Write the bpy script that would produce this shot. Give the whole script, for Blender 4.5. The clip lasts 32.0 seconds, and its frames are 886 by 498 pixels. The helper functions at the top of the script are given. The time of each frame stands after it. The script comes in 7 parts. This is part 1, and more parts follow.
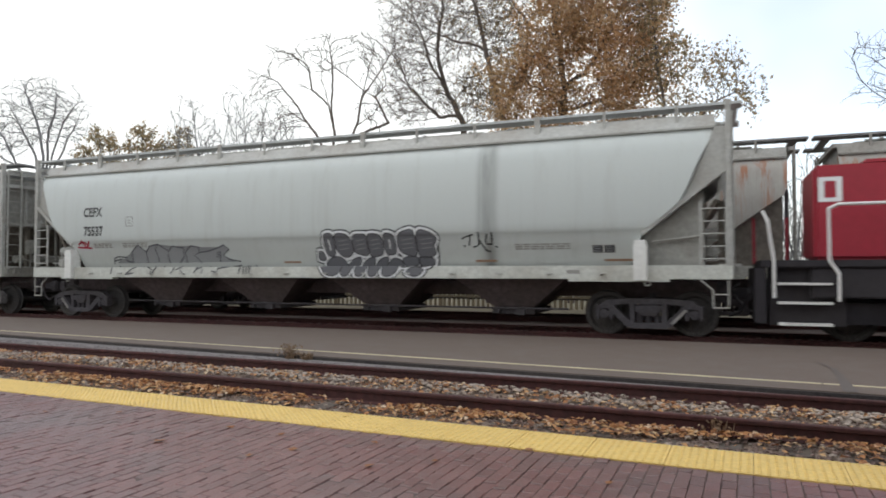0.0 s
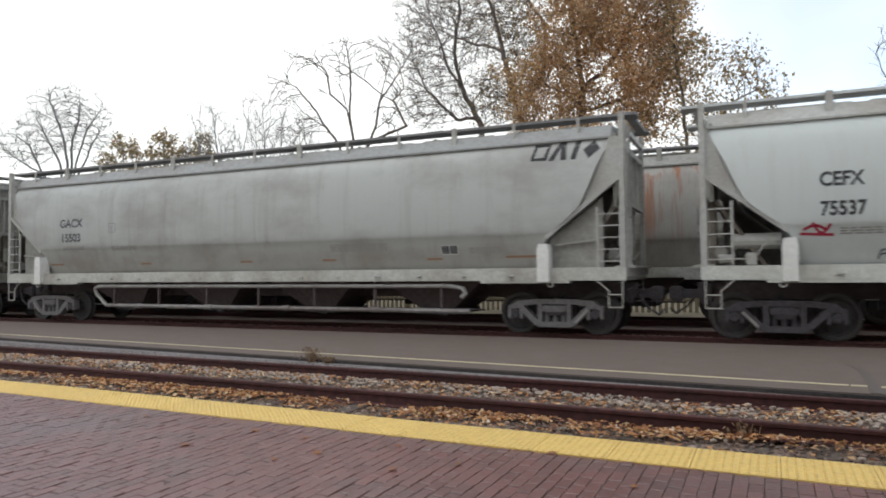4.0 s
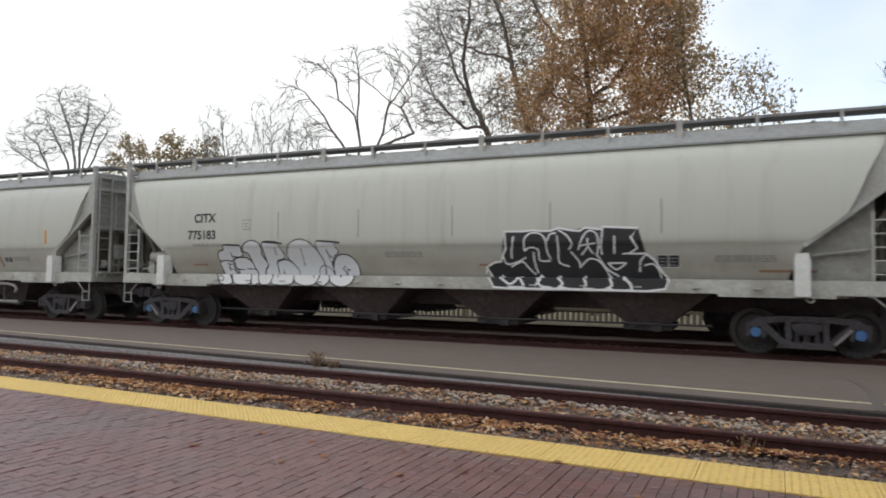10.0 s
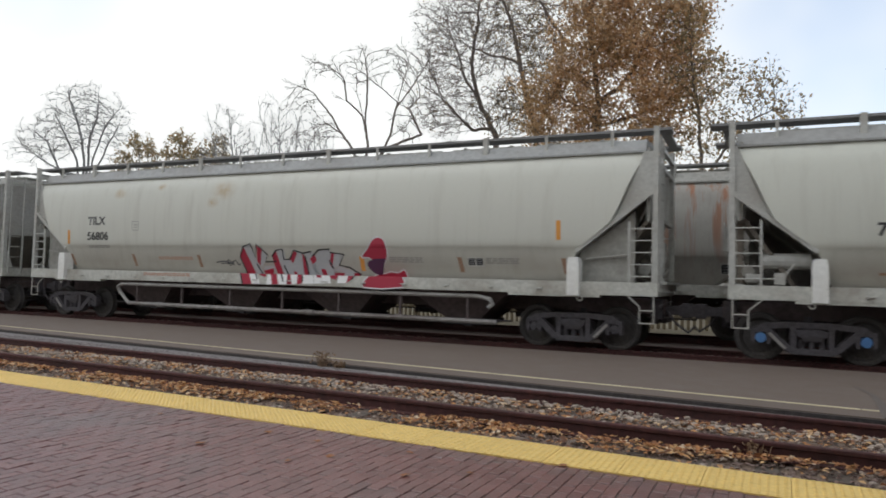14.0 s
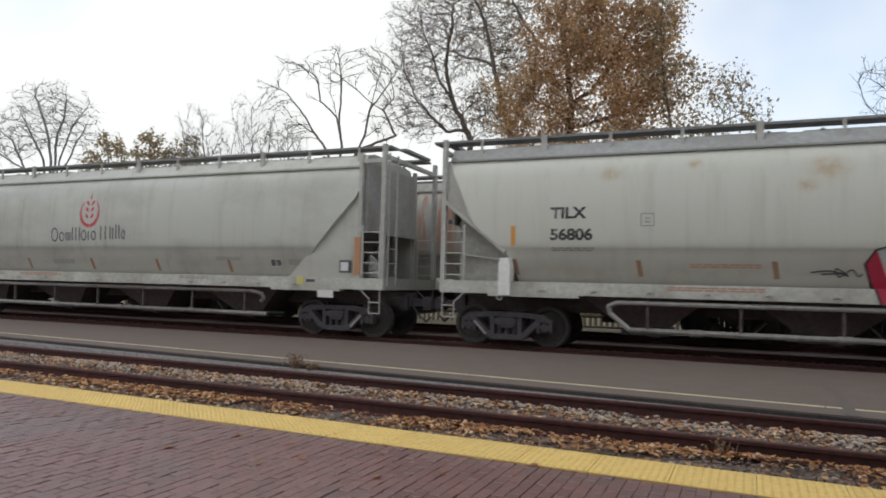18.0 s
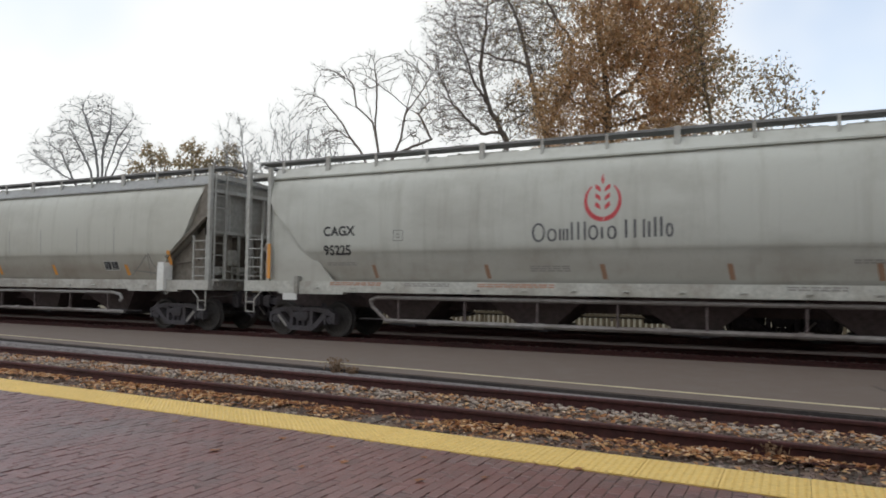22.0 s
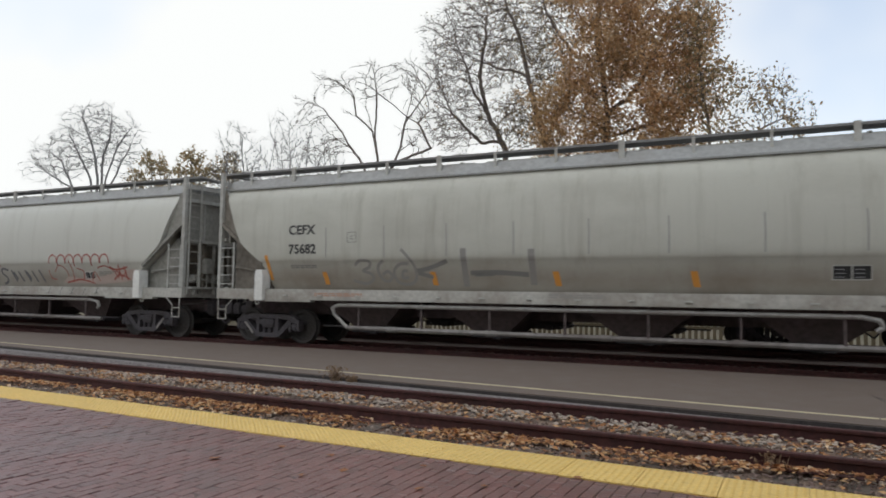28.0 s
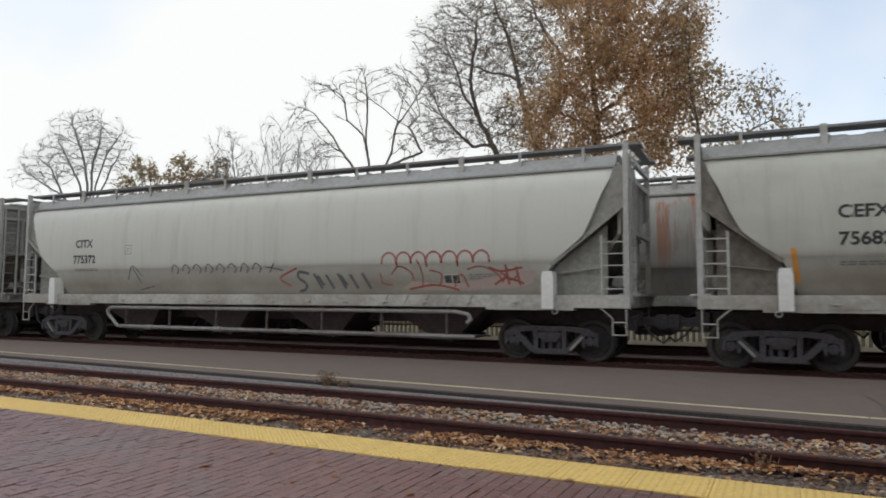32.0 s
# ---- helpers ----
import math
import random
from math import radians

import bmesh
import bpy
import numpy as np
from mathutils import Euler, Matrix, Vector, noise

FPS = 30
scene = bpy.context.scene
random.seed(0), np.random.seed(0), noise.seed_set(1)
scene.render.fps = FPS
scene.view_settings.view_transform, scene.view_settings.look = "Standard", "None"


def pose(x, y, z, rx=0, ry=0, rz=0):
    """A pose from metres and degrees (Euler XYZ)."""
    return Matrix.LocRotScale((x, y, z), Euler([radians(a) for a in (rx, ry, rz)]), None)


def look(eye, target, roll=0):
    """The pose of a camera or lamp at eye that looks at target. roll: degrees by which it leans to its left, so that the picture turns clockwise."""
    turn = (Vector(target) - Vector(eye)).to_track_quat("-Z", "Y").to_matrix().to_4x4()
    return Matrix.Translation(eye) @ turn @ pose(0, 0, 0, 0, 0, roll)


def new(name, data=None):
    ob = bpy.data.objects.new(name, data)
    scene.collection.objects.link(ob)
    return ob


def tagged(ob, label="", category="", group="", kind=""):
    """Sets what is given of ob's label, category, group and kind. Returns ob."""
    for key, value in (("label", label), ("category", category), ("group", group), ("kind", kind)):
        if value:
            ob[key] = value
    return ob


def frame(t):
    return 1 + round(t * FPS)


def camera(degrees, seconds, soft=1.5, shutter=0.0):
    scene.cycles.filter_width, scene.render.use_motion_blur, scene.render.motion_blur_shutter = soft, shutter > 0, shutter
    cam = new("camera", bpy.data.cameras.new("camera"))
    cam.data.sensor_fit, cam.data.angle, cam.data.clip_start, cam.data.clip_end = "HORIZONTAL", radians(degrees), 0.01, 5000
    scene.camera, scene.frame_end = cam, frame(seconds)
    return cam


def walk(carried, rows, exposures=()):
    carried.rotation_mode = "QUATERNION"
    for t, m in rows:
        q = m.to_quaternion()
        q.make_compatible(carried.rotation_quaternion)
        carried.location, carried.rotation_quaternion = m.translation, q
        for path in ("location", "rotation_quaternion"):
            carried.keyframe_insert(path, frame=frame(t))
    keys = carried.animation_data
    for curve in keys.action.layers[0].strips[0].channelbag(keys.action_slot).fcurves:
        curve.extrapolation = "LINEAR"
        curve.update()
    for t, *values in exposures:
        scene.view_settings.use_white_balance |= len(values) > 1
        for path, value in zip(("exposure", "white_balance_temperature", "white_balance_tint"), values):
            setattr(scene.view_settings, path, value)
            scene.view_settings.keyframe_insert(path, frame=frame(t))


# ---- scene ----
cam = camera(66.33, 32.0, soft=1.8, shutter=0.4)
# seconds, eye x, y, z in metres, then yaw, pitch and roll in degrees
EYE_PATH = [
    (0, 0.040, 0.071, 1.462, 22.15, 1.70, -0.10),
    (0.5, 0.038, 0.067, 1.466, 22.13, 1.64, 0.04),
    (1, 0.039, 0.071, 1.463, 22.29, 1.53, 0.12),
    (1.5, 0.034, 0.081, 1.465, 21.92, 1.57, -0.11),
    (2, 0.039, 0.083, 1.465, 22.09, 1.35, -0.18),
    (2.5, 0.028, 0.086, 1.462, 22.14, 1.51, -0.18),
    (3, 0.036, 0.080, 1.461, 22.04, 1.69, -0.21),
    (3.5, 0.029, 0.075, 1.461, 22.38, 1.61, -0.54),
    (4, 0.025, 0.046, 1.474, 23.72, 1.90, -0.58),
    (4.5, 0.027, 0.075, 1.462, 22.88, 2.15, -0.62),
    (6.5, 0.034, 0.068, 1.462, 22.29, 2.01, -0.56),
    (7, 0.033, 0.070, 1.463, 22.26, 1.86, -0.68),
    (7.5, 0.032, 0.085, 1.460, 22.19, 1.83, -0.75),
    (8, 0.051, 0.071, 1.467, 21.77, 1.74, -0.68),
    (8.5, 0.072, 0.068, 1.463, 22.32, 1.99, 0.43),
    (9, 0.083, 0.057, 1.458, 23.88, 2.13, 1.32),
    (9.5, 0.042, 0.003, 1.473, 24.27, 2.37, 1.14),
    (10, -0.004, -0.034, 1.477, 24.00, 2.52, 0.74),
    (10.5, -0.022, -0.063, 1.477, 24.49, 3.03, 0.89),
    (11, -0.017, -0.095, 1.483, 26.78, 3.27, 0.75),
    (11.5, -0.022, -0.091, 1.478, 27.41, 3.80, 0.82),
    (12, -0.023, -0.082, 1.475, 27.61, 3.69, 0.87),
    (12.5, -0.024, -0.078, 1.473, 26.10, 3.63, 0.94),
    (13, -0.020, -0.062, 1.474, 25.37, 3.35, 0.60),
    (13.5, -0.016, -0.061, 1.475, 24.92, 2.97, 1.18),
    (14, -0.015, -0.050, 1.479, 24.51, 2.64, 1.44),
    (14.5, -0.007, -0.054, 1.479, 24.09, 2.62, 1.38),
    (16.5, 0.002, -0.041, 1.476, 22.60, 2.81, 1.76),
    (17, 0.010, -0.037, 1.473, 22.35, 2.63, 1.61),
    (17.5, 0.006, -0.039, 1.477, 22.30, 2.73, 1.45),
    (18, 0.009, -0.054, 1.478, 22.37, 2.80, 1.32),
    (18.5, 0.013, -0.045, 1.478, 21.75, 2.90, 0.87),
    (19, 0.021, -0.051, 1.477, 21.47, 2.81, 0.82),
    (19.5, 0.029, -0.046, 1.484, 21.40, 2.85, 0.92),
    (20, 0.023, -0.031, 1.479, 20.78, 2.82, 0.64),
    (20.5, 0.007, -0.028, 1.475, 21.79, 2.61, 0.57),
    (21, -0.013, -0.023, 1.475, 24.05, 2.77, 0.30),
    (21.5, -0.018, -0.027, 1.474, 25.32, 2.95, 0.41),
    (22, -0.015, -0.032, 1.474, 25.52, 3.00, 0.58),
    (22.5, -0.012, -0.056, 1.476, 25.68, 3.41, 0.61),
    (23, -0.018, -0.054, 1.478, 25.79, 3.68, 0.74),
    (23.5, -0.023, -0.052, 1.476, 25.94, 3.41, 0.68),
    (24, -0.020, -0.045, 1.474, 26.02, 3.33, 0.59),
    (24.5, -0.018, -0.057, 1.472, 26.04, 3.20, 0.55),
    (25, -0.015, -0.059, 1.475, 25.99, 3.16, 0.47),
    (25.5, -0.020, -0.047, 1.472, 25.89, 3.21, 0.55),
    (27.5, -0.011, -0.057, 1.476, 25.90, 3.54, 0.44),
    (28, -0.012, -0.062, 1.472, 25.44, 3.74, 0.75),
    (28.5, -0.016, -0.059, 1.474, 25.56, 3.86, 0.62),
    (29, -0.011, -0.066, 1.479, 25.61, 3.92, 0.47),
    (29.5, -0.016, -0.049, 1.476, 25.64, 3.76, 0.47),
    (30, -0.017, -0.049, 1.476, 25.48, 3.70, 0.52),
    (30.5, -0.016, -0.053, 1.479, 25.44, 3.82, 0.43),
    (31, 0.003, -0.054, 1.481, 24.93, 3.97, 0.53),
    (31.5, -0.000, -0.054, 1.477, 24.78, 4.02, 0.42),
    (32, 0.008, -0.051, 1.473, 24.80, 4.06, 0.20),
]
walk(cam, [(t, pose(x, y, z, 90 + pitch, 0, yaw) @ pose(0, 0, 0, 0, 0, roll)) for t, x, y, z, yaw, pitch, roll in EYE_PATH],
     exposures=tuple((t, stops, 6600, 8) for t, stops in ((0.0, -0.05), (4.0, -0.06), (9.0, -0.13), (13.0, -0.27), (19.0, -0.3), (24.0, -0.34), (32.0, -0.37))))

# how far the train has rolled, second by second
TRAVEL = [(0, -0.00), (1, 4.67), (2, 9.27), (3, 13.81), (4, 18.28), (5, 22.67), (6, 27.00), (7, 31.26), (8, 35.48), (9, 39.65), (10, 43.78), (11, 47.89), (12, 51.95), (13, 55.96), (14, 59.92), (15, 63.81), (16, 67.61), (17, 71.34), (18, 74.98), (19, 78.55), (20, 82.05), (21, 85.50), (22, 88.90), (23, 92.26), (24, 95.57), (25, 98.85), (26, 102.10), (27, 105.31), (28, 108.51), (29, 111.69), (30, 114.87), (31, 118.04), (32, 121.21)]

import collections
KNOTS = np.array(TRAVEL)


def rolled(t):
    """Metres rolled at t, by a cubic through the four nearest knots."""
    i = int(min(max(math.floor(t), 1), len(KNOTS) - 3))
    total = 0.0
    for a in range(i - 1, i + 3):
        w = 1.0
        for b in range(i - 1, i + 3):
            if b != a:
                w *= (t - KNOTS[b, 0]) / (KNOTS[a, 0] - KNOTS[b, 0])
        total += w * KNOTS[a, 1]
    return float(total)


# ---- sky and light: a bright overcast day ----
SUN_EL, SUN_ROT = 58.0, 240.0
world = bpy.data.worlds.new("sky")
scene.world = world
world.use_nodes = True
wn, wl = world.node_tree.nodes, world.node_tree.links
wn.clear()
w_out = wn.new("ShaderNodeOutputWorld")
w_bg = wn.new("ShaderNodeBackground")
w_sky = wn.new("ShaderNodeTexSky")
w_sky.sky_type, w_sky.sun_disc = "NISHITA", False
w_sky.sun_elevation, w_sky.sun_rotation = radians(SUN_EL), radians(SUN_ROT)
w_gain = wn.new("ShaderNodeMixRGB")
w_gain.blend_type = "MULTIPLY"
w_gain.inputs[0].default_value = 1.0
w_gain.inputs[2].default_value = (2.9, 2.9, 2.9, 1)
w_co = wn.new("ShaderNodeTexCoord")
w_noise = wn.new("ShaderNodeTexNoise")
w_noise.inputs["Scale"].default_value = 1.7
w_noise.inputs["Detail"].default_value = 4
w_ramp = wn.new("ShaderNodeValToRGB")
w_ramp.color_ramp.elements[0].position, w_ramp.color_ramp.elements[1].position = 0.33, 0.56
w_ramp.color_ramp.elements[0].color = (0.35, 0.35, 0.35, 1)
w_mix = wn.new("ShaderNodeMixRGB")
w_mix.inputs[2].default_value = (12.6, 12.8, 13.0, 1)
w_map = wn.new("ShaderNodeMapping")
w_map.inputs["Location"].default_value = (0.75, 0.0, 0.2)
wl.new(w_co.outputs["Generated"], w_map.inputs["Vector"])
wl.new(w_map.outputs["Vector"], w_noise.inputs["Vector"])
wl.new(w_noise.outputs["Fac"], w_ramp.inputs["Fac"])
wl.new(w_sky.outputs["Color"], w_gain.inputs[1])
wl.new(w_ramp.outputs["Color"], w_mix.inputs[0])
wl.new(w_gain.outputs["Color"], w_mix.inputs[1])
wl.new(w_mix.outputs["Color"], w_bg.inputs["Color"])
w_bg.inputs["Strength"].default_value = 0.1
wl.new(w_bg.outputs["Background"], w_out.inputs["Surface"])
sun = new("sun", bpy.data.lights.new("sun", "SUN"))
sun.data.energy, sun.data.angle, sun.data.color = 0.5, radians(30), (1.0, 0.98, 0.95)
sun.matrix_world = look((-14, -8, 26), (0, 0, 0))
scene.view_settings.exposure = 0.0


# ---- materials ----
def ramp(nt, fac, stops):
    n = nt.nodes.new("ShaderNodeValToRGB")
    cr = n.color_ramp
    while len(cr.elements) < len(stops):
        cr.elements.new(0.5)
    for e, (p, c) in zip(cr.elements, stops):
        e.position, e.color = p, (*c, 1) if len(c) == 3 else c
    nt.links.new(fac, n.inputs["Fac"])
    return n.outputs["Color"]


def noise_of(nt, vec, scale, detail=4, rough=0.6):
    n = nt.nodes.new("ShaderNodeTexNoise")
    n.inputs["Scale"].default_value, n.inputs["Detail"].default_value = scale, detail
    n.inputs["Roughness"].default_value = rough
    nt.links.new(vec, n.inputs["Vector"])
    return n.outputs["Fac"]


def scaled(nt, vec, sx, sy, sz, shift=(0, 0, 0)):
    n = nt.nodes.new("ShaderNodeMapping")
    n.inputs["Scale"].default_value = (sx, sy, sz)
    n.inputs["Location"].default_value = shift
    nt.links.new(vec, n.inputs["Vector"])
    return n.outputs["Vector"]


def mixed(nt, fac, a, b, blend="MIX"):
    n = nt.nodes.new("ShaderNodeMixRGB")
    n.blend_type = blend
    for slot, v in ((0, fac), (1, a), (2, b)):
        if isinstance(v, (int, float)):
            n.inputs[slot].default_value = v
        elif isinstance(v, tuple):
            n.inputs[slot].default_value = (*v, 1)
        else:
            nt.links.new(v, n.inputs[slot])
    return n.outputs["Color"]


def blank(name, rough=0.7, metal=0.0):
    m = bpy.data.materials.new(name)
    m.use_nodes = True
    nt = m.node_tree
    b = nt.nodes["Principled BSDF"]
    b.inputs["Roughness"].default_value, b.inputs["Metallic"].default_value = rough, metal
    co = nt.nodes.new("ShaderNodeTexCoord").outputs["Object"]
    return m, nt, b, co


def bumped(nt, b, height, strength, distance=0.01):
    n = nt.nodes.new("ShaderNodeBump")
    n.inputs["Strength"].default_value, n.inputs["Distance"].default_value = strength, distance
    nt.links.new(height, n.inputs["Height"])
    nt.links.new(n.outputs["Normal"], b.inputs["Normal"])


def surface(name, base, rough=0.7, metal=0.0, grain=30.0, vary=0.25, dirt=(0.1, 0.08, 0.06), dirty=0.3, bump=0.15, per_piece=0.0, wide_by=0.06):
    """A plain material with fine grain, larger stains of dirt and a fine relief."""
    m, nt, b, co = blank(name, rough, metal)
    fine = noise_of(nt, co, grain, 5)
    wide = noise_of(nt, co, grain * wide_by, 4)
    lo, hi = tuple(max(c * (1 - vary), 0) for c in base), tuple(min(c * (1 + vary), 1) for c in base)
    col = ramp(nt, fine, [(0.3, lo), (0.7, hi)])
    mask = ramp(nt, wide, [(0.45, (0, 0, 0)), (0.72, (dirty, dirty, dirty))])
    col = mixed(nt, mask, col, dirt)
    if per_piece:
        info = nt.nodes.new("ShaderNodeObjectInfo").outputs["Random"]
        isle = nt.nodes.new("ShaderNodeNewGeometry").outputs["Random Per Island"]
        add = nt.nodes.new("ShaderNodeMath")
        add.operation = "ADD"
        nt.links.new(info, add.inputs[0])
        nt.links.new(isle, add.inputs[1])
        fr = nt.nodes.new("ShaderNodeMath")
        fr.operation = "FRACT"
        nt.links.new(add.outputs[0], fr.inputs[0])
        k = 1 - per_piece
        col = mixed(nt, 1.0, col, ramp(nt, fr.outputs[0], [(0.0, (k, k, k)), (1.0, (1, 1, 1))]), "MULTIPLY")
    nt.links.new(col, b.inputs["Base Color"])
    if bump:
        bumped(nt, b, fine, bump)
    return m


def car_paint(name, base, grime=(0.2, 0.17, 0.13), grimy=0.5, low=0.35, cloudy=0.0, soot=None, spots=()):
    """Weathered enamel: streaks that run down from the roof, road dirt and painted shade along the bottom."""
    m, nt, b, co = blank(name, 0.42)
    fine = noise_of(nt, co, 22, 5)
    streak = noise_of(nt, scaled(nt, co, 2.6, 2.6, 0.16), 1.3, 6, 0.65)
    streak_fine = noise_of(nt, scaled(nt, co, 14, 14, 0.5), 1.0, 4)
    cloud = noise_of(nt, scaled(nt, co, 0.5, 0.5, 0.9), 1.0, 5, 0.6)
    col = mixed(nt, fine, tuple(c * 0.96 for c in base), tuple(min(1, c * 1.03) for c in base))
    col = mixed(nt, ramp(nt, streak, [(0.5, (0, 0, 0)), (0.78, (grimy, grimy, grimy))]), col, grime)
    col = mixed(nt, ramp(nt, streak_fine, [(0.55, (0, 0, 0)), (0.9, (grimy * 0.2,) * 3)]), col, grime)
    if cloudy:
        col = mixed(nt, ramp(nt, cloud, [(0.46, (0, 0, 0)), (0.66, (cloudy,) * 3)]), col, tuple(c * 0.9 for c in grime))
    sep = nt.nodes.new("ShaderNodeSeparateXYZ")
    nt.links.new(co, sep.inputs[0])
    mp = nt.nodes.new("ShaderNodeMapRange")
    mp.inputs["From Min"].default_value, mp.inputs["From Max"].default_value = 2.32, 1.75
    nt.links.new(sep.outputs["Z"], mp.inputs["Value"])
    # brown road dirt, deepened to carry the shade below the crease
    dirt_and_shade = mixed(nt, 1.0, mp.outputs["Result"], ramp(nt, cloud, [(0.3, (0.5, 0.5, 0.5)), (0.7, (1, 1, 1))]), "MULTIPLY")
    col = mixed(nt, mixed(nt, 1.0, dirt_and_shade, (low, low, low), "MULTIPLY"), col, (0.2, 0.158, 0.122))
    if soot:
        # one long soot run down the side, at soot[0] metres from the middle
        wave = noise_of(nt, scaled(nt, co, 3.0, 3.0, 0.35), 1.0, 4)
        off = nt.nodes.new("ShaderNodeMath")
        off.operation = "SUBTRACT"
        nt.links.new(sep.outputs["X"], off.inputs[0])
        off.inputs[1].default_value = soot[0]
        far = nt.nodes.new("ShaderNodeMath")
        far.operation = "ABSOLUTE"
        nt.links.new(off.outputs[0], far.inputs[0])
        run = nt.nodes.new("ShaderNodeMapRange")
        run.interpolation_type = "SMOOTHSTEP"
        run.inputs["From Min"].default_value, run.inputs["From Max"].default_value = soot[1], 0.0
        nt.links.new(far.outputs[0], run.inputs["Value"])
        mask = mixed(nt, 1.0, run.outputs["Result"], ramp(nt, wave, [(0.3, (0.2,) * 3), (0.62, (soot[2],) * 3)]), "MULTIPLY")
        col = mixed(nt, mask, col, (0.13, 0.13, 0.12))
    for sx, sz, wide in spots:
        # a rust bloom seeping from a seam
        here = nt.nodes.new("ShaderNodeVectorMath")
        here.operation = "SUBTRACT"
        nt.links.new(co, here.inputs[0])
        here.inputs[1].default_value = (sx, 0, sz)
        flat = nt.nodes.new("ShaderNodeVectorMath")
        flat.operation = "MULTIPLY"
        nt.links.new(here.outputs[0], flat.inputs[0])
        flat.inputs[1].default_value = (1, 0, 1.5)
        far = nt.nodes.new("ShaderNodeVectorMath")
        far.operation = "LENGTH"
        nt.links.new(flat.outputs[0], far.inputs[0])
        bloom = nt.nodes.new("ShaderNodeMapRange")
        bloom.interpolation_type = "SMOOTHSTEP"
        bloom.inputs["From Min"].default_value, bloom.inputs["From Max"].default_value = wide, 0.0
        nt.links.new(far.outputs["Value"], bloom.inputs["Value"])
        mask = mixed(nt, 1.0, bloom.outputs["Result"], ramp(nt, noise_of(nt, co, 5.0, 5), [(0.3, (0.1,) * 3), (0.65, (0.85,) * 3)]), "MULTIPLY")
        col = mixed(nt, mask, col, (0.36, 0.24, 0.11))
    nt.links.new(col, b.inputs["Base Color"])
    nt.links.new(ramp(nt, streak, [(0.3, (0.42,) * 3), (0.8, (0.54,) * 3)]), b.inputs["Roughness"])
    bumped(nt, b, cloud, 0.08, 0.03)
    return m


def streaked_paint(name, base, rust, dirt):
    """Old grey paint with long rust runs below the roof and a dusty foot."""
    m, nt, b, co = blank(name, 0.7)
    fine = noise_of(nt, co, 18, 5)
    runs = noise_of(nt, scaled(nt, co, 3.4, 3.4, 0.22, (1.3, 0, 0.2)), 1.0, 5, 0.62)
    thin = noise_of(nt, scaled(nt, co, 9.0, 9.0, 0.3), 1.0, 4)
    cloud = noise_of(nt, scaled(nt, co, 0.8, 0.8, 0.8), 1.0, 4)
    sep = nt.nodes.new("ShaderNodeSeparateXYZ")
    nt.links.new(co, sep.inputs[0])
    zone = ramp(nt, nt_span(nt, sep.outputs["Z"], 1.2, 4.8), [(0.2, (0.05,) * 3), (0.42, (0.75,) * 3), (0.8, (1, 1, 1)), (0.86, (0.1,) * 3)])
    col = mixed(nt, fine, tuple(c * 0.9 for c in base), tuple(c * 1.06 for c in base))
    col = mixed(nt, ramp(nt, cloud, [(0.4, (0, 0, 0)), (0.7, (0.5,) * 3)]), col, dirt)
    col = mixed(nt, ramp(nt, thin, [(0.5, (0, 0, 0)), (0.75, (0.35,) * 3)]), col, dirt)
    mask = mixed(nt, 1.0, ramp(nt, runs, [(0.5, (0, 0, 0)), (0.6, (0.85,) * 3)]), zone, "MULTIPLY")
    col = mixed(nt, mask, col, rust)
    nt.links.new(col, b.inputs["Base Color"])
    bumped(nt, b, cloud, 0.1, 0.03)
    return m


def nt_span(nt, value, lo, hi):
    n = nt.nodes.new("ShaderNodeMapRange")
    n.inputs["From Min"].default_value, n.inputs["From Max"].default_value = lo, hi
    nt.links.new(value, n.inputs["Value"])
    return n.outputs["Result"]


def plain(name, base, rough=0.6, metal=0.0):
    m, nt, b, co = blank(name, rough, metal)
    n = noise_of(nt, co, 35, 4)
    nt.links.new(mixed(nt, n, tuple(c * 0.8 for c in base), tuple(min(1, c * 1.15) for c in base)), b.inputs["Base Color"])
    return m


PAINTS = [
    car_paint("paint_white_grey", (0.520, 0.552, 0.534), grimy=0.18, low=0.25, soot=(4.74, 0.34, 0.75)),
    car_paint("paint_sooty_grey", (0.410, 0.424, 0.403), grimy=0.55, low=0.6, cloudy=0.5, grime=(0.24, 0.22, 0.2)),
    car_paint("paint_cream_grey", (0.520, 0.524, 0.465), grimy=0.25, low=0.75),
    car_paint("paint_warm_grey", (0.520, 0.520, 0.465), grimy=0.25, low=0.6, spots=((-5.75, 3.76, 0.32), (-4.09, 3.91, 0.22), (-1.76, 3.75, 0.55), (-2.12, 3.4, 0.3))),
    car_paint("paint_mill_grey", (0.468, 0.475, 0.433), grimy=0.35, low=0.5, cloudy=0.25),
    car_paint("paint_dull_grey", (0.468, 0.467, 0.414), grimy=0.4, low=0.9, cloudy=0.18),
    car_paint("paint_pale_grey", (0.536, 0.536, 0.488), grimy=0.25, low=0.9),
    streaked_paint("paint_rusted_grey", (0.4, 0.385, 0.35), (0.33, 0.13, 0.06), (0.22, 0.19, 0.165)),
]
M_SILL_CLEAN = surface("sill_clean_paint", (0.52, 0.53, 0.485), 0.55, grain=14, vary=0.15, dirty=0.6, dirt=(0.27, 0.23, 0.18))
M_SILL = surface("sill_paint", (0.45, 0.45, 0.41), 0.55, grain=14, vary=0.18, dirty=0.75, dirt=(0.21, 0.175, 0.135))
M_SILL_DIRTY = surface("sill_road_dirt", (0.42, 0.41, 0.375), 0.6, grain=10, vary=0.2, dirty=0.85, dirt=(0.17, 0.135, 0.105))
M_FRAMEWORK = surface("framework_paint", (0.41, 0.41, 0.385), 0.5, grain=12, vary=0.15, dirty=0.55, dirt=(0.22, 0.18, 0.14))
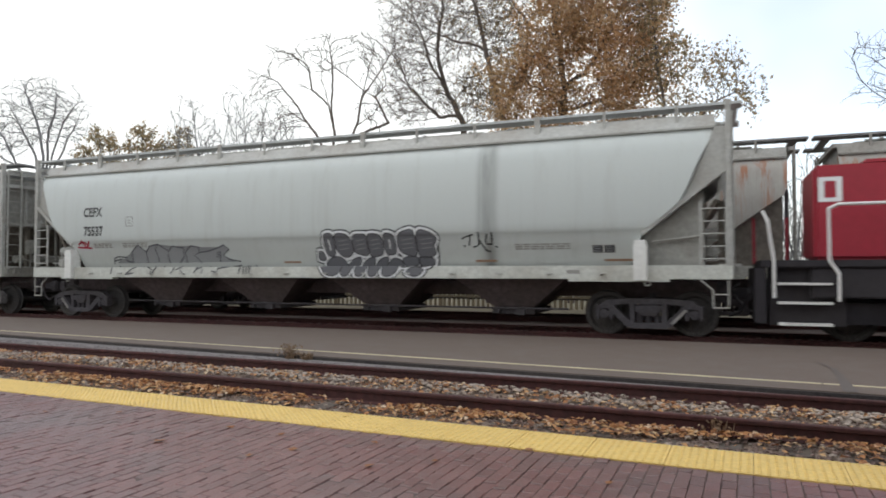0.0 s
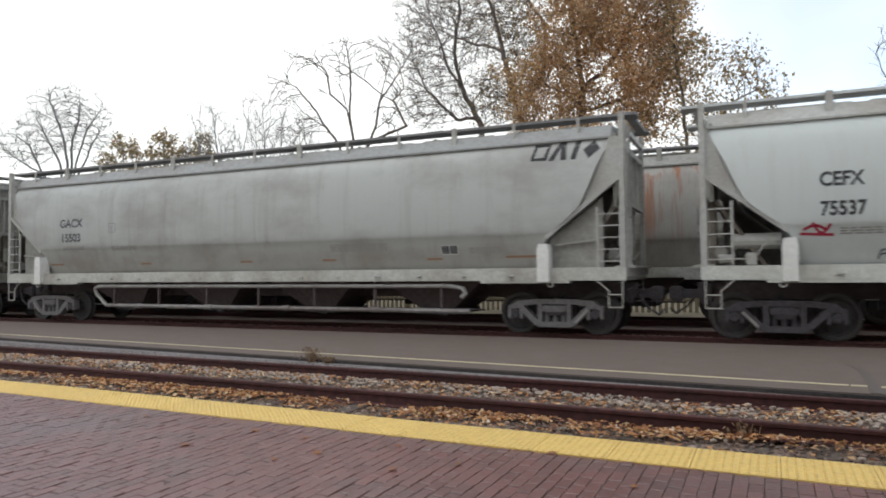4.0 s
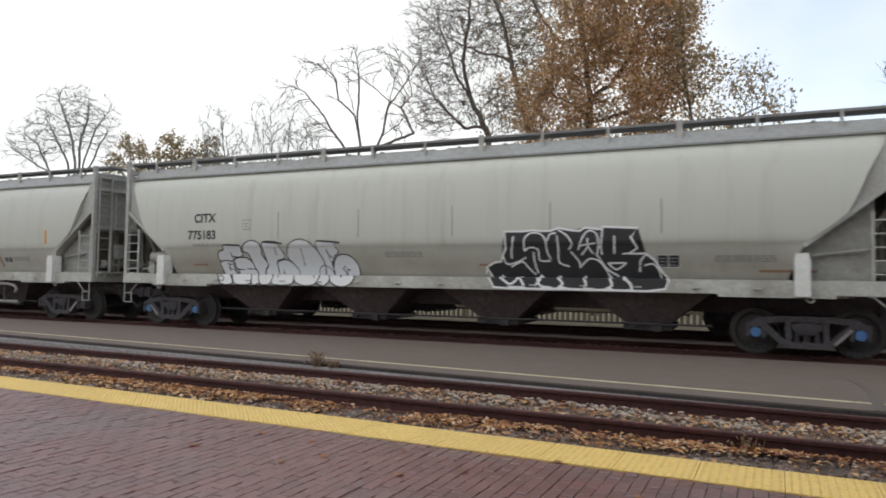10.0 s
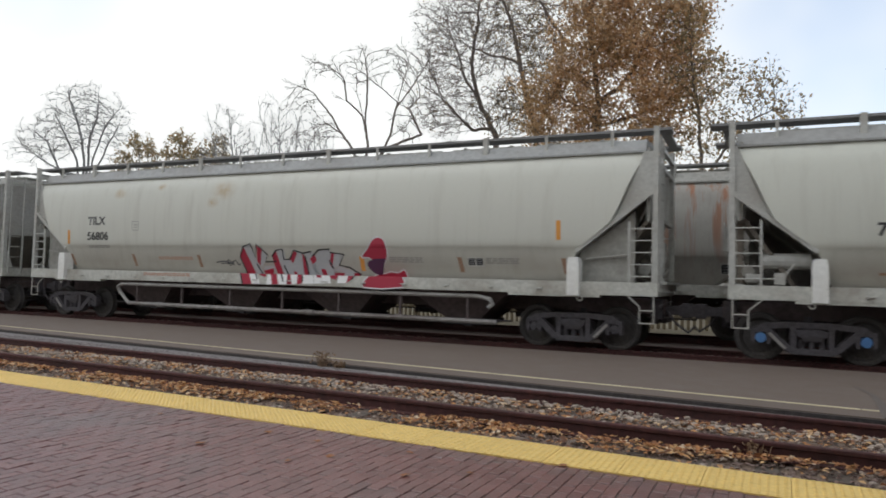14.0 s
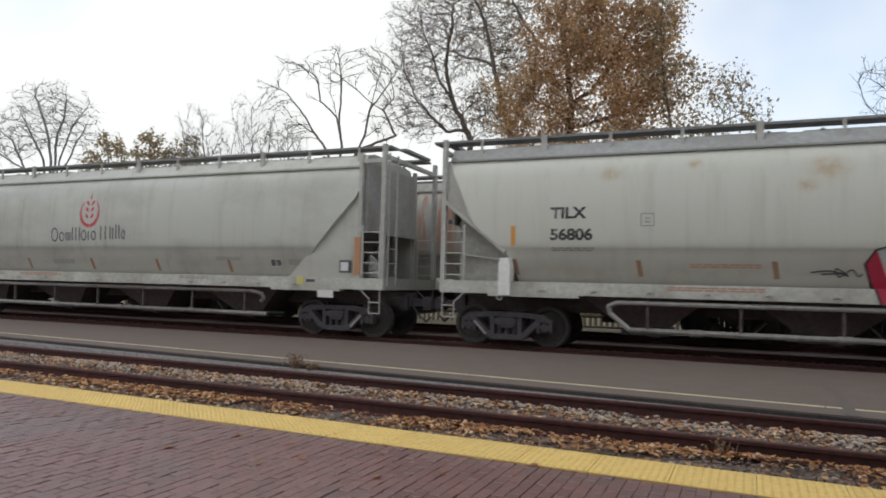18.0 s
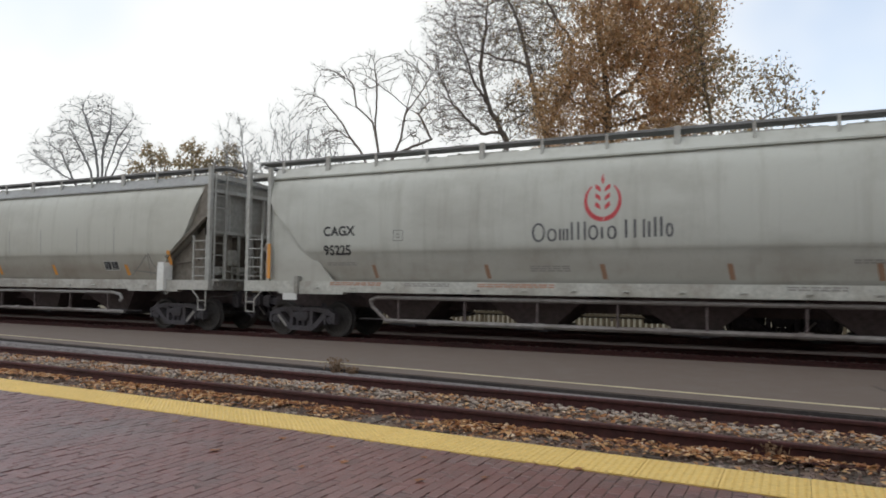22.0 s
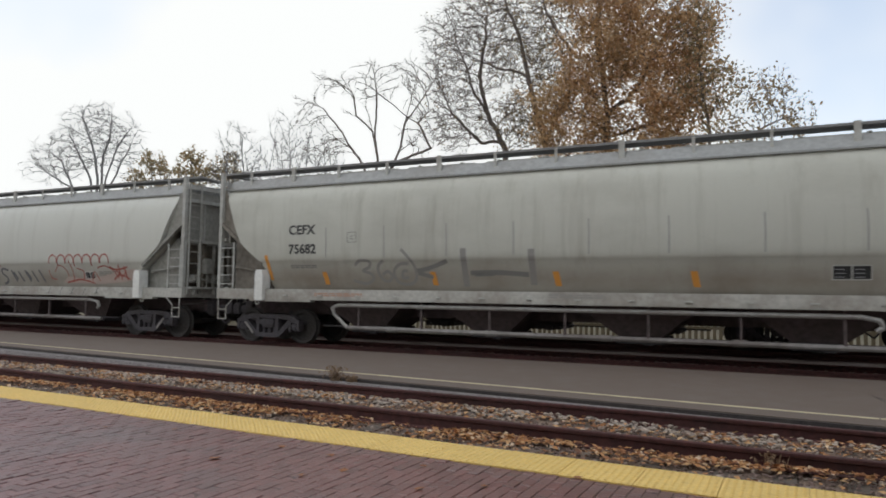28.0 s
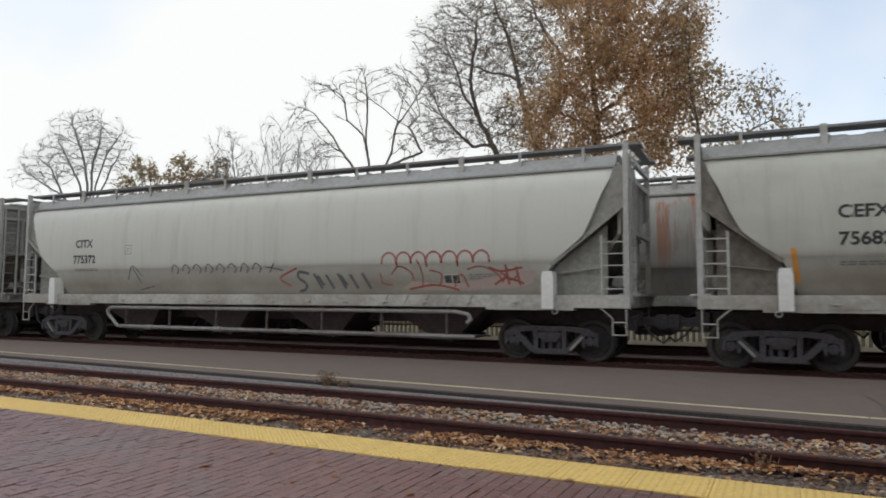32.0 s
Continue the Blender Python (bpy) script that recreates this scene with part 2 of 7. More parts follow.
# dusty grey, darkened to hold the shade of recessed end panels
M_DUSKY = surface("dim_dusty_plate", (0.3, 0.295, 0.27), 0.6, grain=9, vary=0.2, dirty=0.6, dirt=(0.16, 0.13, 0.1))
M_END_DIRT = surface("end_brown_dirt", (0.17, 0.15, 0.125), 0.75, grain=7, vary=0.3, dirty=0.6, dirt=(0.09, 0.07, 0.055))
M_END_DUST = surface("end_grey_dust", (0.27, 0.265, 0.24), 0.65, grain=8, vary=0.25, dirty=0.6, dirt=(0.13, 0.11, 0.09))
M_ROOF = surface("roof_grey", (0.3, 0.305, 0.3), 0.6, grain=9, vary=0.15, dirty=0.5, dirt=(0.2, 0.18, 0.16))
M_BOARD = surface("running_board_steel", (0.2, 0.2, 0.2), 0.6, 0.1, grain=20, vary=0.2)
M_BOARD_PALE = surface("running_board_pale", (0.5, 0.52, 0.52), 0.5, 0.2, grain=20, vary=0.15)
M_PAD = surface("pad_white", (0.72, 0.72, 0.69), 0.5, grain=10, vary=0.08, dirty=0.35, dirt=(0.4, 0.36, 0.3))
M_TRUCK = surface("truck_grime", (0.064, 0.058, 0.064), 0.85, 0.0, grain=16, vary=0.4, dirty=0.5, dirt=(0.06, 0.045, 0.036))
M_TRUCK_GREY = surface("truck_grey_dust", (0.16, 0.152, 0.15), 0.85, 0.0, grain=16, vary=0.3, dirty=0.5, dirt=(0.1, 0.08, 0.06))
M_WHEEL = surface("wheel_steel", (0.05, 0.046, 0.045), 0.85, 0.0, grain=18, vary=0.35)
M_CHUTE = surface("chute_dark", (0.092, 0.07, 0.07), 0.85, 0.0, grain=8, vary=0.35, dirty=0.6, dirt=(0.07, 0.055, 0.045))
M_PIPE = surface("pipe_grey", (0.35, 0.34, 0.325), 0.5, 0.3, grain=10, vary=0.2, dirty=0.5, dirt=(0.16, 0.12, 0.1))
M_PIPE_GRIMY = surface("pipe_grimy", (0.23, 0.215, 0.205), 0.6, 0.2, grain=6, vary=0.25, dirty=0.7, dirt=(0.1, 0.075, 0.065))
M_BLUE = plain("cap_blue", (0.08, 0.2, 0.42))
M_BLACK = plain("black_marking", (0.025, 0.025, 0.027))
M_PALE_MARK = plain("pale_marking", (0.5, 0.5, 0.47))
M_RUST_MARK = plain("rusty_marking", (0.42, 0.24, 0.17))
M_SMEAR = plain("soot_smear", (0.31, 0.3, 0.28))
M_GREY_MARK = plain("faded_marking", (0.28, 0.27, 0.25))
M_SILVER = plain("silver_spray", (0.62, 0.63, 0.64), 0.45, 0.1)
M_WHITE = plain("white_spray", (0.8, 0.8, 0.8))
M_CHARCOAL = plain("charcoal_spray", (0.07, 0.07, 0.08))
M_SOOT_SPRAY = plain("soot_spray", (0.255, 0.245, 0.23))
M_SMOKE = plain("smoke_spray", (0.2, 0.195, 0.185))
M_STEEL = plain("steel_spray", (0.43, 0.44, 0.45), 0.45, 0.1)
M_ASH = plain("ash_spray", (0.36, 0.37, 0.38))
M_SLATE = plain("slate_spray", (0.25, 0.255, 0.26))
M_PALE_SPRAY = plain("pale_spray", (0.68, 0.69, 0.69))
M_DUSK_SPRAY = plain("dusk_spray", (0.13, 0.13, 0.14))
M_RED = plain("red_spray", (0.36, 0.022, 0.05))
M_VIOLET = plain("violet_spray", (0.07, 0.02, 0.06))
M_PALE_RED = plain("thin_red_spray", (0.37, 0.12, 0.1))
M_RED_HAZE = plain("red_haze_spray", (0.44, 0.35, 0.31))
M_ORANGE = plain("reflector_orange", (0.62, 0.27, 0.05))
M_RUSTY = plain("rust_orange", (0.28, 0.165, 0.105))
M_REFLECTOR_OLD = plain("reflector_faded", (0.42, 0.21, 0.1))
M_TAG_YELLOW = plain("tag_yellow", (0.52, 0.47, 0.16))
M_CARD = plain("card_white", (0.6, 0.6, 0.58))
M_LOGO_RED = plain("emblem_red", (0.5, 0.06, 0.07))
M_LOCO_RED = surface("locomotive_red", (0.33, 0.018, 0.035), 0.5, grain=6, vary=0.08, dirty=0.25, dirt=(0.14, 0.03, 0.03))
M_LOCO_BLACK = surface("locomotive_black", (0.02, 0.017, 0.021), 0.8, grain=8, vary=0.25, dirty=0.4, dirt=(0.05, 0.042, 0.04))
M_RAILING = plain("railing_white", (0.7, 0.68, 0.66))
M_BRICK = surface("paver_brick", (0.172, 0.064, 0.056), 0.34, grain=60, vary=0.3, dirty=0.8, dirt=(0.145, 0.1, 0.096), bump=0.4, per_piece=0.3, wide_by=0.012)
M_BRICK.node_tree.nodes["Principled BSDF"].inputs["Specular IOR Level"].default_value = 0.8
M_JOINT = surface("paver_joint", (0.11, 0.08, 0.072), 0.9, grain=90, vary=0.4, bump=0.4)
M_SLAB = surface("platform_slab", (0.14, 0.1, 0.095), 0.8, grain=40, vary=0.3)
M_YELLOW = surface("warning_yellow", (0.72, 0.5, 0.15), 0.55, grain=24, vary=0.12, dirty=0.4, dirt=(0.45, 0.3, 0.09), bump=0.1, per_piece=0.1)
M_KERB = surface("kerb_concrete", (0.3, 0.28, 0.25), 0.85, grain=30, vary=0.25)
M_BALLAST_BED = surface("ballast_bed", (0.2, 0.15, 0.115), 0.95, grain=45, vary=0.6, dirty=0.6, dirt=(0.2, 0.11, 0.055), bump=0.8)
M_STONE = surface("ballast_stone", (0.42, 0.35, 0.29), 0.85, grain=25, vary=0.25, dirty=0.35, dirt=(0.3, 0.18, 0.1), per_piece=0.5)
M_GRIT = surface("ballast_grit", (0.235, 0.165, 0.14), 0.9, grain=25, vary=0.3, dirty=0.4, dirt=(0.2, 0.12, 0.08), per_piece=0.55)
M_GRAVEL = surface("fine_gravel", (0.25, 0.225, 0.218), 0.9, grain=30, vary=0.3, dirty=0.3, per_piece=0.5)
M_TIE = surface("tie_wood", (0.09, 0.07, 0.055), 0.9, grain=12, vary=0.4)
M_RAIL = surface("rail_rust", (0.066, 0.022, 0.02), 0.85, 0.0, grain=14, vary=0.35, dirty=0.5, dirt=(0.026, 0.018, 0.016))
M_ASPHALT = surface("asphalt", (0.118, 0.088, 0.07), 0.75, grain=40, vary=0.18, dirty=0.5, dirt=(0.14, 0.118, 0.1), bump=0.25)
M_EDGE_SHADE = surface("edge_shade", (0.04, 0.034, 0.033), 0.85, grain=20, vary=0.4)
M_TAR = surface("tar_patch", (0.098, 0.08, 0.07), 0.7, grain=40, vary=0.2)
M_LINE = surface("line_paint", (0.5, 0.43, 0.28), 0.7, grain=30, vary=0.15, dirty=0.6, dirt=(0.25, 0.22, 0.17))
M_GROUND = surface("dry_ground", (0.14, 0.115, 0.075), 0.95, grain=3, vary=0.4, dirty=0.6, dirt=(0.09, 0.1, 0.045))
M_DARKBED = surface("dark_trackbed", (0.12, 0.09, 0.08), 0.95, grain=30, vary=0.6, bump=0.8)
M_FENCE = surface("fence_paint", (0.24, 0.2, 0.135), 0.8, grain=14, vary=0.2)
M_BARK = surface("bark", (0.15, 0.125, 0.11), 0.95, grain=10, vary=0.4, bump=0.4)
# distant bark: haze and sky glare mixed into a paler, bluer colour
M_BARK_HAZY = surface("bark_hazy", (0.2, 0.2, 0.205), 0.95, grain=6, vary=0.35)
M_WEED = surface("dry_weed", (0.21, 0.135, 0.08), 0.9, grain=40, vary=0.3)


def leafy(name, stops, thin=0.45, drab=None):
    m, nt, b, co = blank(name, 0.75)
    isle = nt.nodes.new("ShaderNodeNewGeometry").outputs["Random Per Island"]
    col = ramp(nt, isle, stops)
    if drab:
        col = mixed(nt, ramp(nt, noise_of(nt, co, 0.4, 3), [(0.44, (0, 0, 0)), (0.6, (0.45,) * 3)]), col, drab)
    nt.links.new(col, b.inputs["Base Color"])
    glow = nt.nodes.new("ShaderNodeBsdfTranslucent")
    nt.links.new(col, glow.inputs["Color"])
    mix = nt.nodes.new("ShaderNodeMixShader")
    mix.inputs[0].default_value = thin
    nt.links.new(b.outputs[0], mix.inputs[1])
    nt.links.new(glow.outputs[0], mix.inputs[2])
    nt.links.new(mix.outputs[0], nt.nodes["Material Output"].inputs["Surface"])
    return m


M_LEAF = leafy("autumn_leaf", [(0.0, (0.34, 0.2, 0.1)), (0.35, (0.57, 0.34, 0.17)), (0.75, (0.71, 0.47, 0.25)), (1.0, (0.78, 0.62, 0.46))], 0.6, (0.46, 0.34, 0.19))
M_LEAF_DRAB = leafy("drab_leaf", [(0.0, (0.2, 0.16, 0.09)), (0.6, (0.38, 0.3, 0.17)), (1.0, (0.52, 0.36, 0.2))], 0.55)
M_LEAF_OAK = leafy("oak_leaf", [(0.0, (0.2, 0.16, 0.09)), (0.6, (0.36, 0.29, 0.16)), (1.0, (0.5, 0.34, 0.2))], 0.5)
M_LITTER = leafy("leaf_litter", [(0.0, (0.16, 0.075, 0.045)), (0.3, (0.34, 0.15, 0.065)), (0.55, (0.52, 0.25, 0.095)), (0.85, (0.6, 0.38, 0.18)), (1.0, (0.72, 0.58, 0.42))], 0.25)


# ---- mesh tools ----
def box(bm, x0, x1, y0, y1, z0, z1, bevel=0.0):
    vs = bmesh.ops.create_cube(bm, size=1)["verts"]
    for v in vs:
        v.co = Vector(((x0 + x1) / 2 + v.co.x * (x1 - x0), (y0 + y1) / 2 + v.co.y * (y1 - y0), (z0 + z1) / 2 + v.co.z * (z1 - z0)))
    if bevel:
        es = list({e for v in vs for e in v.link_edges})
        bmesh.ops.bevel(bm, geom=es, offset=bevel, segments=2, affect="EDGES", clamp_overlap=True)


def tube(bm, a, b, r0, r1=None, n=8, caps=True):
    """A round bar from a to b."""
    a, b = Vector(a), Vector(b)
    r1 = r0 if r1 is None else r1
    d = b - a
    turn = d.to_track_quat("Z", "Y").to_matrix()
    rings = []
    for p, r in ((a, r0), (b, r1)):
        rings.append([bm.verts.new(p + turn @ Vector((r * math.cos(2 * math.pi * k / n), r * math.sin(2 * math.pi * k / n), 0))) for k in range(n)])
    for k in range(n):
        bm.faces.new((rings[0][k], rings[0][(k + 1) % n], rings[1][(k + 1) % n], rings[1][k]))
    if caps:
        bm.faces.new(rings[0][::-1])
        bm.faces.new(rings[1])


def rod(bm, points, r, n=8):
    """A bent round bar through points."""
    for a, b in zip(points, points[1:]):
        tube(bm, a, b, r, n=n)
    for p in points[1:-1]:
        s = bmesh.ops.create_icosphere(bm, subdivisions=1, radius=r * 1.02)["verts"]
        bmesh.ops.translate(bm, verts=s, vec=p)


def slab(bm, outline, y0, y1):
    """A plate with the given outline in x and z, from y0 to y1."""
    front = [bm.verts.new((x, y0, z)) for x, z in outline]
    back = [bm.verts.new((x, y1, z)) for x, z in outline]
    bm.faces.new(front)
    bm.faces.new(back[::-1])
    k = len(outline)
    for i in range(k):
        bm.faces.new((front[i], back[i], back[(i + 1) % k], front[(i + 1) % k]))


def strut(bm, a, b, wide, y0, y1):
    """A flat bar in the x-z plane from a to b."""
    a, b = Vector(a), Vector(b)
    n = Vector((-(b - a).y, (b - a).x)).normalized() * wide / 2
    slab(bm, [tuple(a + n), tuple(b + n), tuple(b - n), tuple(a - n)], y0, y1)


def finish(bm, smooth=False):
    bmesh.ops.recalc_face_normals(bm, faces=bm.faces)
    me = bpy.data.meshes.new("mesh")
    bm.to_mesh(me)
    bm.free()
    if smooth:
        for p in me.polygons:
            p.use_smooth = True
    return me


def part(name, bm, material, parent, label="", at=None, smooth=False):
    """One mesh object under a thing or under a part; bm is a bmesh, or a mesh that is shared."""
    me = finish(bm, smooth) if isinstance(bm, bmesh.types.BMesh) else bm
    if not me.materials:
        me.materials.append(material)
    ob = new(name, me)
    if me.materials[0] != material:
        ob.material_slots[0].link = "OBJECT"
        ob.material_slots[0].material = material
    if parent:
        ob.parent = parent
    if at is not None:
        ob.matrix_basis = at
    if label:
        ob["label"] = label
    return ob


def B():
    return bmesh.new()


def boxed(*a, **k):
    bm = B()
    box(bm, *a, **k)
    return bm


STORE = {}


def kept(key, build):
    """A mesh that is built once and then shared."""
    if key not in STORE:
        STORE[key] = finish(build())
    return STORE[key]


# ---- ground, platforms and tracks ----
RAIL_NEAR, RAIL_FAR, RAIL_REAR = (7.06, 8.57), (15.10, 16.61), (19.75, 21.26)
TRACK_Y, REAR_Y = 15.855, 20.505
TOP_NEAR, TOP_FAR = 0.08, 0.06

# the platform and its track run two degrees off the line of the train
NEAR = pose(-3.3, 7.0, 0) @ pose(0, 0, 0, 0, 0, -2.0) @ pose(3.3, -7.0, 0)


def near(ob):
    ob.matrix_basis = NEAR @ ob.matrix_basis
    return ob


bm = B()
rim = [bm.verts.new(p) for p in ((-900, 1500, -0.05), (900, 1500, -0.05), (900, 22.4, -0.05), (-900, 22.4, -0.05))]
low = [bm.verts.new(p) for p in ((-900, 22.3, -0.32), (900, 22.3, -0.32), (900, -300, -0.32), (-900, -300, -0.32))]
bm.faces.new(rim)
bm.faces.new((rim[3], rim[2], low[1], low[0]))
bm.faces.new(low)
tagged(part("ground", bm, M_GROUND, None), "dry autumn ground that runs to the horizon", "ground", kind="structure")


def rail_profile():
    half = [(0.0, 0.0), (0.07, 0.0), (0.07, 0.012), (0.012, 0.03), (0.009, 0.115), (0.034, 0.128), (0.036, 0.158), (0.028, 0.168), (0.0, 0.17)]
    return half + [(-y, z) for y, z in half[-2:0:-1]]


def rail(y, top, label):
    bm = B()
    ends = []
    for x in (-60, 60):
        ends.append([bm.verts.new((x, y + py, top - 0.17 + pz)) for py, pz in rail_profile()])
    k = len(ends[0])
    for i in range(k):
        bm.faces.new((ends[0][i], ends[1][i], ends[1][(i + 1) % k], ends[0][(i + 1) % k]))
    bm.faces.new(ends[0])
    bm.faces.new(ends[1][::-1])
    return tagged(part("rail", bm, M_RAIL, None), label, "rail", "rails of the tracks", "structure")


for y in RAIL_NEAR:
    near(rail(y, TOP_NEAR, "rusty steel rail of the unused near track"))
for y in RAIL_FAR:
    rail(y, TOP_FAR, "dark steel rail under the moving train")
for y in RAIL_REAR:
    rail(y, TOP_FAR, "rusty steel rail under the standing cars")


def bed(name, y0, y1, z, material, label, lumps=0.0, step=0.25, x0=-60, x1=60):
    bm = B()
    nx, ny = (int((x1 - x0) / step), max(2, int((y1 - y0) / step))) if lumps else (1, 1)
    grid = [[bm.verts.new((x0 + (x1 - x0) * i / nx, y0 + (y1 - y0) * j / ny, z + (lumps * noise.noise(Vector((i * step * 1.3, j * step * 1.3, z * 40))) if lumps else 0))) for j in range(ny + 1)] for i in range(nx + 1)]
    for i in range(nx):
        for j in range(ny):
            bm.faces.new((grid[i][j], grid[i + 1][j], grid[i + 1][j + 1], grid[i][j + 1]))
    return tagged(part(name, bm, material, None, smooth=True), label, "ground", kind="structure")


near(bed("ballast", 6.13, 9.7, -0.1, M_BALLAST_BED, "gritty ballast bed littered with fallen leaves", 0.025))
bed("trackbed", 14.05, 24.05, -0.1, M_DARKBED, "dark oily ballast under the trains", 0.04, 0.5)


def ties(y_mid, z, label):
    me = kept("tie", lambda: boxed(-0.11, 0.11, -1.28, 1.28, -0.14, 0, bevel=0.015))
    row = tagged(new("tie_row"), label, "railway ties", kind="structure")
    for k in range(46):
        part("tie", me, M_TIE, row, at=pose(-19.5 + 0.53 * k + random.uniform(-0.03, 0.03), y_mid, z + random.uniform(-0.008, 0.004), 0, 0, random.uniform(-1, 1)))
    return row


near(ties(sum(RAIL_NEAR) / 2, TOP_NEAR - 0.165, "weathered wooden ties half buried in ballast"))
ties(TRACK_Y, TOP_FAR - 0.165, "oily wooden ties under the moving train")

# asphalt strip between the tracks, with a dark edge strip as shade and its painted line
def prism(outline, z0, z1):
    bm = B()
    lo = [bm.verts.new((x, y, z0)) for x, y in outline]
    hi = [bm.verts.new((x, y, z1)) for x, y in outline]
    bm.faces.new(lo[::-1])
    bm.faces.new(hi)
    k = len(outline)
    for i in range(k):
        bm.faces.new((lo[i], lo[(i + 1) % k], hi[(i + 1) % k], hi[i]))
    return bm


def asphalt_edge(x):
    """The near edge of the strip, which narrows to one end."""
    return 9.11 - 0.079 * min(max(x, -40), 6)


ASPHALT = [(-60, 14.07), (-60, asphalt_edge(-60)), (-40, asphalt_edge(-40)), (6, asphalt_edge(6)), (60, asphalt_edge(6)), (60, 14.07)]
asphalt = tagged(part("asphalt_platform", prism(ASPHALT, -0.3, 0.05), M_ASPHALT, None), "worn grey asphalt strip between the tracks", "pavement", kind="structure")
# thin near-black strip that paints the shadow below the asphalt's edge
tagged(part("edge_shade_strip", prism([(-40, asphalt_edge(-40) - 0.004), (-40, asphalt_edge(-40) - 0.035), (6, asphalt_edge(6) - 0.035), (6, asphalt_edge(6) - 0.004)], -0.3, 0.035), M_EDGE_SHADE, None), "dark strip painted as the shade under the asphalt's edge", "kerb", kind="structure")
bm = B()
x = -58.0
while x < 58:
    length = random.uniform(2.2, 5.5)
    box(bm, x, x + length, 9.955 + random.uniform(-0.006, 0.006), 10.035 + random.uniform(-0.008, 0.008), 0.049, 0.0545)
    x += length + random.choice((0.0, 0.02, 0.06))
tagged(part("painted_line", bm, M_LINE, None, at=pose(-4.5, 9.995, 0) @ pose(0, 0, 0, 0, 0, -4.45) @ pose(4.5, -9.995, 0)), "faded cream safety line painted on asphalt", "painted line", kind="structure")
bm = B()
slabs = [(1.38, 11.75), (1.5, 11.0), (1.47, 10.2), (1.43, 9.6), (1.4, 9.02)]
for (xa, ya), (xb, yb) in zip(slabs, slabs[1:]):
    vs = [bm.verts.new(p) for p in ((xa - 0.018 * (12.3 - ya), ya, 0.0565), (xa + 0.03 * (12.3 - ya), ya, 0.0565), (xb + 0.03 * (12.3 - yb), yb, 0.0565), (xb - 0.018 * (12.3 - yb), yb, 0.0565))]
    bm.faces.new(vs)
tagged(part("tar_patch", bm, M_TAR, None), "dark tar seal across a crack in the asphalt", "tar patch", kind="structure")
# brick platform, its slab and the kerb under the warning tiles
near(tagged(part("platform_base", boxed(-60, 60, -6, 6.12, -0.5, -0.055), M_SLAB, None), "concrete base of the brick platform", "platform", kind="structure"))
brick_floor = near(tagged(part("brick_platform", boxed(-13.6, 4.6, 2.4, 5.515, -0.054, -0.009), M_JOINT, None), "red-brown brick pavers laid in running bond on the platform", "brick paving", kind="structure"))
for x0, x1, y0, y1 in ((-60, -13.61, -6, 5.515), (4.61, 60, -6, 5.515), (-13.61, 4.61, -6, 2.39)):
    near(tagged(part("paving_apron", boxed(x0, x1, y0, y1, -0.054, -0.002), M_SLAB, None), "plain brick-coloured paving away from the track", "paving", kind="structure"))
near(tagged(part("platform_kerb", boxed(-60, 60, 6.132, 6.2, -0.4, -0.012, bevel=0.01), M_KERB, None), "concrete kerb at the platform's edge", "kerb", kind="structure"))


# unseen walls and roofs added to close the place behind the camera
M_UNSEEN = surface("unseen_brick", (0.2, 0.1, 0.07), 0.85, grain=20, vary=0.3)
tagged(part("wall_unseen", boxed(-5.0, 34.0, -3.4, -3.1, -0.05, 4.6), M_UNSEEN, None), "unseen plain wall added behind the platform to cut the sky's light", "wall", kind="structure")
tagged(part("roof_unseen", boxed(-5.6, 34.6, -9.0, -1.6, 4.61, 4.85), M_UNSEEN, None), "unseen roof slab added over the wall to cut the sky's light", "roof", kind="structure")
# unseen wall, added to darken what the left-hand cars reflect
tagged(part("wall_unseen_far", boxed(-90.0, -34.0, -9.0, -8.6, -0.05, 9.0), M_UNSEEN, None), "unseen plain wall added far to the left to darken reflections", "wall", kind="structure")
# unseen slab, added to shade the platform's right side
tagged(part("roof_unseen_shade", boxed(2.1, 34.6, -1.59, 4.9, 4.3, 4.5), M_UNSEEN, None), "unseen slab added to shade the right of the platform", "roof", kind="structure")

# ---- train parts ----
PROFILE = [(1.27, 1.40), (1.36, 1.62), (1.47, 1.92), (1.555, 2.16), (1.58, 2.2), (1.6, 2.26), (1.622, 2.55), (1.63, 2.9), (1.62, 3.25), (1.585, 3.6), (1.53, 3.9), (1.455, 4.08), (1.38, 4.19)]
SILL_TOP, SILL_BOT, SILL_Y = 1.47, 1.19, 1.6


def side_y(z):
    """How far out the near side stands at height z."""
    if z < SILL_TOP + 0.004:
        return SILL_Y + 0.001
    for (ya, za), (yb, zb) in zip(PROFILE, PROFILE[1:]):
        if z <= zb:
            return ya + (yb - ya) * (z - za) / (zb - za)
    return PROFILE[-1][0]


def end_x(z, kind):
    """Half the length of the shell at height z."""
    if kind == "standing":
        pts = [(1.3, 6.6), (3.3, 9.38), (4.3, 9.42)]
    elif kind == "mill":
        pts = [(1.3, 6.83), (1.55, 7.08), (3.5, 8.88), (4.3, 8.94)]
    else:
        pts = [(1.3, 7.72), (1.9, 7.9), (2.2, 8.08), (2.45, 8.42), (2.72, 8.74), (3.1, 8.93), (3.5, 9.09), (3.9, 9.29), (4.19, 9.42)]
    return float(np.interp(z, [p[0] for p in pts], [p[1] for p in pts]))


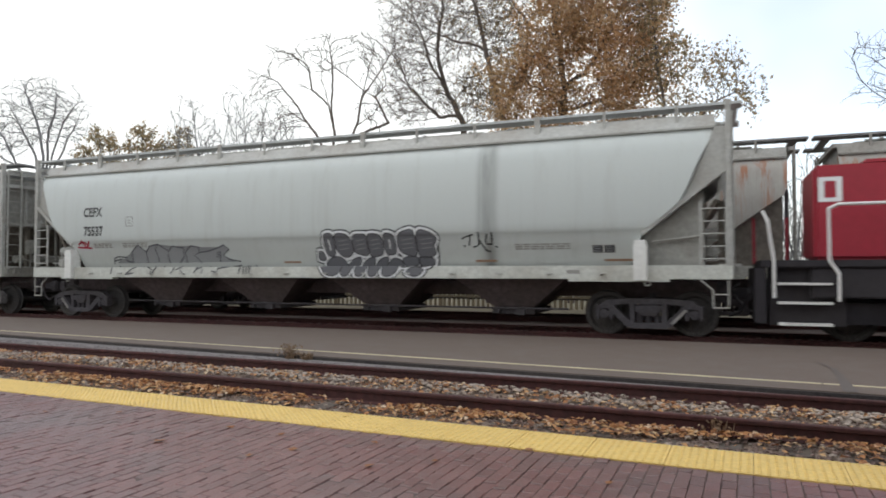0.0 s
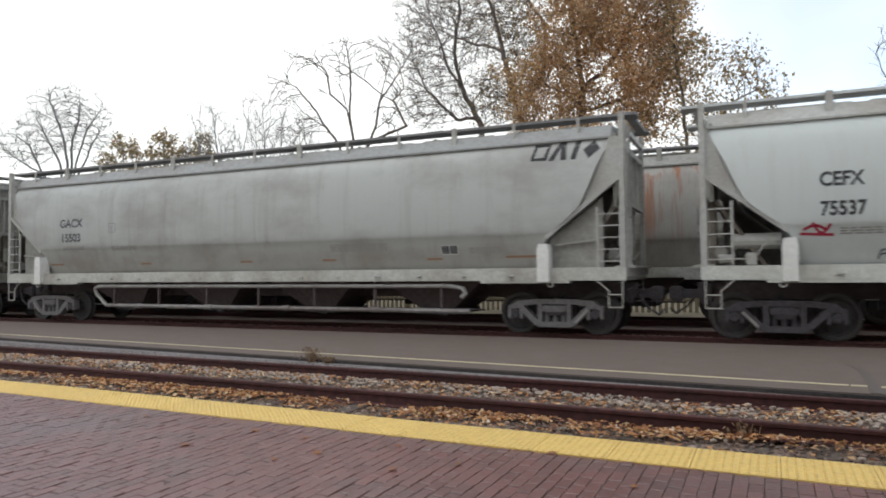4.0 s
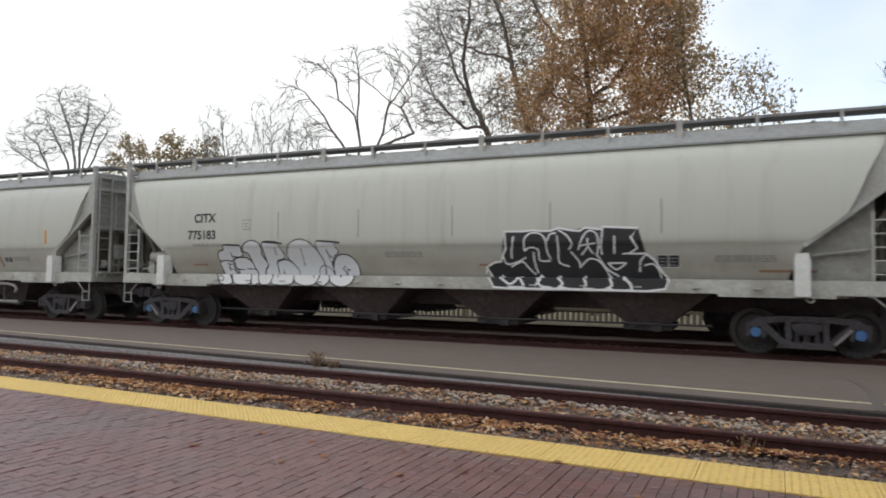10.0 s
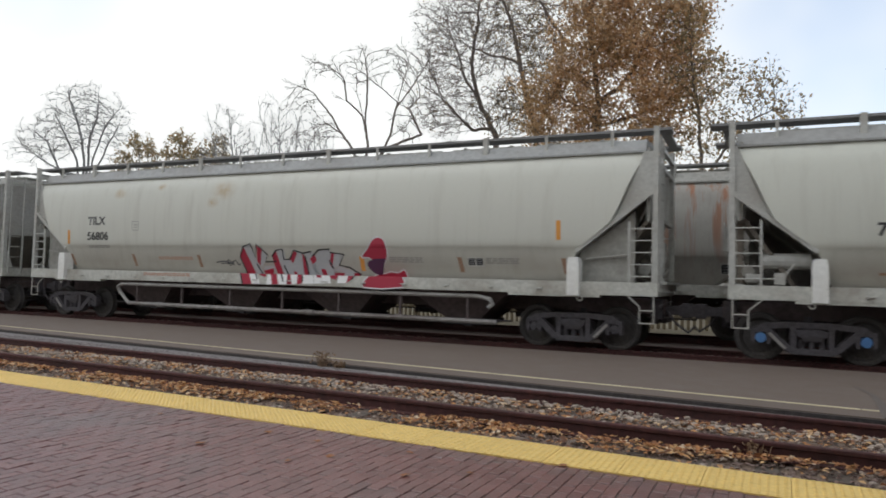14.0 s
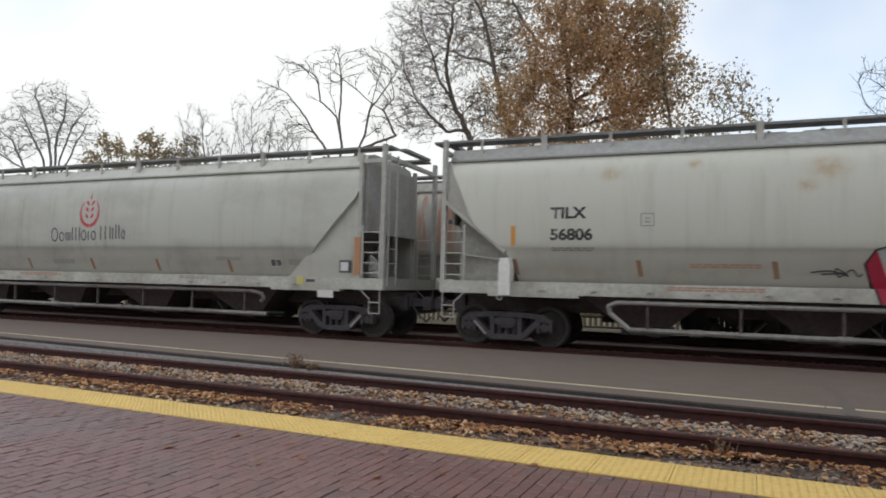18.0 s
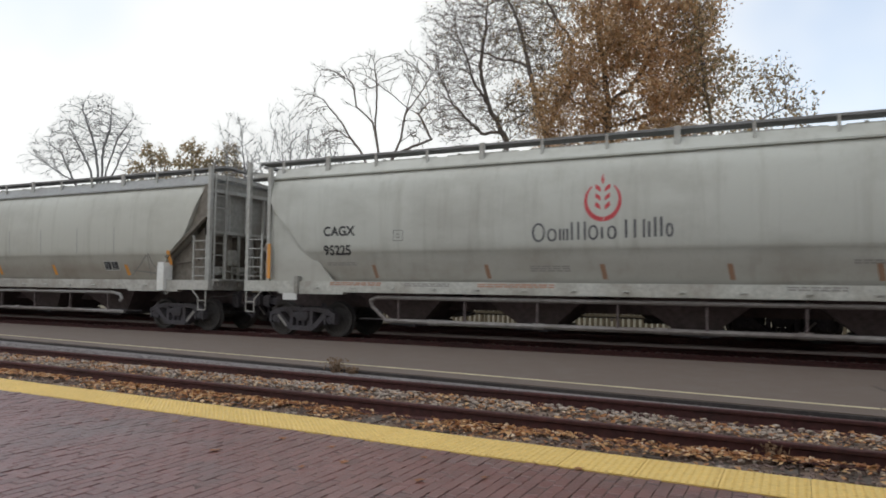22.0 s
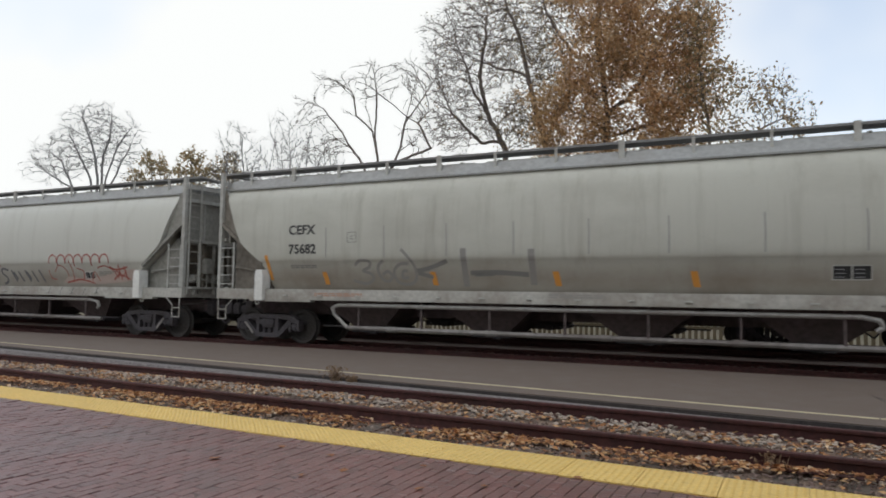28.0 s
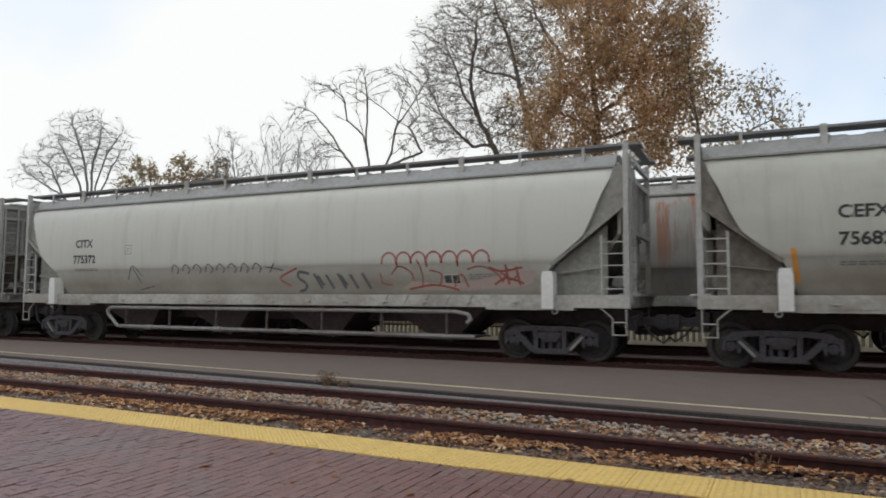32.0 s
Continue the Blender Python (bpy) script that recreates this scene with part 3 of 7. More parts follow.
def shell(kind):
    """The curved side sheets with the sloping ends."""
    bm = B()
    prof = list(PROFILE)
    cols = 37
    rows_n, rows_f = [], []
    fine = []
    for (ya, za), (yb, zb) in zip(prof, prof[1:]):
        fine += [(ya, za), ((ya + yb) / 2, (za + zb) / 2)]
    fine.append(prof[-1])
    for y, z in fine:
        xe = end_x(z, kind)
        xs = [-xe + 2 * xe * i / (cols - 1) for i in range(cols)]
        rows_n.append([bm.verts.new((x, -y, z)) for x in xs])
        rows_f.append([bm.verts.new((x, y, z)) for x in xs])
    for rows in (rows_n, rows_f):
        for a, b in zip(rows, rows[1:]):
            for i in range(cols - 1):
                bm.faces.new((a[i], a[i + 1], b[i + 1], b[i]))
    for a, b, c, d in zip(rows_n, rows_n[1:], rows_f, rows_f[1:]):
        bm.faces.new((a[0], b[0], d[0], c[0]))
        bm.faces.new((a[-1], c[-1], d[-1], b[-1]))
    bm.faces.new([v for v in rows_n[0]] + [v for v in rows_f[0]][::-1])
    bmesh.ops.recalc_face_normals(bm, faces=bm.faces)
    for f in bm.faces:
        f.smooth = abs(f.normal.x) < 0.2
    for e in bm.edges:
        if len(e.link_faces) == 2 and e.calc_face_angle(0) > 0.3:
            e.smooth = False
    return bm


def roof_bm(kind):
    bm = B()
    xe = end_x(4.2, kind)
    sec = [(-1.37, 4.19), (-1.45, 4.19), (-1.45, 4.235), (-1.38, 4.25), (-1.22, 4.5), (-0.5, 4.56), (0.5, 4.56), (1.22, 4.5), (1.38, 4.25), (1.45, 4.235), (1.45, 4.19), (1.37, 4.19)]
    ends = [[bm.verts.new((s * xe, y, z)) for y, z in sec] for s in (-1, 1)]
    k = len(sec)
    for i in range(k - 1):
        bm.faces.new((ends[0][i], ends[1][i], ends[1][i + 1], ends[0][i + 1]))
    bm.faces.new(ends[0])
    bm.faces.new(ends[1][::-1])
    return bm


def wheelset(car, x, cap):
    axle = B()
    tube(axle, (0, -1.02, 0), (0, 1.02, 0), 0.08, n=10)
    ax = part("wheelset", kept("axle", lambda: axle), M_WHEEL, car, at=pose(x, 0, 0.457))

    def wheel():
        bm = B()
        rad = [(0.0, -0.02), (0.1, -0.05), (0.14, -0.01), (0.33, 0.02), (0.385, -0.055), (0.457, -0.06), (0.457, 0.055), (0.49, 0.065), (0.49, 0.09), (0.38, 0.09), (0.33, 0.05), (0.12, 0.06), (0.0, 0.06)]
        n = 24
        rings = [[bm.verts.new((r * math.cos(2 * math.pi * k / n), y, r * math.sin(2 * math.pi * k / n))) for k in range(n)] for r, y in rad[1:-1]]
        for a, b in zip(rings, rings[1:]):
            for k in range(n):
                bm.faces.new((a[k], a[(k + 1) % n], b[(k + 1) % n], b[k]))
        bm.faces.new(rings[0])
        bm.faces.new(rings[-1][::-1])
        return bm

    def cap_bm():
        bm = B()
        tube(bm, (0, -1.17, 0), (0, -1.0, 0), 0.1, n=12)
        tube(bm, (0, -1.185, 0), (0, -1.17, 0), 0.075, n=12)
        for k in range(3):
            a = 2 * math.pi * k / 3
            tube(bm, (0.045 * math.cos(a), -1.2, 0.045 * math.sin(a)), (0.045 * math.cos(a), -1.18, 0.045 * math.sin(a)), 0.016, n=6)
        return bm

    part("wheel", kept("wheel", wheel), M_WHEEL, ax, at=pose(0, -0.755, 0))
    part("wheel", kept("wheel", wheel), M_WHEEL, ax, at=pose(0, 0.755, 0, 0, 0, 180))
    part("bearing_cap", kept("cap", cap_bm), cap, ax, "round bolted bearing cap")
    return ax


def truck(car, x, frame_mat, cap):
    def bolster():
        bm = B()
        box(bm, -0.2, 0.2, -1.2, 1.2, 0.42, 0.66, bevel=0.03)
        tube(bm, (0, 0, 0.6), (0, 0, 0.86), 0.2, n=12)
        for s in (-1, 1):
            box(bm, s * 0.34 - 0.05, s * 0.34 + 0.05, -0.95, 0.95, 0.3, 0.42)
            for y in (-0.755, 0.755):
                box(bm, s * 0.36 - 0.03, s * 0.36 + 0.06, y - 0.06, y + 0.06, 0.28, 0.6, bevel=0.01)
        return bm

    def side():
        bm = B()
        y0, y1 = -0.09, 0.09
        slab(bm, [(-1.02, 0.62), (-0.86, 0.74), (-0.42, 0.78), (0.42, 0.78), (0.86, 0.74), (1.02, 0.62), (1.0, 0.56), (0.84, 0.62), (0.4, 0.67), (-0.4, 0.67), (-0.84, 0.62), (-1.0, 0.56)], y0, y1)
        for s in (-1, 1):
            slab(bm, [(s * 1.06, 0.64), (s * 1.06, 0.36), (s * 1.0, 0.34), (s * 0.98, 0.56), (s * 0.8, 0.58), (s * 0.78, 0.34), (s * 0.72, 0.34), (s * 0.7, 0.64)], y0 - 0.02, y1)
            strut(bm, (s * 0.76, 0.6), (s * 0.38, 0.24), 0.13, y0 - 0.03, y1)
            strut(bm, (s * 0.32, 0.7), (s * 0.32, 0.26), 0.1, y0 - 0.03, y1)
            tube(bm, (s * 0.22, -0.1, 0.62), (s * 0.3, -0.12, 0.62), 0.02, n=6)
        slab(bm, [(-0.46, 0.28), (0.46, 0.28), (0.36, 0.17), (-0.36, 0.17)], y0 - 0.04, y1)
        box(bm, -0.26, 0.26, y0 - 0.06, y1, 0.5, 0.64, bevel=0.02)
        return bm

    def spring():
        bm = B()
        for k in range(5):
            tube(bm, (0, 0, 0.28 + k * 0.044), (0, 0, 0.306 + k * 0.044), 0.062, n=10)
        tube(bm, (0, 0, 0.28), (0, 0, 0.5), 0.05, n=8)
        return bm

    tr = part("truck", kept("bolster", bolster), M_TRUCK, car, at=pose(x, 0, 0))
    for y, turn in ((-1.08, 0), (1.08, 180)):
        sf = part("side_frame", kept("side_frame", side), frame_mat, tr, at=pose(0, y, 0, 0, 0, turn))
        for sx in (-0.18, 0.0, 0.18):
            part("spring", kept("spring", spring), frame_mat, tr, at=pose(sx, y, 0))
    # pale bar laid on as the light along the side frame's outer diagonal
    def lit_edge():
        bm = B()
        strut(bm, (0.74, 0.56), (0.46, 0.27), 0.055, -1.235, -1.215)
        return bm
    part("brake_lever", kept("lit_edge", lit_edge), M_PIPE, tr, "pale bar standing for the lit edge of the side frame", at=pose(0, 0, 0) if x > 0 else Matrix.Diagonal((-1, 1, 1, 1)))
    return [wheelset(car, x - 0.89, cap), wheelset(car, x + 0.89, cap)]


def ladder(car, name, x0, x1, y, z0, z1, rungs, material):
    bm = B()
    for x in (x0, x1):
        box(bm, x - 0.022, x + 0.022, y - 0.03, y + 0.01, z0, z1 + 0.03)
    ld = part(name, bm, material, car)
    w = x1 - x0
    me = kept(("rung", round(w, 2)), lambda: rung_bm(w))
    for k in range(rungs):
        part("rung", me, material, ld, at=pose(x0, y - 0.02, z0 + (z1 - z0) * (k + 0.5) / rungs))
    return ld


def rung_bm(w):
    bm = B()
    tube(bm, (0, 0, 0), (w, 0, 0), 0.013, n=6)
    return bm


# ---- markings: flat paint laid on the curved side ----
LEVELS = [1.47, 1.4745, 1.62, 1.78, 1.92, 2.04, 2.16, 2.2, 2.26, 2.4, 2.55, 2.72, 2.9, 3.1, 3.25, 3.45, 3.6, 3.75, 3.9, 4.0, 4.1]


def laid(bm, lift):
    """Cuts a flat drawing in x and z at the bends of the side and lays it on."""
    for z in LEVELS:
        bmesh.ops.bisect_plane(bm, geom=bm.verts[:] + bm.edges[:] + bm.faces[:], plane_co=(0, 0, z), plane_no=(0, 0, 1))
    for v in bm.verts:
        v.co.y = -side_y(v.co.z) - lift
    return bm


def patch(bm, outline):
    vs = [bm.verts.new((x, 0, z)) for x, z in outline]
    f = bm.faces.new(vs)
    bmesh.ops.triangulate(bm, faces=[f])


def ribbon(bm, pts, wide, closed=False):
    """A painted stroke through pts."""
    p = [Vector(q) for q in pts]
    n = len(p)
    sides = []
    for i in range(n):
        a = p[i - 1] if (i or closed) else p[0]
        b = p[(i + 1) % n] if (i < n - 1 or closed) else p[-1]
        t = b - a
        if t.length < 1e-6:
            t = Vector((1, 0))
        nrm = Vector((-t.y, t.x)).normalized() * wide / 2
        sides.append((bm.verts.new((p[i].x + nrm.x, 0, p[i].y + nrm.y)), bm.verts.new((p[i].x - nrm.x, 0, p[i].y - nrm.y))))
    for i in range(n if closed else n - 1):
        (a, b), (c, d) = sides[i], sides[(i + 1) % n]
        bm.faces.new((a, b, d, c))


def curve_through(pts, closed=False, steps=5):
    """Smooth points along a line through pts."""
    p = [Vector(q) for q in pts]
    n = len(p)
    out = []
    for i in range(n if closed else n - 1):
        if closed:
            a, b, c, d = p[i - 1], p[i], p[(i + 1) % n], p[(i + 2) % n]
        else:
            a, b, c, d = p[max(i - 1, 0)], p[i], p[i + 1], p[min(i + 2, n - 1)]
        for k in range(steps):
            t = k / steps
            out.append(tuple(0.5 * ((2 * b) + (c - a) * t + (2 * a - 5 * b + 4 * c - d) * t * t + (3 * b - a - 3 * c + d) * t ** 3)))
    if not closed:
        out.append(tuple(p[-1]))
    return out


def lettering(text, size, x, z, wide=1.0):
    """Mesh of the text, its lower left corner at x, z."""
    cu = bpy.data.curves.new("text", "FONT")
    cu.body, cu.size = text, size
    cu.offset = size * 0.032
    ob = bpy.data.objects.new("text", cu)
    me = bpy.data.meshes.new_from_object(ob)
    bm = B()
    bm.from_mesh(me)
    bpy.data.objects.remove(ob)
    bpy.data.meshes.remove(me)
    for v in bm.verts:
        v.co = Vector((x + v.co.x * wide, 0, z + v.co.y))
    return bm


def bars(bm, x, z, w, h, lines, gap=0.5):
    """Small print that cannot be read: lines of short bars."""
    for k in range(lines):
        zz = z - k * h * (1 + gap)
        xx = x
        while xx < x + w:
            step = random.uniform(0.08, 0.22)
            e = min(xx + step, x + w)
            patch(bm, [(xx, zz), (e, zz), (e, zz - h), (xx, zz - h)])
            xx = e + 0.03
    return bm


def mark(car, name, bm, material, label="", lift=0.004):
    return part(name, laid(bm, lift), material, car, label)


# ---- hopper cars ----
def hopper_car(paint, kind="curved", pipes=False, pale_board=False, frame_mat=M_TRUCK, cap=M_TRUCK, framework=M_FRAMEWORK, label="", group="cars of the moving train", open_bay=False, ends=None):
    car = tagged(new("hopper_car"), label, "hopper car", group)
    wheels = []
    part("body", kept(("shell", kind), lambda: shell(kind)), paint, car)
    part("roof", kept(("roof", kind), lambda: roof_bm(kind)), paint if kind == "mill" else framework if pale_board else M_DUSKY if kind == "standing" else M_ROOF, car)
    def seam():
        bm = B()
        ribbon(bm, [(0, 2.24), (0, 3.0), (0, 3.6), (0, 4.15)], 0.012)
        return laid(bm, 0.005)
    for k in range(7):
        part("seam", kept("seam", seam), paint, car, at=pose(-6.9 + 2.3 * k, 0, 0))
    # hatch trough along the roof
    xe = end_x(4.2, kind)
    trough = part("hatch_trough", kept(("trough", kind), lambda: boxed(-xe + 0.5, xe - 0.5, -0.33, 0.33, 4.55, 4.67, bevel=0.02)), framework, car)

    def hatch():
        bm = B()
        box(bm, -0.95, 0.95, -0.36, 0.36, 4.67, 4.71, bevel=0.012)
        for s in (-0.6, 0.6):
            box(bm, s - 0.04, s + 0.04, -0.4, 0.4, 4.705, 4.73)
        return bm
    for k in range(8):
        part("hatch_cover", kept("hatch", hatch), framework, trough, at=pose(-7.7 + 2.2 * k, 0, 0))
    # running boards on brackets
    board_mat = M_BOARD_PALE if pale_board else M_BOARD
    for s in (-1, 1):
        reach = 9.92 if kind != "mill" else 9.56
        part("running_board", kept(("board", s, reach), lambda: boxed(-reach, reach, s * 1.0 - 0.24, s * 1.0 + 0.24, 4.675, 4.735, bevel=0.008)), board_mat, car)
        me = kept("bracket", lambda: boxed(-0.03, 0.03, -0.02, 0.02, 4.32, 4.7))
        big = kept("bracket_wide", lambda: boxed(-0.065, 0.065, -0.03, 0.03, 4.26, 4.745, bevel=0.006))
        for k in range(13):
            x = -8.7 + 1.45 * k
            part("bracket", big if k % 3 == 1 else me, framework, car, at=pose(x, s * 1.29, 0))
    for s in (-1, 1):
        part("end_platform", kept(("cross", s), lambda: boxed(s * 9.6 - 0.1, s * 9.6 + 0.1, -0.75, 0.75, 4.67, 4.73)), board_mat, car)
    # sills
    sill_mat = M_SILL_DIRTY if ends else M_SILL_CLEAN if pale_board else M_SILL
    for s in (-1, 1):
        def sill():
            bm = B()
            box(bm, -9.56, 9.56, s * 1.5 - 0.1, s * 1.5 + 0.1, SILL_BOT, SILL_TOP, bevel=0.012)
            for e in (-1, 1):
                box(bm, e * 7.4 - 1.0, e * 7.4 + 1.0, s * 1.5 - 0.1, s * 1.5 + 0.1, SILL_BOT - 0.05, SILL_BOT + 0.002)
            return bm
        sl = part("side_sill", kept(("sill", s), sill), sill_mat, car)
        if s < 0:
            def stub():
                bm = B()
                box(bm, -0.07, 0.07, -0.03, 0.03, 0, 0.03)
                tube(bm, (0, -0.03, 0.015), (0, -0.05, 0.015), 0.012, n=6)
                return bm
            for k in range(14):
                part("lug", kept("lug", stub), M_FRAMEWORK, sl, at=pose(-7.2 + 1.1 * k, -1.62, 1.29))
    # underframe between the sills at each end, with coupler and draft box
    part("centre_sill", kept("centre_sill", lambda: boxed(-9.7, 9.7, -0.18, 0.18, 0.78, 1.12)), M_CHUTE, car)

    def coupler():
        bm = B()
        box(bm, 9.55, 10.05, -0.09, 0.09, 0.78, 0.98, bevel=0.02)
        box(bm, 10.0, 10.3, -0.17, 0.15, 0.72, 1.04, bevel=0.04)
        box(bm, 9.4, 9.66, -0.3, 0.3, 0.68, 1.12, bevel=0.02)
        rod(bm, [(9.75, -0.2, 0.85), (9.95, -0.3, 0.6), (10.2, -0.32, 0.42), (10.32, -0.3, 0.55)], 0.025, 6)
        rod(bm, [(9.72, -1.5, 1.0), (9.72, -0.9, 1.02), (9.85, -0.25, 1.08)], 0.014, 6)
        return bm
    for turn in (0, 180):
        part("coupler", kept("coupler", coupler), M_TRUCK, car, at=pose(0, 0, 0, 0, 0, turn))
    # corner posts, end frames, gussets, ladders, steps, pads
    for e in (-1, 1):
        for s in (-1, 1):
            if kind == "standing":
                continue
            part("corner_post", kept("post", lambda: boxed(-0.055, 0.055, -0.06, 0.06, SILL_BOT, 4.7, bevel=0.008)), framework, car, at=pose(e * 9.5, s * 1.53, 0))
        part("end_sill", kept("end_sill", lambda: boxed(-0.09, 0.09, -1.5, 1.5, SILL_BOT, SILL_TOP, bevel=0.01)), sill_mat, car, at=pose(e * 9.47, 0, 0))
        part("end_rail", kept("end_rail", lambda: boxed(-0.05, 0.05, -1.5, 1.5, 4.36, 4.46)), framework, car, at=pose(e * 9.5, 0, 0))
        if kind == "standing":
            def hanger_post():
                bm = B()
                for y in (-1.2, 1.2):
                    box(bm, 8.6, 8.68, y - 0.04, y + 0.04, 1.2, 2.7)
                    box(bm, 9.36, 9.44, y - 0.04, y + 0.04, 1.2, 3.4)
                return bm
            # brown sheet added in place of the dim, see-through end bay
            def bay_panel():
                bm = B()
                slab(bm, [(6.75, 1.32), (9.3, 1.32), (9.3, 3.22), (9.2, 3.22)], -1.25, -1.2)
                return bm
            part("bay_panel", kept("bay_panel", bay_panel), M_END_DIRT, car, "brown panel standing in for the dark open end bay", at=pose(0, 0, 0, 0, 0, 0 if e > 0 else 180) @ (pose(0, 0, 0) if e > 0 else Matrix.Diagonal((1, -1, 1, 1))))
            part("end_frame", kept("hanger_post", hanger_post), M_TRUCK, car, at=pose(0, 0, 0, 0, 0, 0 if e > 0 else 180))
        elif kind == "mill":
            part("end_frame", kept("end_frame", lambda: boxed(-0.05, 0.05, -0.06, 0.06, SILL_BOT, 4.5, bevel=0.008)), framework, car, at=pose(e * 8.93, -1.53, 0))
            part("end_frame", kept("end_frame", lambda: boxed(-0.05, 0.05, -0.06, 0.06, SILL_BOT, 4.5, bevel=0.008)), framework, car, at=pose(e * 8.93, 1.53, 0))
            part("top_bar", kept("top_bar", lambda: boxed(-0.28, 0.28, -0.03, 0.03, 4.26, 4.36)), framework, car, at=pose(e * 9.22, -1.53, 0))

            def side_plate():
                bm = B()
                slab(bm, [(6.88, 1.46), (8.9, 1.46), (8.9, 3.6), (8.68, 3.4)], -1.5, -1.44)
                return bm
            for at in (pose(0, 0, 0), Matrix.Diagonal((1, -1, 1, 1))):
                part("end_plate", kept("mill_plate", side_plate), paint, car, at=pose(0, 0, 0, 0, 0, 0 if e > 0 else 180) @ at)

            def slant():
                bm = B()
                slab(bm, [(8.96, 1.5), (9.3, 1.5), (9.12, 1.95), (8.96, 2.05)], -1.2, -1.1)
                box(bm, 8.9, 8.98, -1.4, 1.4, 2.6, 4.3)
                return bm
            part("end_wall", kept("mill_wall", slant), framework, car, at=pose(0, 0, 0, 0, 0, 0 if e > 0 else 180))
        else:
            far = 0.15 if e > 0 else 0.0

            def gusset():
                bm = B()
                for y0, y1 in ((-1.5, -1.47),):
                    slab(bm, [(8.1, 2.14), (8.72, 2.68), (8.95, 3.1), (9.12, 3.5), (9.28, 3.88), (9.4, 4.2), (9.47 + far, 4.2), (9.47 + far, 3.28 + 0.8 * far)], y0, y1)
                return bm

            def brace():
                bm = B()
                for y0, y1 in ((-1.58, -1.46),):
                    strut(bm, (8.02, 2.12), (9.48 + far, 3.26 + 0.8 * far), 0.085, y0, y1)
                return bm

            def panel():
                bm = B()
                for y0, y1 in ((-1.26, -1.22),):
                    slab(bm, [(7.8, 1.3), (9.2, 1.3), (9.2, 2.98), (8.05, 2.1)], y0, y1)
                tube(bm, (8.2, -1.36, 1.95), (9.1, -1.36, 2.05), 0.03, n=6)
                return bm

            def end_wall():
                bm = B()
                box(bm, 9.3, 9.36, -1.4, 1.4, 2.75, 4.3)
                return bm

            def slope_sheet():
                bm = B()
                for y in (-0.62, 0.62):
                    box(bm, 9.3, 9.42, y - 0.05, y + 0.05, 1.4, 2.8)
                slab(bm, [(8.3, 1.4), (8.4, 1.4), (9.34, 2.8), (9.24, 2.8)], -1.15, 1.15)
                return bm
            turn = pose(0, 0, 0, 0, 0, 0 if e > 0 else 180)
            flip = turn @ Matrix.Diagonal((1, -1, 1, 1))
            for at in (turn, flip):
                part("gusset", kept(("gusset", e), gusset), ends or framework, car, at=at)
                part("brace", kept(("brace", e), brace), ends or framework, car, at=at)
                # where no end dirt is given, the recessed panel's shade is its darker grey
                if not (open_bay and e < 0 and at is flip):
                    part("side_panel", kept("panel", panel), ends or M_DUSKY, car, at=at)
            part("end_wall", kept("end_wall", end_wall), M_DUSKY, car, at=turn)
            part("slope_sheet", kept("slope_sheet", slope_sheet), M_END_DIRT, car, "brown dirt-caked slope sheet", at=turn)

            def pad():
                bm = B()
                slab(bm, [(-0.13, 1.17), (0.13, 1.17), (0.13, 1.85), (0.1, 1.98), (-0.1, 1.98), (-0.13, 1.85)], -1.72, -1.4)
                return bm

            def eye():
                bm = B()
                for k in range(10):
                    a, b = 2 * math.pi * k / 10, 2 * math.pi * (k + 1) / 10
                    tube(bm, (0.06 * math.cos(a), -1.6, 1.11 + 0.05 * math.sin(a)), (0.06 * math.cos(b), -1.6, 1.11 + 0.05 * math.sin(b)), 0.016, n=6)
                return bm
            for s, tn in ((-1, 0), (1, 180)):
                pd = part("jacking_pad", kept("pad", pad), M_PAD, car, at=pose(e * 7.99, 0, 0, 0, 0, tn))
            part("roping_eye", kept("eye", eye), M_FRAMEWORK, car, at=pose(e * 8.12, 0, 0))
        # ladders on the near and far sides
        xa, xb = (8.98, 9.46) if e > 0 else (-9.46, -8.98)
        if kind != "standing":
            ladder(car, "side_ladder", xa, xb, -1.58, 1.47, 2.7, 5, framework)
            ladder(car, "side_ladder", xa, xb, 1.58, 1.47, 2.7, 5, framework)

        def step():
            bm = B()
            r = 0.016
            for y in (-1.6,):
                rod(bm, [(8.95, y, 1.2), (9.2, y, 0.98), (9.2, y, 0.64), (9.48, y, 0.64), (9.48, y, 1.2)], r, 6)
                tube(bm, (9.2, y, 0.9), (9.48, y, 0.9), r, n=6)
            return bm
        for at in (pose(0, 0, 0), Matrix.Diagonal((1, -1, 1, 1))):
            part("step", kept("step", step), framework, car, at=pose(0, 0, 0, 0, 0, 0 if e > 0 else 180) @ at)

        def end_ladder():
            bm = B()
            for y in (-1.42, -0.98):
                box(bm, 9.56, 9.6, y - 0.02, y + 0.02, 1.3, 4.5)
            return bm
        el = part("end_ladder", kept("end_ladder", end_ladder), framework, car, at=pose(0, 0, 0, 0, 0, 0 if e > 0 else 180))
        def cross_rung():
            bm = B()
            tube(bm, (9.58, -1.42, 0), (9.58, -0.98, 0), 0.013, n=6)
            return bm
        me = kept("end_rung", cross_rung)
        for k in range(9):
            part("rung", me, framework, el, at=pose(0, 0, 1.5 + 0.34 * k))
        wheels += truck(car, e * 8.09, frame_mat, cap)

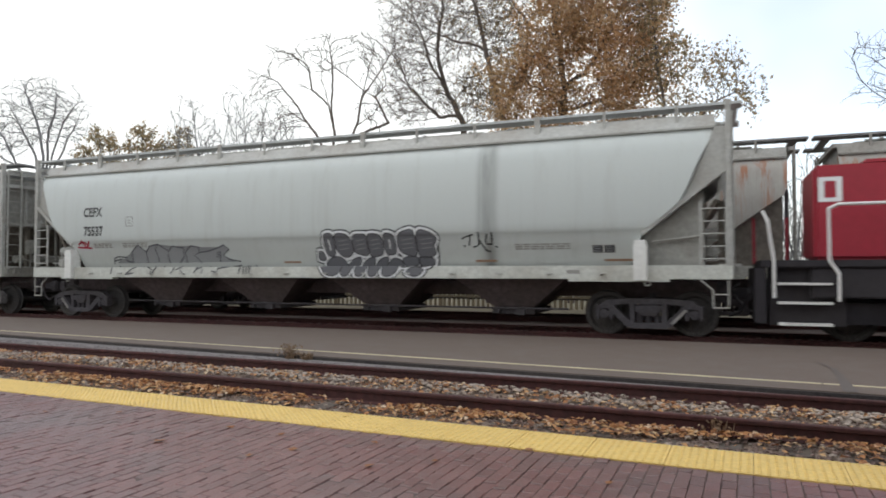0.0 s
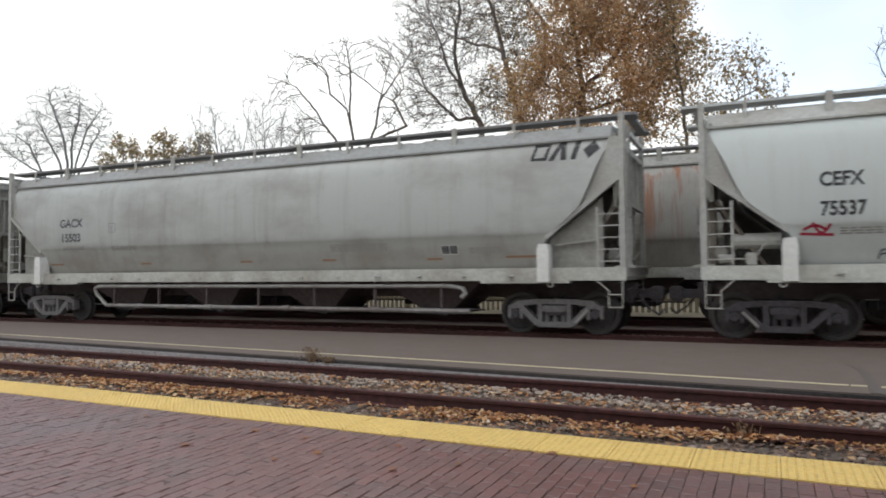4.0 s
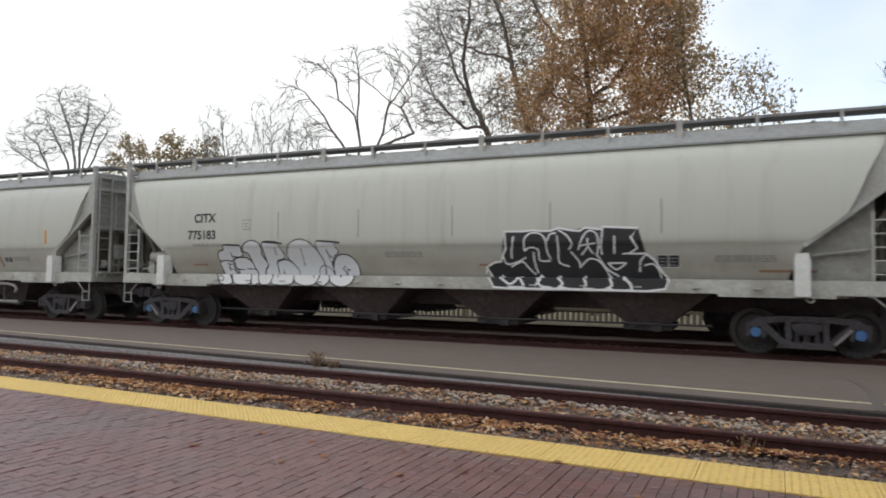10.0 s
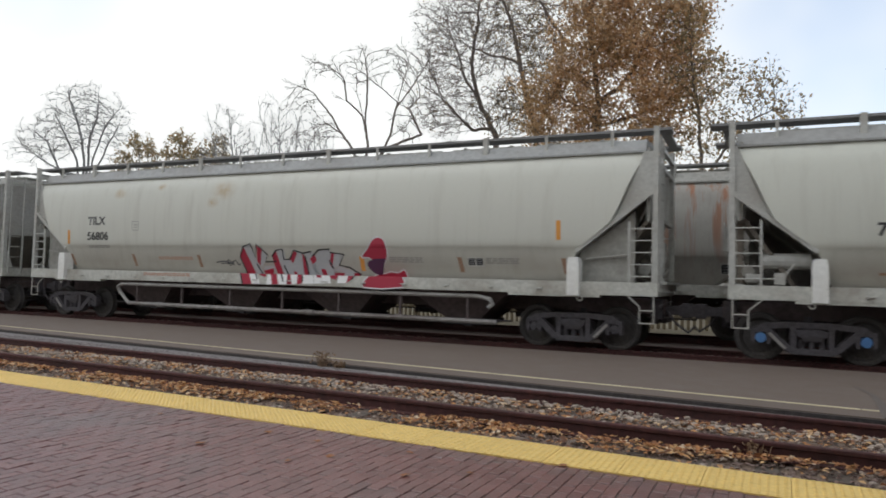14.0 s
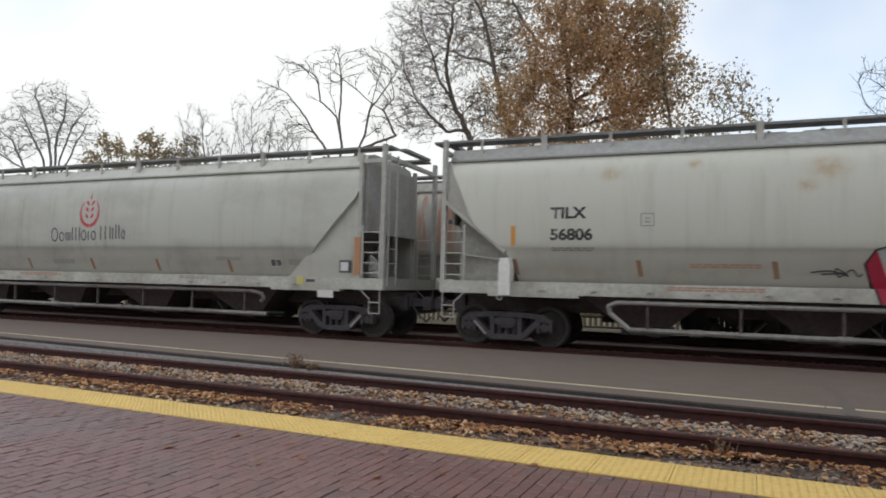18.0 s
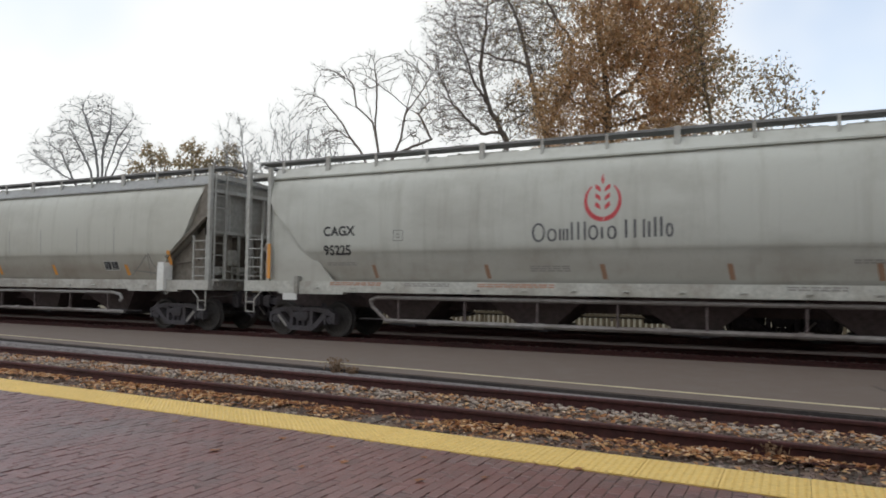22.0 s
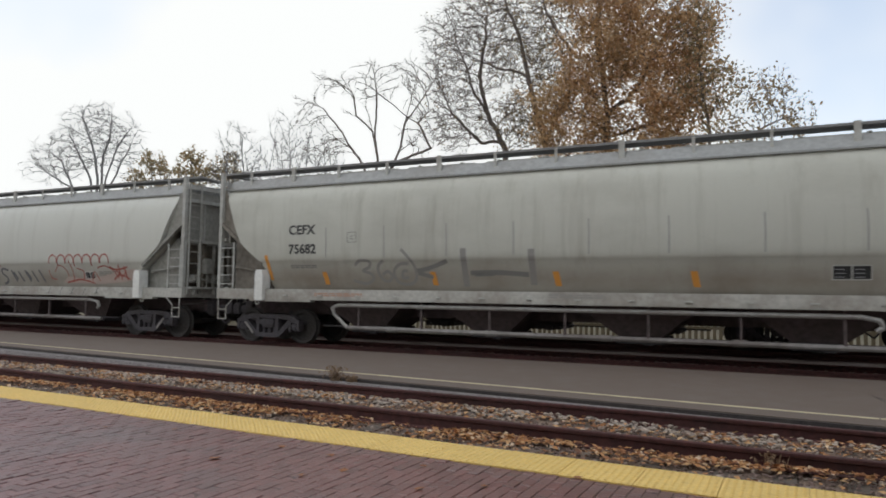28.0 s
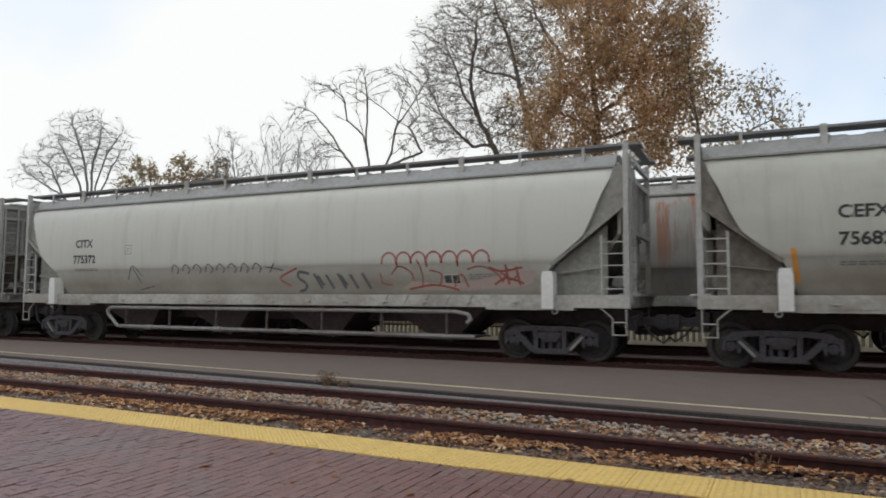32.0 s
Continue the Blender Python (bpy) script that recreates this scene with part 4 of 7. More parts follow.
        if kind == "curved":
            def rigging():
                bm = B()
                tube(bm, (9.5, -0.95, 1.5), (9.5, -0.95, 2.75), 0.03, n=6)
                tube(bm, (9.46, -0.3, 1.5), (9.46, -0.3, 2.8), 0.045, n=6)
                tube(bm, (9.46, 0.35, 1.45), (9.4, 0.35, 2.8), 0.035, n=6)
                box(bm, 9.42, 9.6, -0.75, -0.45, 1.9, 2.35, bevel=0.03)
                tube(bm, (9.5, -0.6, 1.5), (9.5, -0.6, 1.9), 0.02, n=6)
                rod(bm, [(9.5, -1.35, 1.62), (9.55, -0.9, 1.75), (9.52, -0.2, 1.62), (9.5, 0.8, 1.8)], 0.022, 6)
                tube(bm, (9.2, -0.9, 1.75), (9.2, 0.9, 1.75), 0.13, n=10)
                return bm

            def deck():
                bm = B()
                box(bm, 9.3, 9.72, -1.42, 1.42, 1.44, 1.5, bevel=0.01)
                for y in (-1.2, -0.4, 0.4, 1.2):
                    box(bm, 9.3, 9.66, y - 0.03, y + 0.03, 1.28, 1.44)
                return bm

            def header():
                bm = B()
                box(bm, 9.44, 9.52, -1.45, 1.45, 3.98, 4.08)
                for y in (-0.75, 0.0, 0.75):
                    box(bm, 9.42, 9.5, y - 0.03, y + 0.03, 2.85, 4.0)
                box(bm, 9.44, 9.54, -1.4, 1.4, 2.8, 2.88)
                return bm
            part("brake_rigging", kept("rigging", rigging), M_DUSKY, car, "dusty pipes and brake rigging", at=pose(0, 0, 0, 0, 0, 0 if e > 0 else 180))
            part("end_deck", kept("deck", deck), framework, car, at=pose(0, 0, 0, 0, 0, 0 if e > 0 else 180))
            part("end_stiffener", kept("header", header), framework, car, at=pose(0, 0, 0, 0, 0, 0 if e > 0 else 180))
    # brake gear in the left-hand end bay
    def gear():
        bm = B()
        tube(bm, (-8.95, -1.05, 1.95), (-8.1, -1.05, 1.95), 0.16, n=12)
        tube(bm, (-9.25, -0.9, 1.6), (-8.95, -0.9, 1.6), 0.11, n=10)
        box(bm, -8.75, -8.55, -1.4, -1.2, 1.48, 1.72, bevel=0.02)
        rod(bm, [(-9.1, -1.3, 1.6), (-8.6, -1.3, 1.6), (-8.4, -1.3, 1.9)], 0.02, 6)
        return bm
    if kind == "curved" and open_bay:
        part("brake_cylinder", kept("gear", gear), M_FRAMEWORK, car, "dusty brake cylinder and valve")

    def brake_wheel():
        bm = B()
        n = 16
        for k in range(n):
            a, b = 2 * math.pi * k / n, 2 * math.pi * (k + 1) / n
            tube(bm, (-9.7, 0.5 + 0.26 * math.cos(a), 2.6 + 0.26 * math.sin(a)), (-9.7, 0.5 + 0.26 * math.cos(b), 2.6 + 0.26 * math.sin(b)), 0.016, n=6)
        for k in range(4):
            a = math.pi * k / 2 + 0.4
            tube(bm, (-9.7, 0.5, 2.6), (-9.7, 0.5 + 0.26 * math.cos(a), 2.6 + 0.26 * math.sin(a)), 0.012, n=6)
        box(bm, -9.72, -9.5, 0.3, 0.7, 2.2, 2.75, bevel=0.03)
        return bm
    part("brake_wheel", kept("brake_wheel", brake_wheel), framework, car)
    # hopper chutes and gates
    spots = (-5.1, -1.72, 1.72, 5.1)
    for x in spots:
        def chute():
            bm = B()
            top = [bm.verts.new(p) for p in ((-1.55, -1.35, 1.4), (1.55, -1.35, 1.4), (1.55, 1.35, 1.4), (-1.55, 1.35, 1.4))]
            low = [bm.verts.new(p) for p in ((-0.42, -0.75, 0.5), (0.42, -0.75, 0.5), (0.42, 0.75, 0.5), (-0.42, 0.75, 0.5))]
            for k in range(4):
                bm.faces.new((top[k], top[(k + 1) % 4], low[(k + 1) % 4], low[k]))
            bm.faces.new(low)
            bm.faces.new(top)
            return bm

        def gate():
            bm = B()
            box(bm, -0.5, 0.5, -0.85, 0.85, 0.38, 0.5, bevel=0.015)
            tube(bm, (-0.3, -1.0, 0.44), (-0.3, 1.0, 0.44), 0.035, n=8)
            box(bm, 0.1, 0.3, -0.95, -0.85, 0.36, 0.52, bevel=0.01)
            return bm
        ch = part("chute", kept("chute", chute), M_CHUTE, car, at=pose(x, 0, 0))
        part("gate", kept("gate", gate), M_TRUCK, ch)
    part("crossover_rod", kept("low_rod", lambda: rod_bm([(-6.4, -0.95, 0.52), (6.4, -0.95, 0.52)], 0.022)), M_TRUCK, car)
    if pipes:
        def pipe():
            return rod_bm([(-5.35, -1.42, 0.52), (-5.75, -1.42, 0.85), (-5.78, -1.46, 1.0), (-5.6, -1.48, 1.08), (5.75, -1.48, 1.08), (6.05, -1.46, 1.02), (6.1, -1.44, 0.9), (6.0, -1.42, 0.82)], 0.05)

        def low():
            bm = rod_bm([(-5.35, -1.42, 0.52), (6.2, -1.42, 0.5)], 0.055)
            for k in range(4):
                tube(bm, (-4.2 + 2.6 * k, -1.42, 0.51), (-3.95 + 2.6 * k, -1.42, 0.51), 0.074, n=10)
            return bm

        def hanger():
            bm = B()
            box(bm, -0.025, 0.025, -1.46, -1.4, 0.5, 1.2)
            return bm
        part("upper_pipe", kept("upper_pipe", pipe), M_PIPE_GRIMY if kind == "mill" else M_PIPE, car, "long grey unloading pipe")
        part("lower_pipe", kept("lower_pipe", low), M_PIPE_GRIMY, car, "long grey unloading pipe")
        for k in range(7):
            part("pipe_hanger", kept("hanger", hanger), M_CHUTE, car, at=pose(-5.0 + 1.75 * k, 0, 0))
    return car, wheels


def rod_bm(points, r):
    bm = B()
    rod(bm, points, r, 8)
    return bm


def weld_lines(car, xs, z0=2.25, z1=3.3, material=M_GREY_MARK):
    for x in xs:
        bm = B()
        ribbon(bm, [(x, z0), (x + 0.01, (z0 + z1) / 2), (x, z1)], 0.034)
        mark(car, "rub_mark", bm, material, "thin vertical dirt line", 0.003)


def sign_plate(car, x, z, w=0.42, h=0.2):
    """Two black squares side by side in a pale frame."""
    bm = B()
    patch(bm, [(x, z), (x + w, z), (x + w, z + h), (x, z + h)])
    pl = mark(car, "stencil_panel", bm, M_PALE_MARK, "pale framed inspection stencil", 0.004)
    bm = B()
    for k in range(2):
        xx = x + 0.02 + k * (w / 2 - 0.005)
        patch(bm, [(xx, z + 0.02), (xx + w / 2 - 0.035, z + 0.02), (xx + w / 2 - 0.035, z + h - 0.02), (xx, z + h - 0.02)])
    part("black_square", laid(bm, 0.006), M_BLACK, pl)
    bm = B()
    for k in range(2):
        xx = x + 0.05 + k * (w / 2 - 0.005)
        for r in range(3):
            patch(bm, [(xx, z + 0.05 + r * h * 0.25), (xx + w * 0.26, z + 0.05 + r * h * 0.25), (xx + w * 0.26, z + 0.062 + r * h * 0.25), (xx, z + 0.062 + r * h * 0.25)])
    part("stencil_line", laid(bm, 0.008), M_ASH, pl)


def small_print(car, spots, material=M_GREY_MARK):
    for x, z, w, lines in spots:
        mark(car, "small_print", bars(B(), x, z, w, 0.032, lines), material, "small worn lettering")


def reporting(car, top, x, z, number, xn, zn, size, wide=1.0, ink=M_BLACK):
    mark(car, "reporting_mark", lettering(top, size, x, z, wide), ink, "stencilled reporting mark")
    mark(car, "car_number", lettering(number, size, xn, zn, wide), ink, "stencilled car number")


def square_mark(car, x, z, s=0.25):
    bm = B()
    ribbon(bm, [(x, z), (x + s, z), (x + s, z + s), (x, z + s)], 0.024, True)
    ribbon(bm, [(x + s * 0.7, z + s * 0.6), (x + s * 0.35, z + s * 0.65), (x + s * 0.35, z + s * 0.3), (x + s * 0.7, z + s * 0.32)], 0.022)
    mark(car, "square_stencil", bm, M_SMOKE, "small square outline stencil")


def dashes(car, spots, material=M_RUSTY, h=0.05):
    for x, z, w in spots:
        mark(car, "reflector_strip", boxed_flat(x, z, w, h), material, "faded orange reflector strip")


def boxed_flat(x, z, w, h, lean=0.0):
    bm = B()
    patch(bm, [(x, z), (x + w, z), (x + w + lean, z + h), (x + lean, z + h)])
    return bm


def graffiti(car, name, blobs, fill, line, stroke, label, inner=None, strokes=(), thin=0.03):
    for k, b in enumerate(blobs):
        g = B()
        patch(g, b)
        letter = mark(car, "graffiti_shape", g, fill, label, 0.006 + 0.0006 * k)
        o = B()
        ribbon(o, b, stroke, True)
        part("outline", laid(o, 0.0068 + 0.0006 * k), line, letter)
    for s in strokes:
        i = B()
        ribbon(i, curve_through(s), thin)
        mark(car, "graffiti_stroke", i, inner, "", 0.017)


def scrawl(car, lines, wide, material, label, lift=0.008):
    for s in lines:
        bm = B()
        ribbon(bm, curve_through(s, False, 4) if len(s) > 2 else s, wide)
        mark(car, "graffiti_stroke", bm, material, label, lift)


def angular(car, lines, wide, material, label):
    for pts in lines:
        bm = B()
        ribbon(bm, pts, wide)
        mark(car, "graffiti_stroke", bm, material, label, 0.009)


def spray_letters(car, shapes, fill, line, wide, lift, label, rise=0.0007):
    """Sprayed letter bodies, each with its outline."""
    for k, pts in enumerate(shapes):
        bm = B()
        patch(bm, pts)
        letter = mark(car, "graffiti_shape", bm, fill, label, lift + rise * k)
        if line is not fill:
            o = B()
            ribbon(o, pts, wide, True)
            part("outline", laid(o, lift + 0.0004 + rise * k), line, letter)


# ---- the moving train ----
FIRST, PITCH = -9.28, 20.62
TRAIN = []


# each car's body sits a little behind the point that its markings are laid out from
BEHIND = (0.14, 0.22, 0.27, 0.23, 0.23, 0.33, 0.28, 0.28)
# how much farther out the frames of the leading and the trailing end stand
FRONT_END, REAR_END = (0.15, 0.15, 0.15, 0.15, 0.05, 0.15, 0.15, 0.15), (0, 0, 0, 0, 0.15, 0, 0, 0)


def add_car(k, lead=0.0, **kw):
    car, wheels = hopper_car(**kw)
    for child in car.children:
        x = child.matrix_basis.translation.x
        front_truck = child.name.startswith(("truck", "wheel")) and x > 6
        mid = sum((child.matrix_basis @ Vector(c)).x for c in child.bound_box) / 8
        if child.name.startswith(("corner_post", "side_ladder", "step", "end_sill", "end_rail", "end_ladder", "end_wall", "end_platform", "brake_rigging", "end_deck", "end_stiffener", "slope_sheet")) and abs(mid) > 8:
            x = FRONT_END[k] if mid > 0 else -REAR_END[k]
        elif child.name.startswith("side_sill"):
            child.matrix_basis = pose((FRONT_END[k] - REAR_END[k]) / 2, 0, 0) @ Matrix.Diagonal((1 + (FRONT_END[k] + REAR_END[k]) / 19.12, 1, 1, 1)) @ child.matrix_basis
            x = 0.0
        else:
            x = -lead if front_truck else 0.0
        child.matrix_basis = pose(x - BEHIND[k], 0, 0) @ child.matrix_basis
    TRAIN.append((car, FIRST - PITCH * k, wheels))
    return car


c1 = add_car(0, paint=PAINTS[0], open_bay=True, pale_board=True, framework=M_FRAMEWORK, label="clean white-grey hopper car with bubble graffiti along its sill")
c2 = add_car(1, paint=PAINTS[1], pipes=True, frame_mat=M_TRUCK_GREY, label="sooty grey hopper car with dark clouded stains and pipes")
c3 = add_car(2, paint=PAINTS[2], open_bay=True, cap=M_BLUE, label="cream-grey hopper car with silver and black graffiti")
c4 = add_car(3, lead=0.2, paint=PAINTS[3], pipes=True, label="warm grey hopper car with red and white graffiti")
c5 = add_car(4, paint=PAINTS[4], kind="mill", pipes=True, label="grey hopper car with a red wheat emblem and straight sloping ends")
c6 = add_car(5, paint=PAINTS[5], ends=M_END_DIRT, pipes=True, label="dull grey hopper car with black sprayed tag and orange strips")
c7 = add_car(6, lead=0.2, paint=PAINTS[6], ends=M_END_DUST, pipes=True, label="pale grey hopper car with red outline graffiti and black scrawl")
c8 = add_car(7, paint=PAINTS[3], label="grey hopper car at the tail of what is seen")

# first car
reporting(c1, "CEFX", -7.62, 2.92, "75537", -7.62, 2.38, 0.36, 0.82)
sign_plate(c1, 6.85, 1.72, 0.5, 0.2)
small_print(c1, [(5.2, 1.95, 1.2, 3), (-7.3, 2.15, 0.7, 3), (-6.2, 2.15, 0.9, 3)])
dashes(c1, [(4.25, 1.56, 0.5), (-0.9, 1.56, 0.5), (7.1, 1.56, 0.6)])
dashes(c1, [(6.35, 1.3, 0.28)], M_GREY_MARK, 0.08)
# bubble letters in two rows and one tall letter: black edge, pale rim, grey body
upper_row = [[(0.42, 2.22), (0.61, 2.23), (0.64, 2.03), (0.62, 1.77), (0.45, 1.77), (0.4, 1.99)], [(0.71, 2.18), (0.82, 2.24), (1.03, 2.2), (1.13, 2.02), (1.13, 1.84), (0.99, 1.73), (0.82, 1.76), (0.71, 1.95)],
             [(1.21, 2.17), (1.42, 2.21), (1.54, 2.16), (1.54, 1.78), (1.32, 1.79), (1.21, 1.86)], [(1.6, 2.16), (1.8, 2.21), (1.94, 2.12), (1.94, 1.81), (1.8, 1.74), (1.62, 1.76)], [(2.03, 2.17), (2.18, 2.21), (2.28, 2.12), (2.28, 1.83), (2.16, 1.77), (2.05, 1.81)]]
lower_row = [[(0.37, 1.52), (0.52, 1.65), (0.73, 1.68), (0.9, 1.56), (0.84, 1.36), (0.65, 1.27), (0.45, 1.34)], [(2.06, 1.48), (2.2, 1.63), (2.39, 1.58), (2.39, 1.42), (2.23, 1.28), (2.03, 1.28)]]
lower_row += [[(0.94 + d, 1.44), (1.13 + d, 1.62), (1.32 + d, 1.66), (1.23 + d, 1.48), (1.07 + d, 1.28), (0.93 + d, 1.28)] for d in (0.0, 0.38, 0.74)]
tall_letter = [[(2.47, 2.22), (2.78, 2.27), (2.81, 1.77), (2.62, 1.75), (2.43, 1.85), (2.39, 2.04)], [(2.91, 2.25), (3.19, 2.22), (3.33, 2.08), (3.24, 1.92), (3.3, 1.8), (3.19, 1.72), (2.91, 1.72)], [(2.48, 1.65), (2.81, 1.67), (2.81, 1.52), (2.54, 1.47)],
               [(2.91, 1.66), (3.22, 1.64), (3.16, 1.49), (2.91, 1.5)], [(2.66, 1.36), (2.85, 1.44), (3.04, 1.38), (2.89, 1.27), (2.73, 1.28)], [(0.18, 1.67), (0.21, 1.82), (0.3, 1.77), (0.33, 1.65)]]


def swollen(pts, d):
    """The outline pts pushed outwards by d metres and rounded."""
    mid = sum((Vector(p) for p in pts), Vector((0, 0))) / len(pts)
    return [(x, max(z, 1.2)) for x, z in curve_through([tuple(Vector(p) + (Vector(p) - mid).normalized() * d) for p in pts], True, 3)]


letters = upper_row + lower_row + tall_letter
spray_letters(c1, [swollen(p, 0.135) for p in letters], M_BLACK, M_BLACK, 0.01, 0.005, "black edge of the bubble graffiti", 0.0002)
spray_letters(c1, [swollen(p, 0.1) for p in letters], M_PALE_SPRAY, M_PALE_SPRAY, 0.01, 0.0085, "pale rim of a bubble letter", 0.0002)
spray_letters(c1, [swollen(p, 0.03) for p in letters], M_DUSK_SPRAY, M_BLACK, 0.024, 0.012, "grey bubble letter with a black outline", 0.0002)
# hatching inside the letters
scrawl(c1, [[(x, z), (x + w, z + 0.03)] for x, w in ((0.78, 0.28), (1.27, 0.22), (1.67, 0.22), (2.48, 0.28), (2.96, 0.28)) for z in (1.88, 1.98, 2.08)], 0.018, M_SLATE, "thin grey hatching inside a letter", 0.017)
scrawl(c1, [[(0.5, 2.12), (0.53, 1.98), (0.52, 1.86)], [(2.15, 2.1), (2.17, 1.98), (2.15, 1.88)]], 0.035, M_PALE_SPRAY, "pale slot inside a letter", 0.017)
scrawl(c1, [[(3.97, 2.07), (4.09, 2.13), (4.25, 2.17)], [(4.18, 2.14), (4.13, 1.92)], [(4.37, 2.22), (4.36, 1.96), (4.23, 1.89)], [(4.37, 2.07), (4.52, 1.83), (4.63, 1.79)], [(4.57, 2.18), (4.54, 1.97), (4.68, 1.96)], [(4.69, 2.21), (4.67, 1.93)], [(4.01, 1.94), (4.04, 1.91)], [(4.75, 1.91), (4.79, 1.88)]], 0.032, M_BLACK, "short black marker tag")
# grey sharp letters with dark edges across the sill
spray_letters(c1, [[(-6.53, 1.58), (-6.38, 1.73), (-5.98, 1.59), (-5.93, 1.9), (-5.64, 2.08), (-5.39, 1.89), (-5.25, 2.04), (-4.93, 2.1), (-4.59, 1.91), (-4.42, 2.04), (-4.05, 1.98), (-4.02, 1.87), (-3.79, 2.04), (-3.53, 2.0), (-3.54, 1.86), (-3.22, 1.89), (-2.84, 1.99), (-2.69, 2.05), (-2.54, 1.93), (-2.76, 1.78), (-2.61, 1.67), (-2.37, 1.6)]], M_SLATE, M_SLATE, 0.01, 0.005, "grey fill of sharp outline graffiti")
angular(c1, [[(-6.69, 1.56), (-6.65, 1.72), (-6.46, 1.77), (-6.16, 1.75), (-6.23, 1.67), (-5.98, 1.59)], [(-5.98, 1.59), (-5.93, 1.9), (-5.64, 2.08), (-5.39, 1.89), (-5.43, 1.59)], [(-5.39, 1.89), (-5.25, 2.04), (-4.93, 2.1), (-4.59, 1.91), (-4.66, 1.77), (-4.63, 1.58)], [(-4.93, 2.1), (-5.04, 1.96), (-5.01, 1.62)], [(-4.59, 1.91), (-4.42, 2.04), (-4.05, 1.98), (-4.09, 1.76), (-4.29, 1.58)], [(-4.03, 1.58), (-4.02, 1.87), (-3.79, 2.04), (-3.53, 2.0), (-3.54, 1.86), (-3.73, 1.79), (-3.54, 1.58)]], 0.034, M_CHARCOAL, "dark outline of sharp grey graffiti")
angular(c1, [[(-3.54, 1.86), (-3.22, 1.89), (-2.84, 1.99), (-2.69, 2.05), (-2.54, 1.93), (-2.76, 1.78), (-2.61, 1.67), (-2.25, 1.61)], [(-2.97, 1.71), (-2.94, 1.85), (-2.85, 1.88), (-2.91, 1.61)], [(-6.65, 1.65), (-6.38, 1.7), (-6.53, 1.6)]], 0.034, M_CHARCOAL, "dark outline of sharp grey graffiti")
angular(c1, [[(-6.51, 1.51), (-6.57, 1.28)], [(-6.02, 1.27), (-5.79, 1.42), (-5.61, 1.48)], [(-6.02, 1.27), (-5.72, 1.31)], [(-5.08, 1.28), (-4.87, 1.49)], [(-5.22, 1.48), (-5.05, 1.4), (-5.15, 1.28)], [(-4.4, 1.28), (-4.23, 1.49)], [(-4.2, 1.4), (-4.0, 1.47), (-4.06, 1.36), (-3.9, 1.27)], [(-3.61, 1.31), (-3.45, 1.48)], [(-3.35, 1.29), (-3.29, 1.48), (-3.51, 1.41)], [(-3.01, 1.36), (-2.86, 1.33), (-2.79, 1.43), (-2.25, 1.51)], [(-2.15, 1.29), (-2.07, 1.49), (-1.97, 1.49), (-1.99, 1.29)], [(-1.91, 1.3), (-1.87, 1.5)], [(-1.81, 1.3), (-1.78, 1.52)]], 0.034, M_CHARCOAL, "dark outline running over the sill")
square_mark(c1, -6.0, 2.62)
scrawl(c1, [[(-7.9, 2.12), (-7.7, 2.2), (-7.5, 2.1)], [(-7.75, 2.25), (-7.6, 2.05), (-7.45, 2.22)], [(-7.95, 2.05), (-7.4, 2.02)]], 0.05, M_RED, "small red scribble")

# second car: bold dark letter shapes of the owner's mark as plain blocks
def slanted(pts, x, lean=0.27):
    return [(x + px + lean * pz, 3.77 + pz) for px, pz in pts]


bm = B()
ribbon(bm, slanted([(0.05, 0.05), (0.05, 0.36), (0.34, 0.36), (0.34, 0.05)], 7.46), 0.1, True)
patch(bm, slanted([(0.0, 0.0), (0.12, 0.0), (0.2, 0.27), (0.27, 0.0), (0.4, 0.0), (0.27, 0.41), (0.13, 0.41)], 7.88))
patch(bm, slanted([(0.08, 0.0), (0.2, 0.0), (0.2, 0.41), (0.08, 0.41)], 8.28))
patch(bm, slanted([(0.0, 0.2), (0.17, 0.0), (0.36, 0.2), (0.17, 0.41)], 8.58))
mark(c2, "owner_emblem", bm, M_BLACK, "bold dark slanted emblem of plain shapes")
reporting(c2, "GACX", -7.32, 2.86, "15503", -7.28, 2.42, 0.34, ink=M_CHARCOAL)
square_mark(c2, -5.25, 2.66)
small_print(c2, [(-7.2, 2.3, 0.9, 3), (2.3, 2.1, 1.6, 4), (6.0, 1.95, 0.8, 3), (-5.2, 2.25, 1.0, 3)])
sign_plate(c2, 5.3, 1.8, 0.42, 0.22)
dashes(c2, [(6.85, 1.7, 0.9), (4.9, 1.68, 0.4), (-8.0, 1.72, 0.6), (-4.2, 1.7, 0.4), (-0.6, 1.7, 0.4), (2.0, 1.7, 0.4)])

# third car
reporting(c3, "CITX", -7.14, 2.88, "775183", -7.36, 2.42, 0.33)
square_mark(c3, -5.45, 2.66)
small_print(c3, [(-7.2, 2.3, 1.0, 2), (-1.2, 2.05, 1.0, 3), (6.2, 1.95, 1.1, 3), (2.3, 1.42, 1.4, 2)])
dashes(c3, [(1.2, 1.72, 0.6), (7.0, 1.62, 1.0), (-7.3, 1.7, 0.5)])
sign_plate(c3, 5.1, 1.7, 0.45, 0.27)
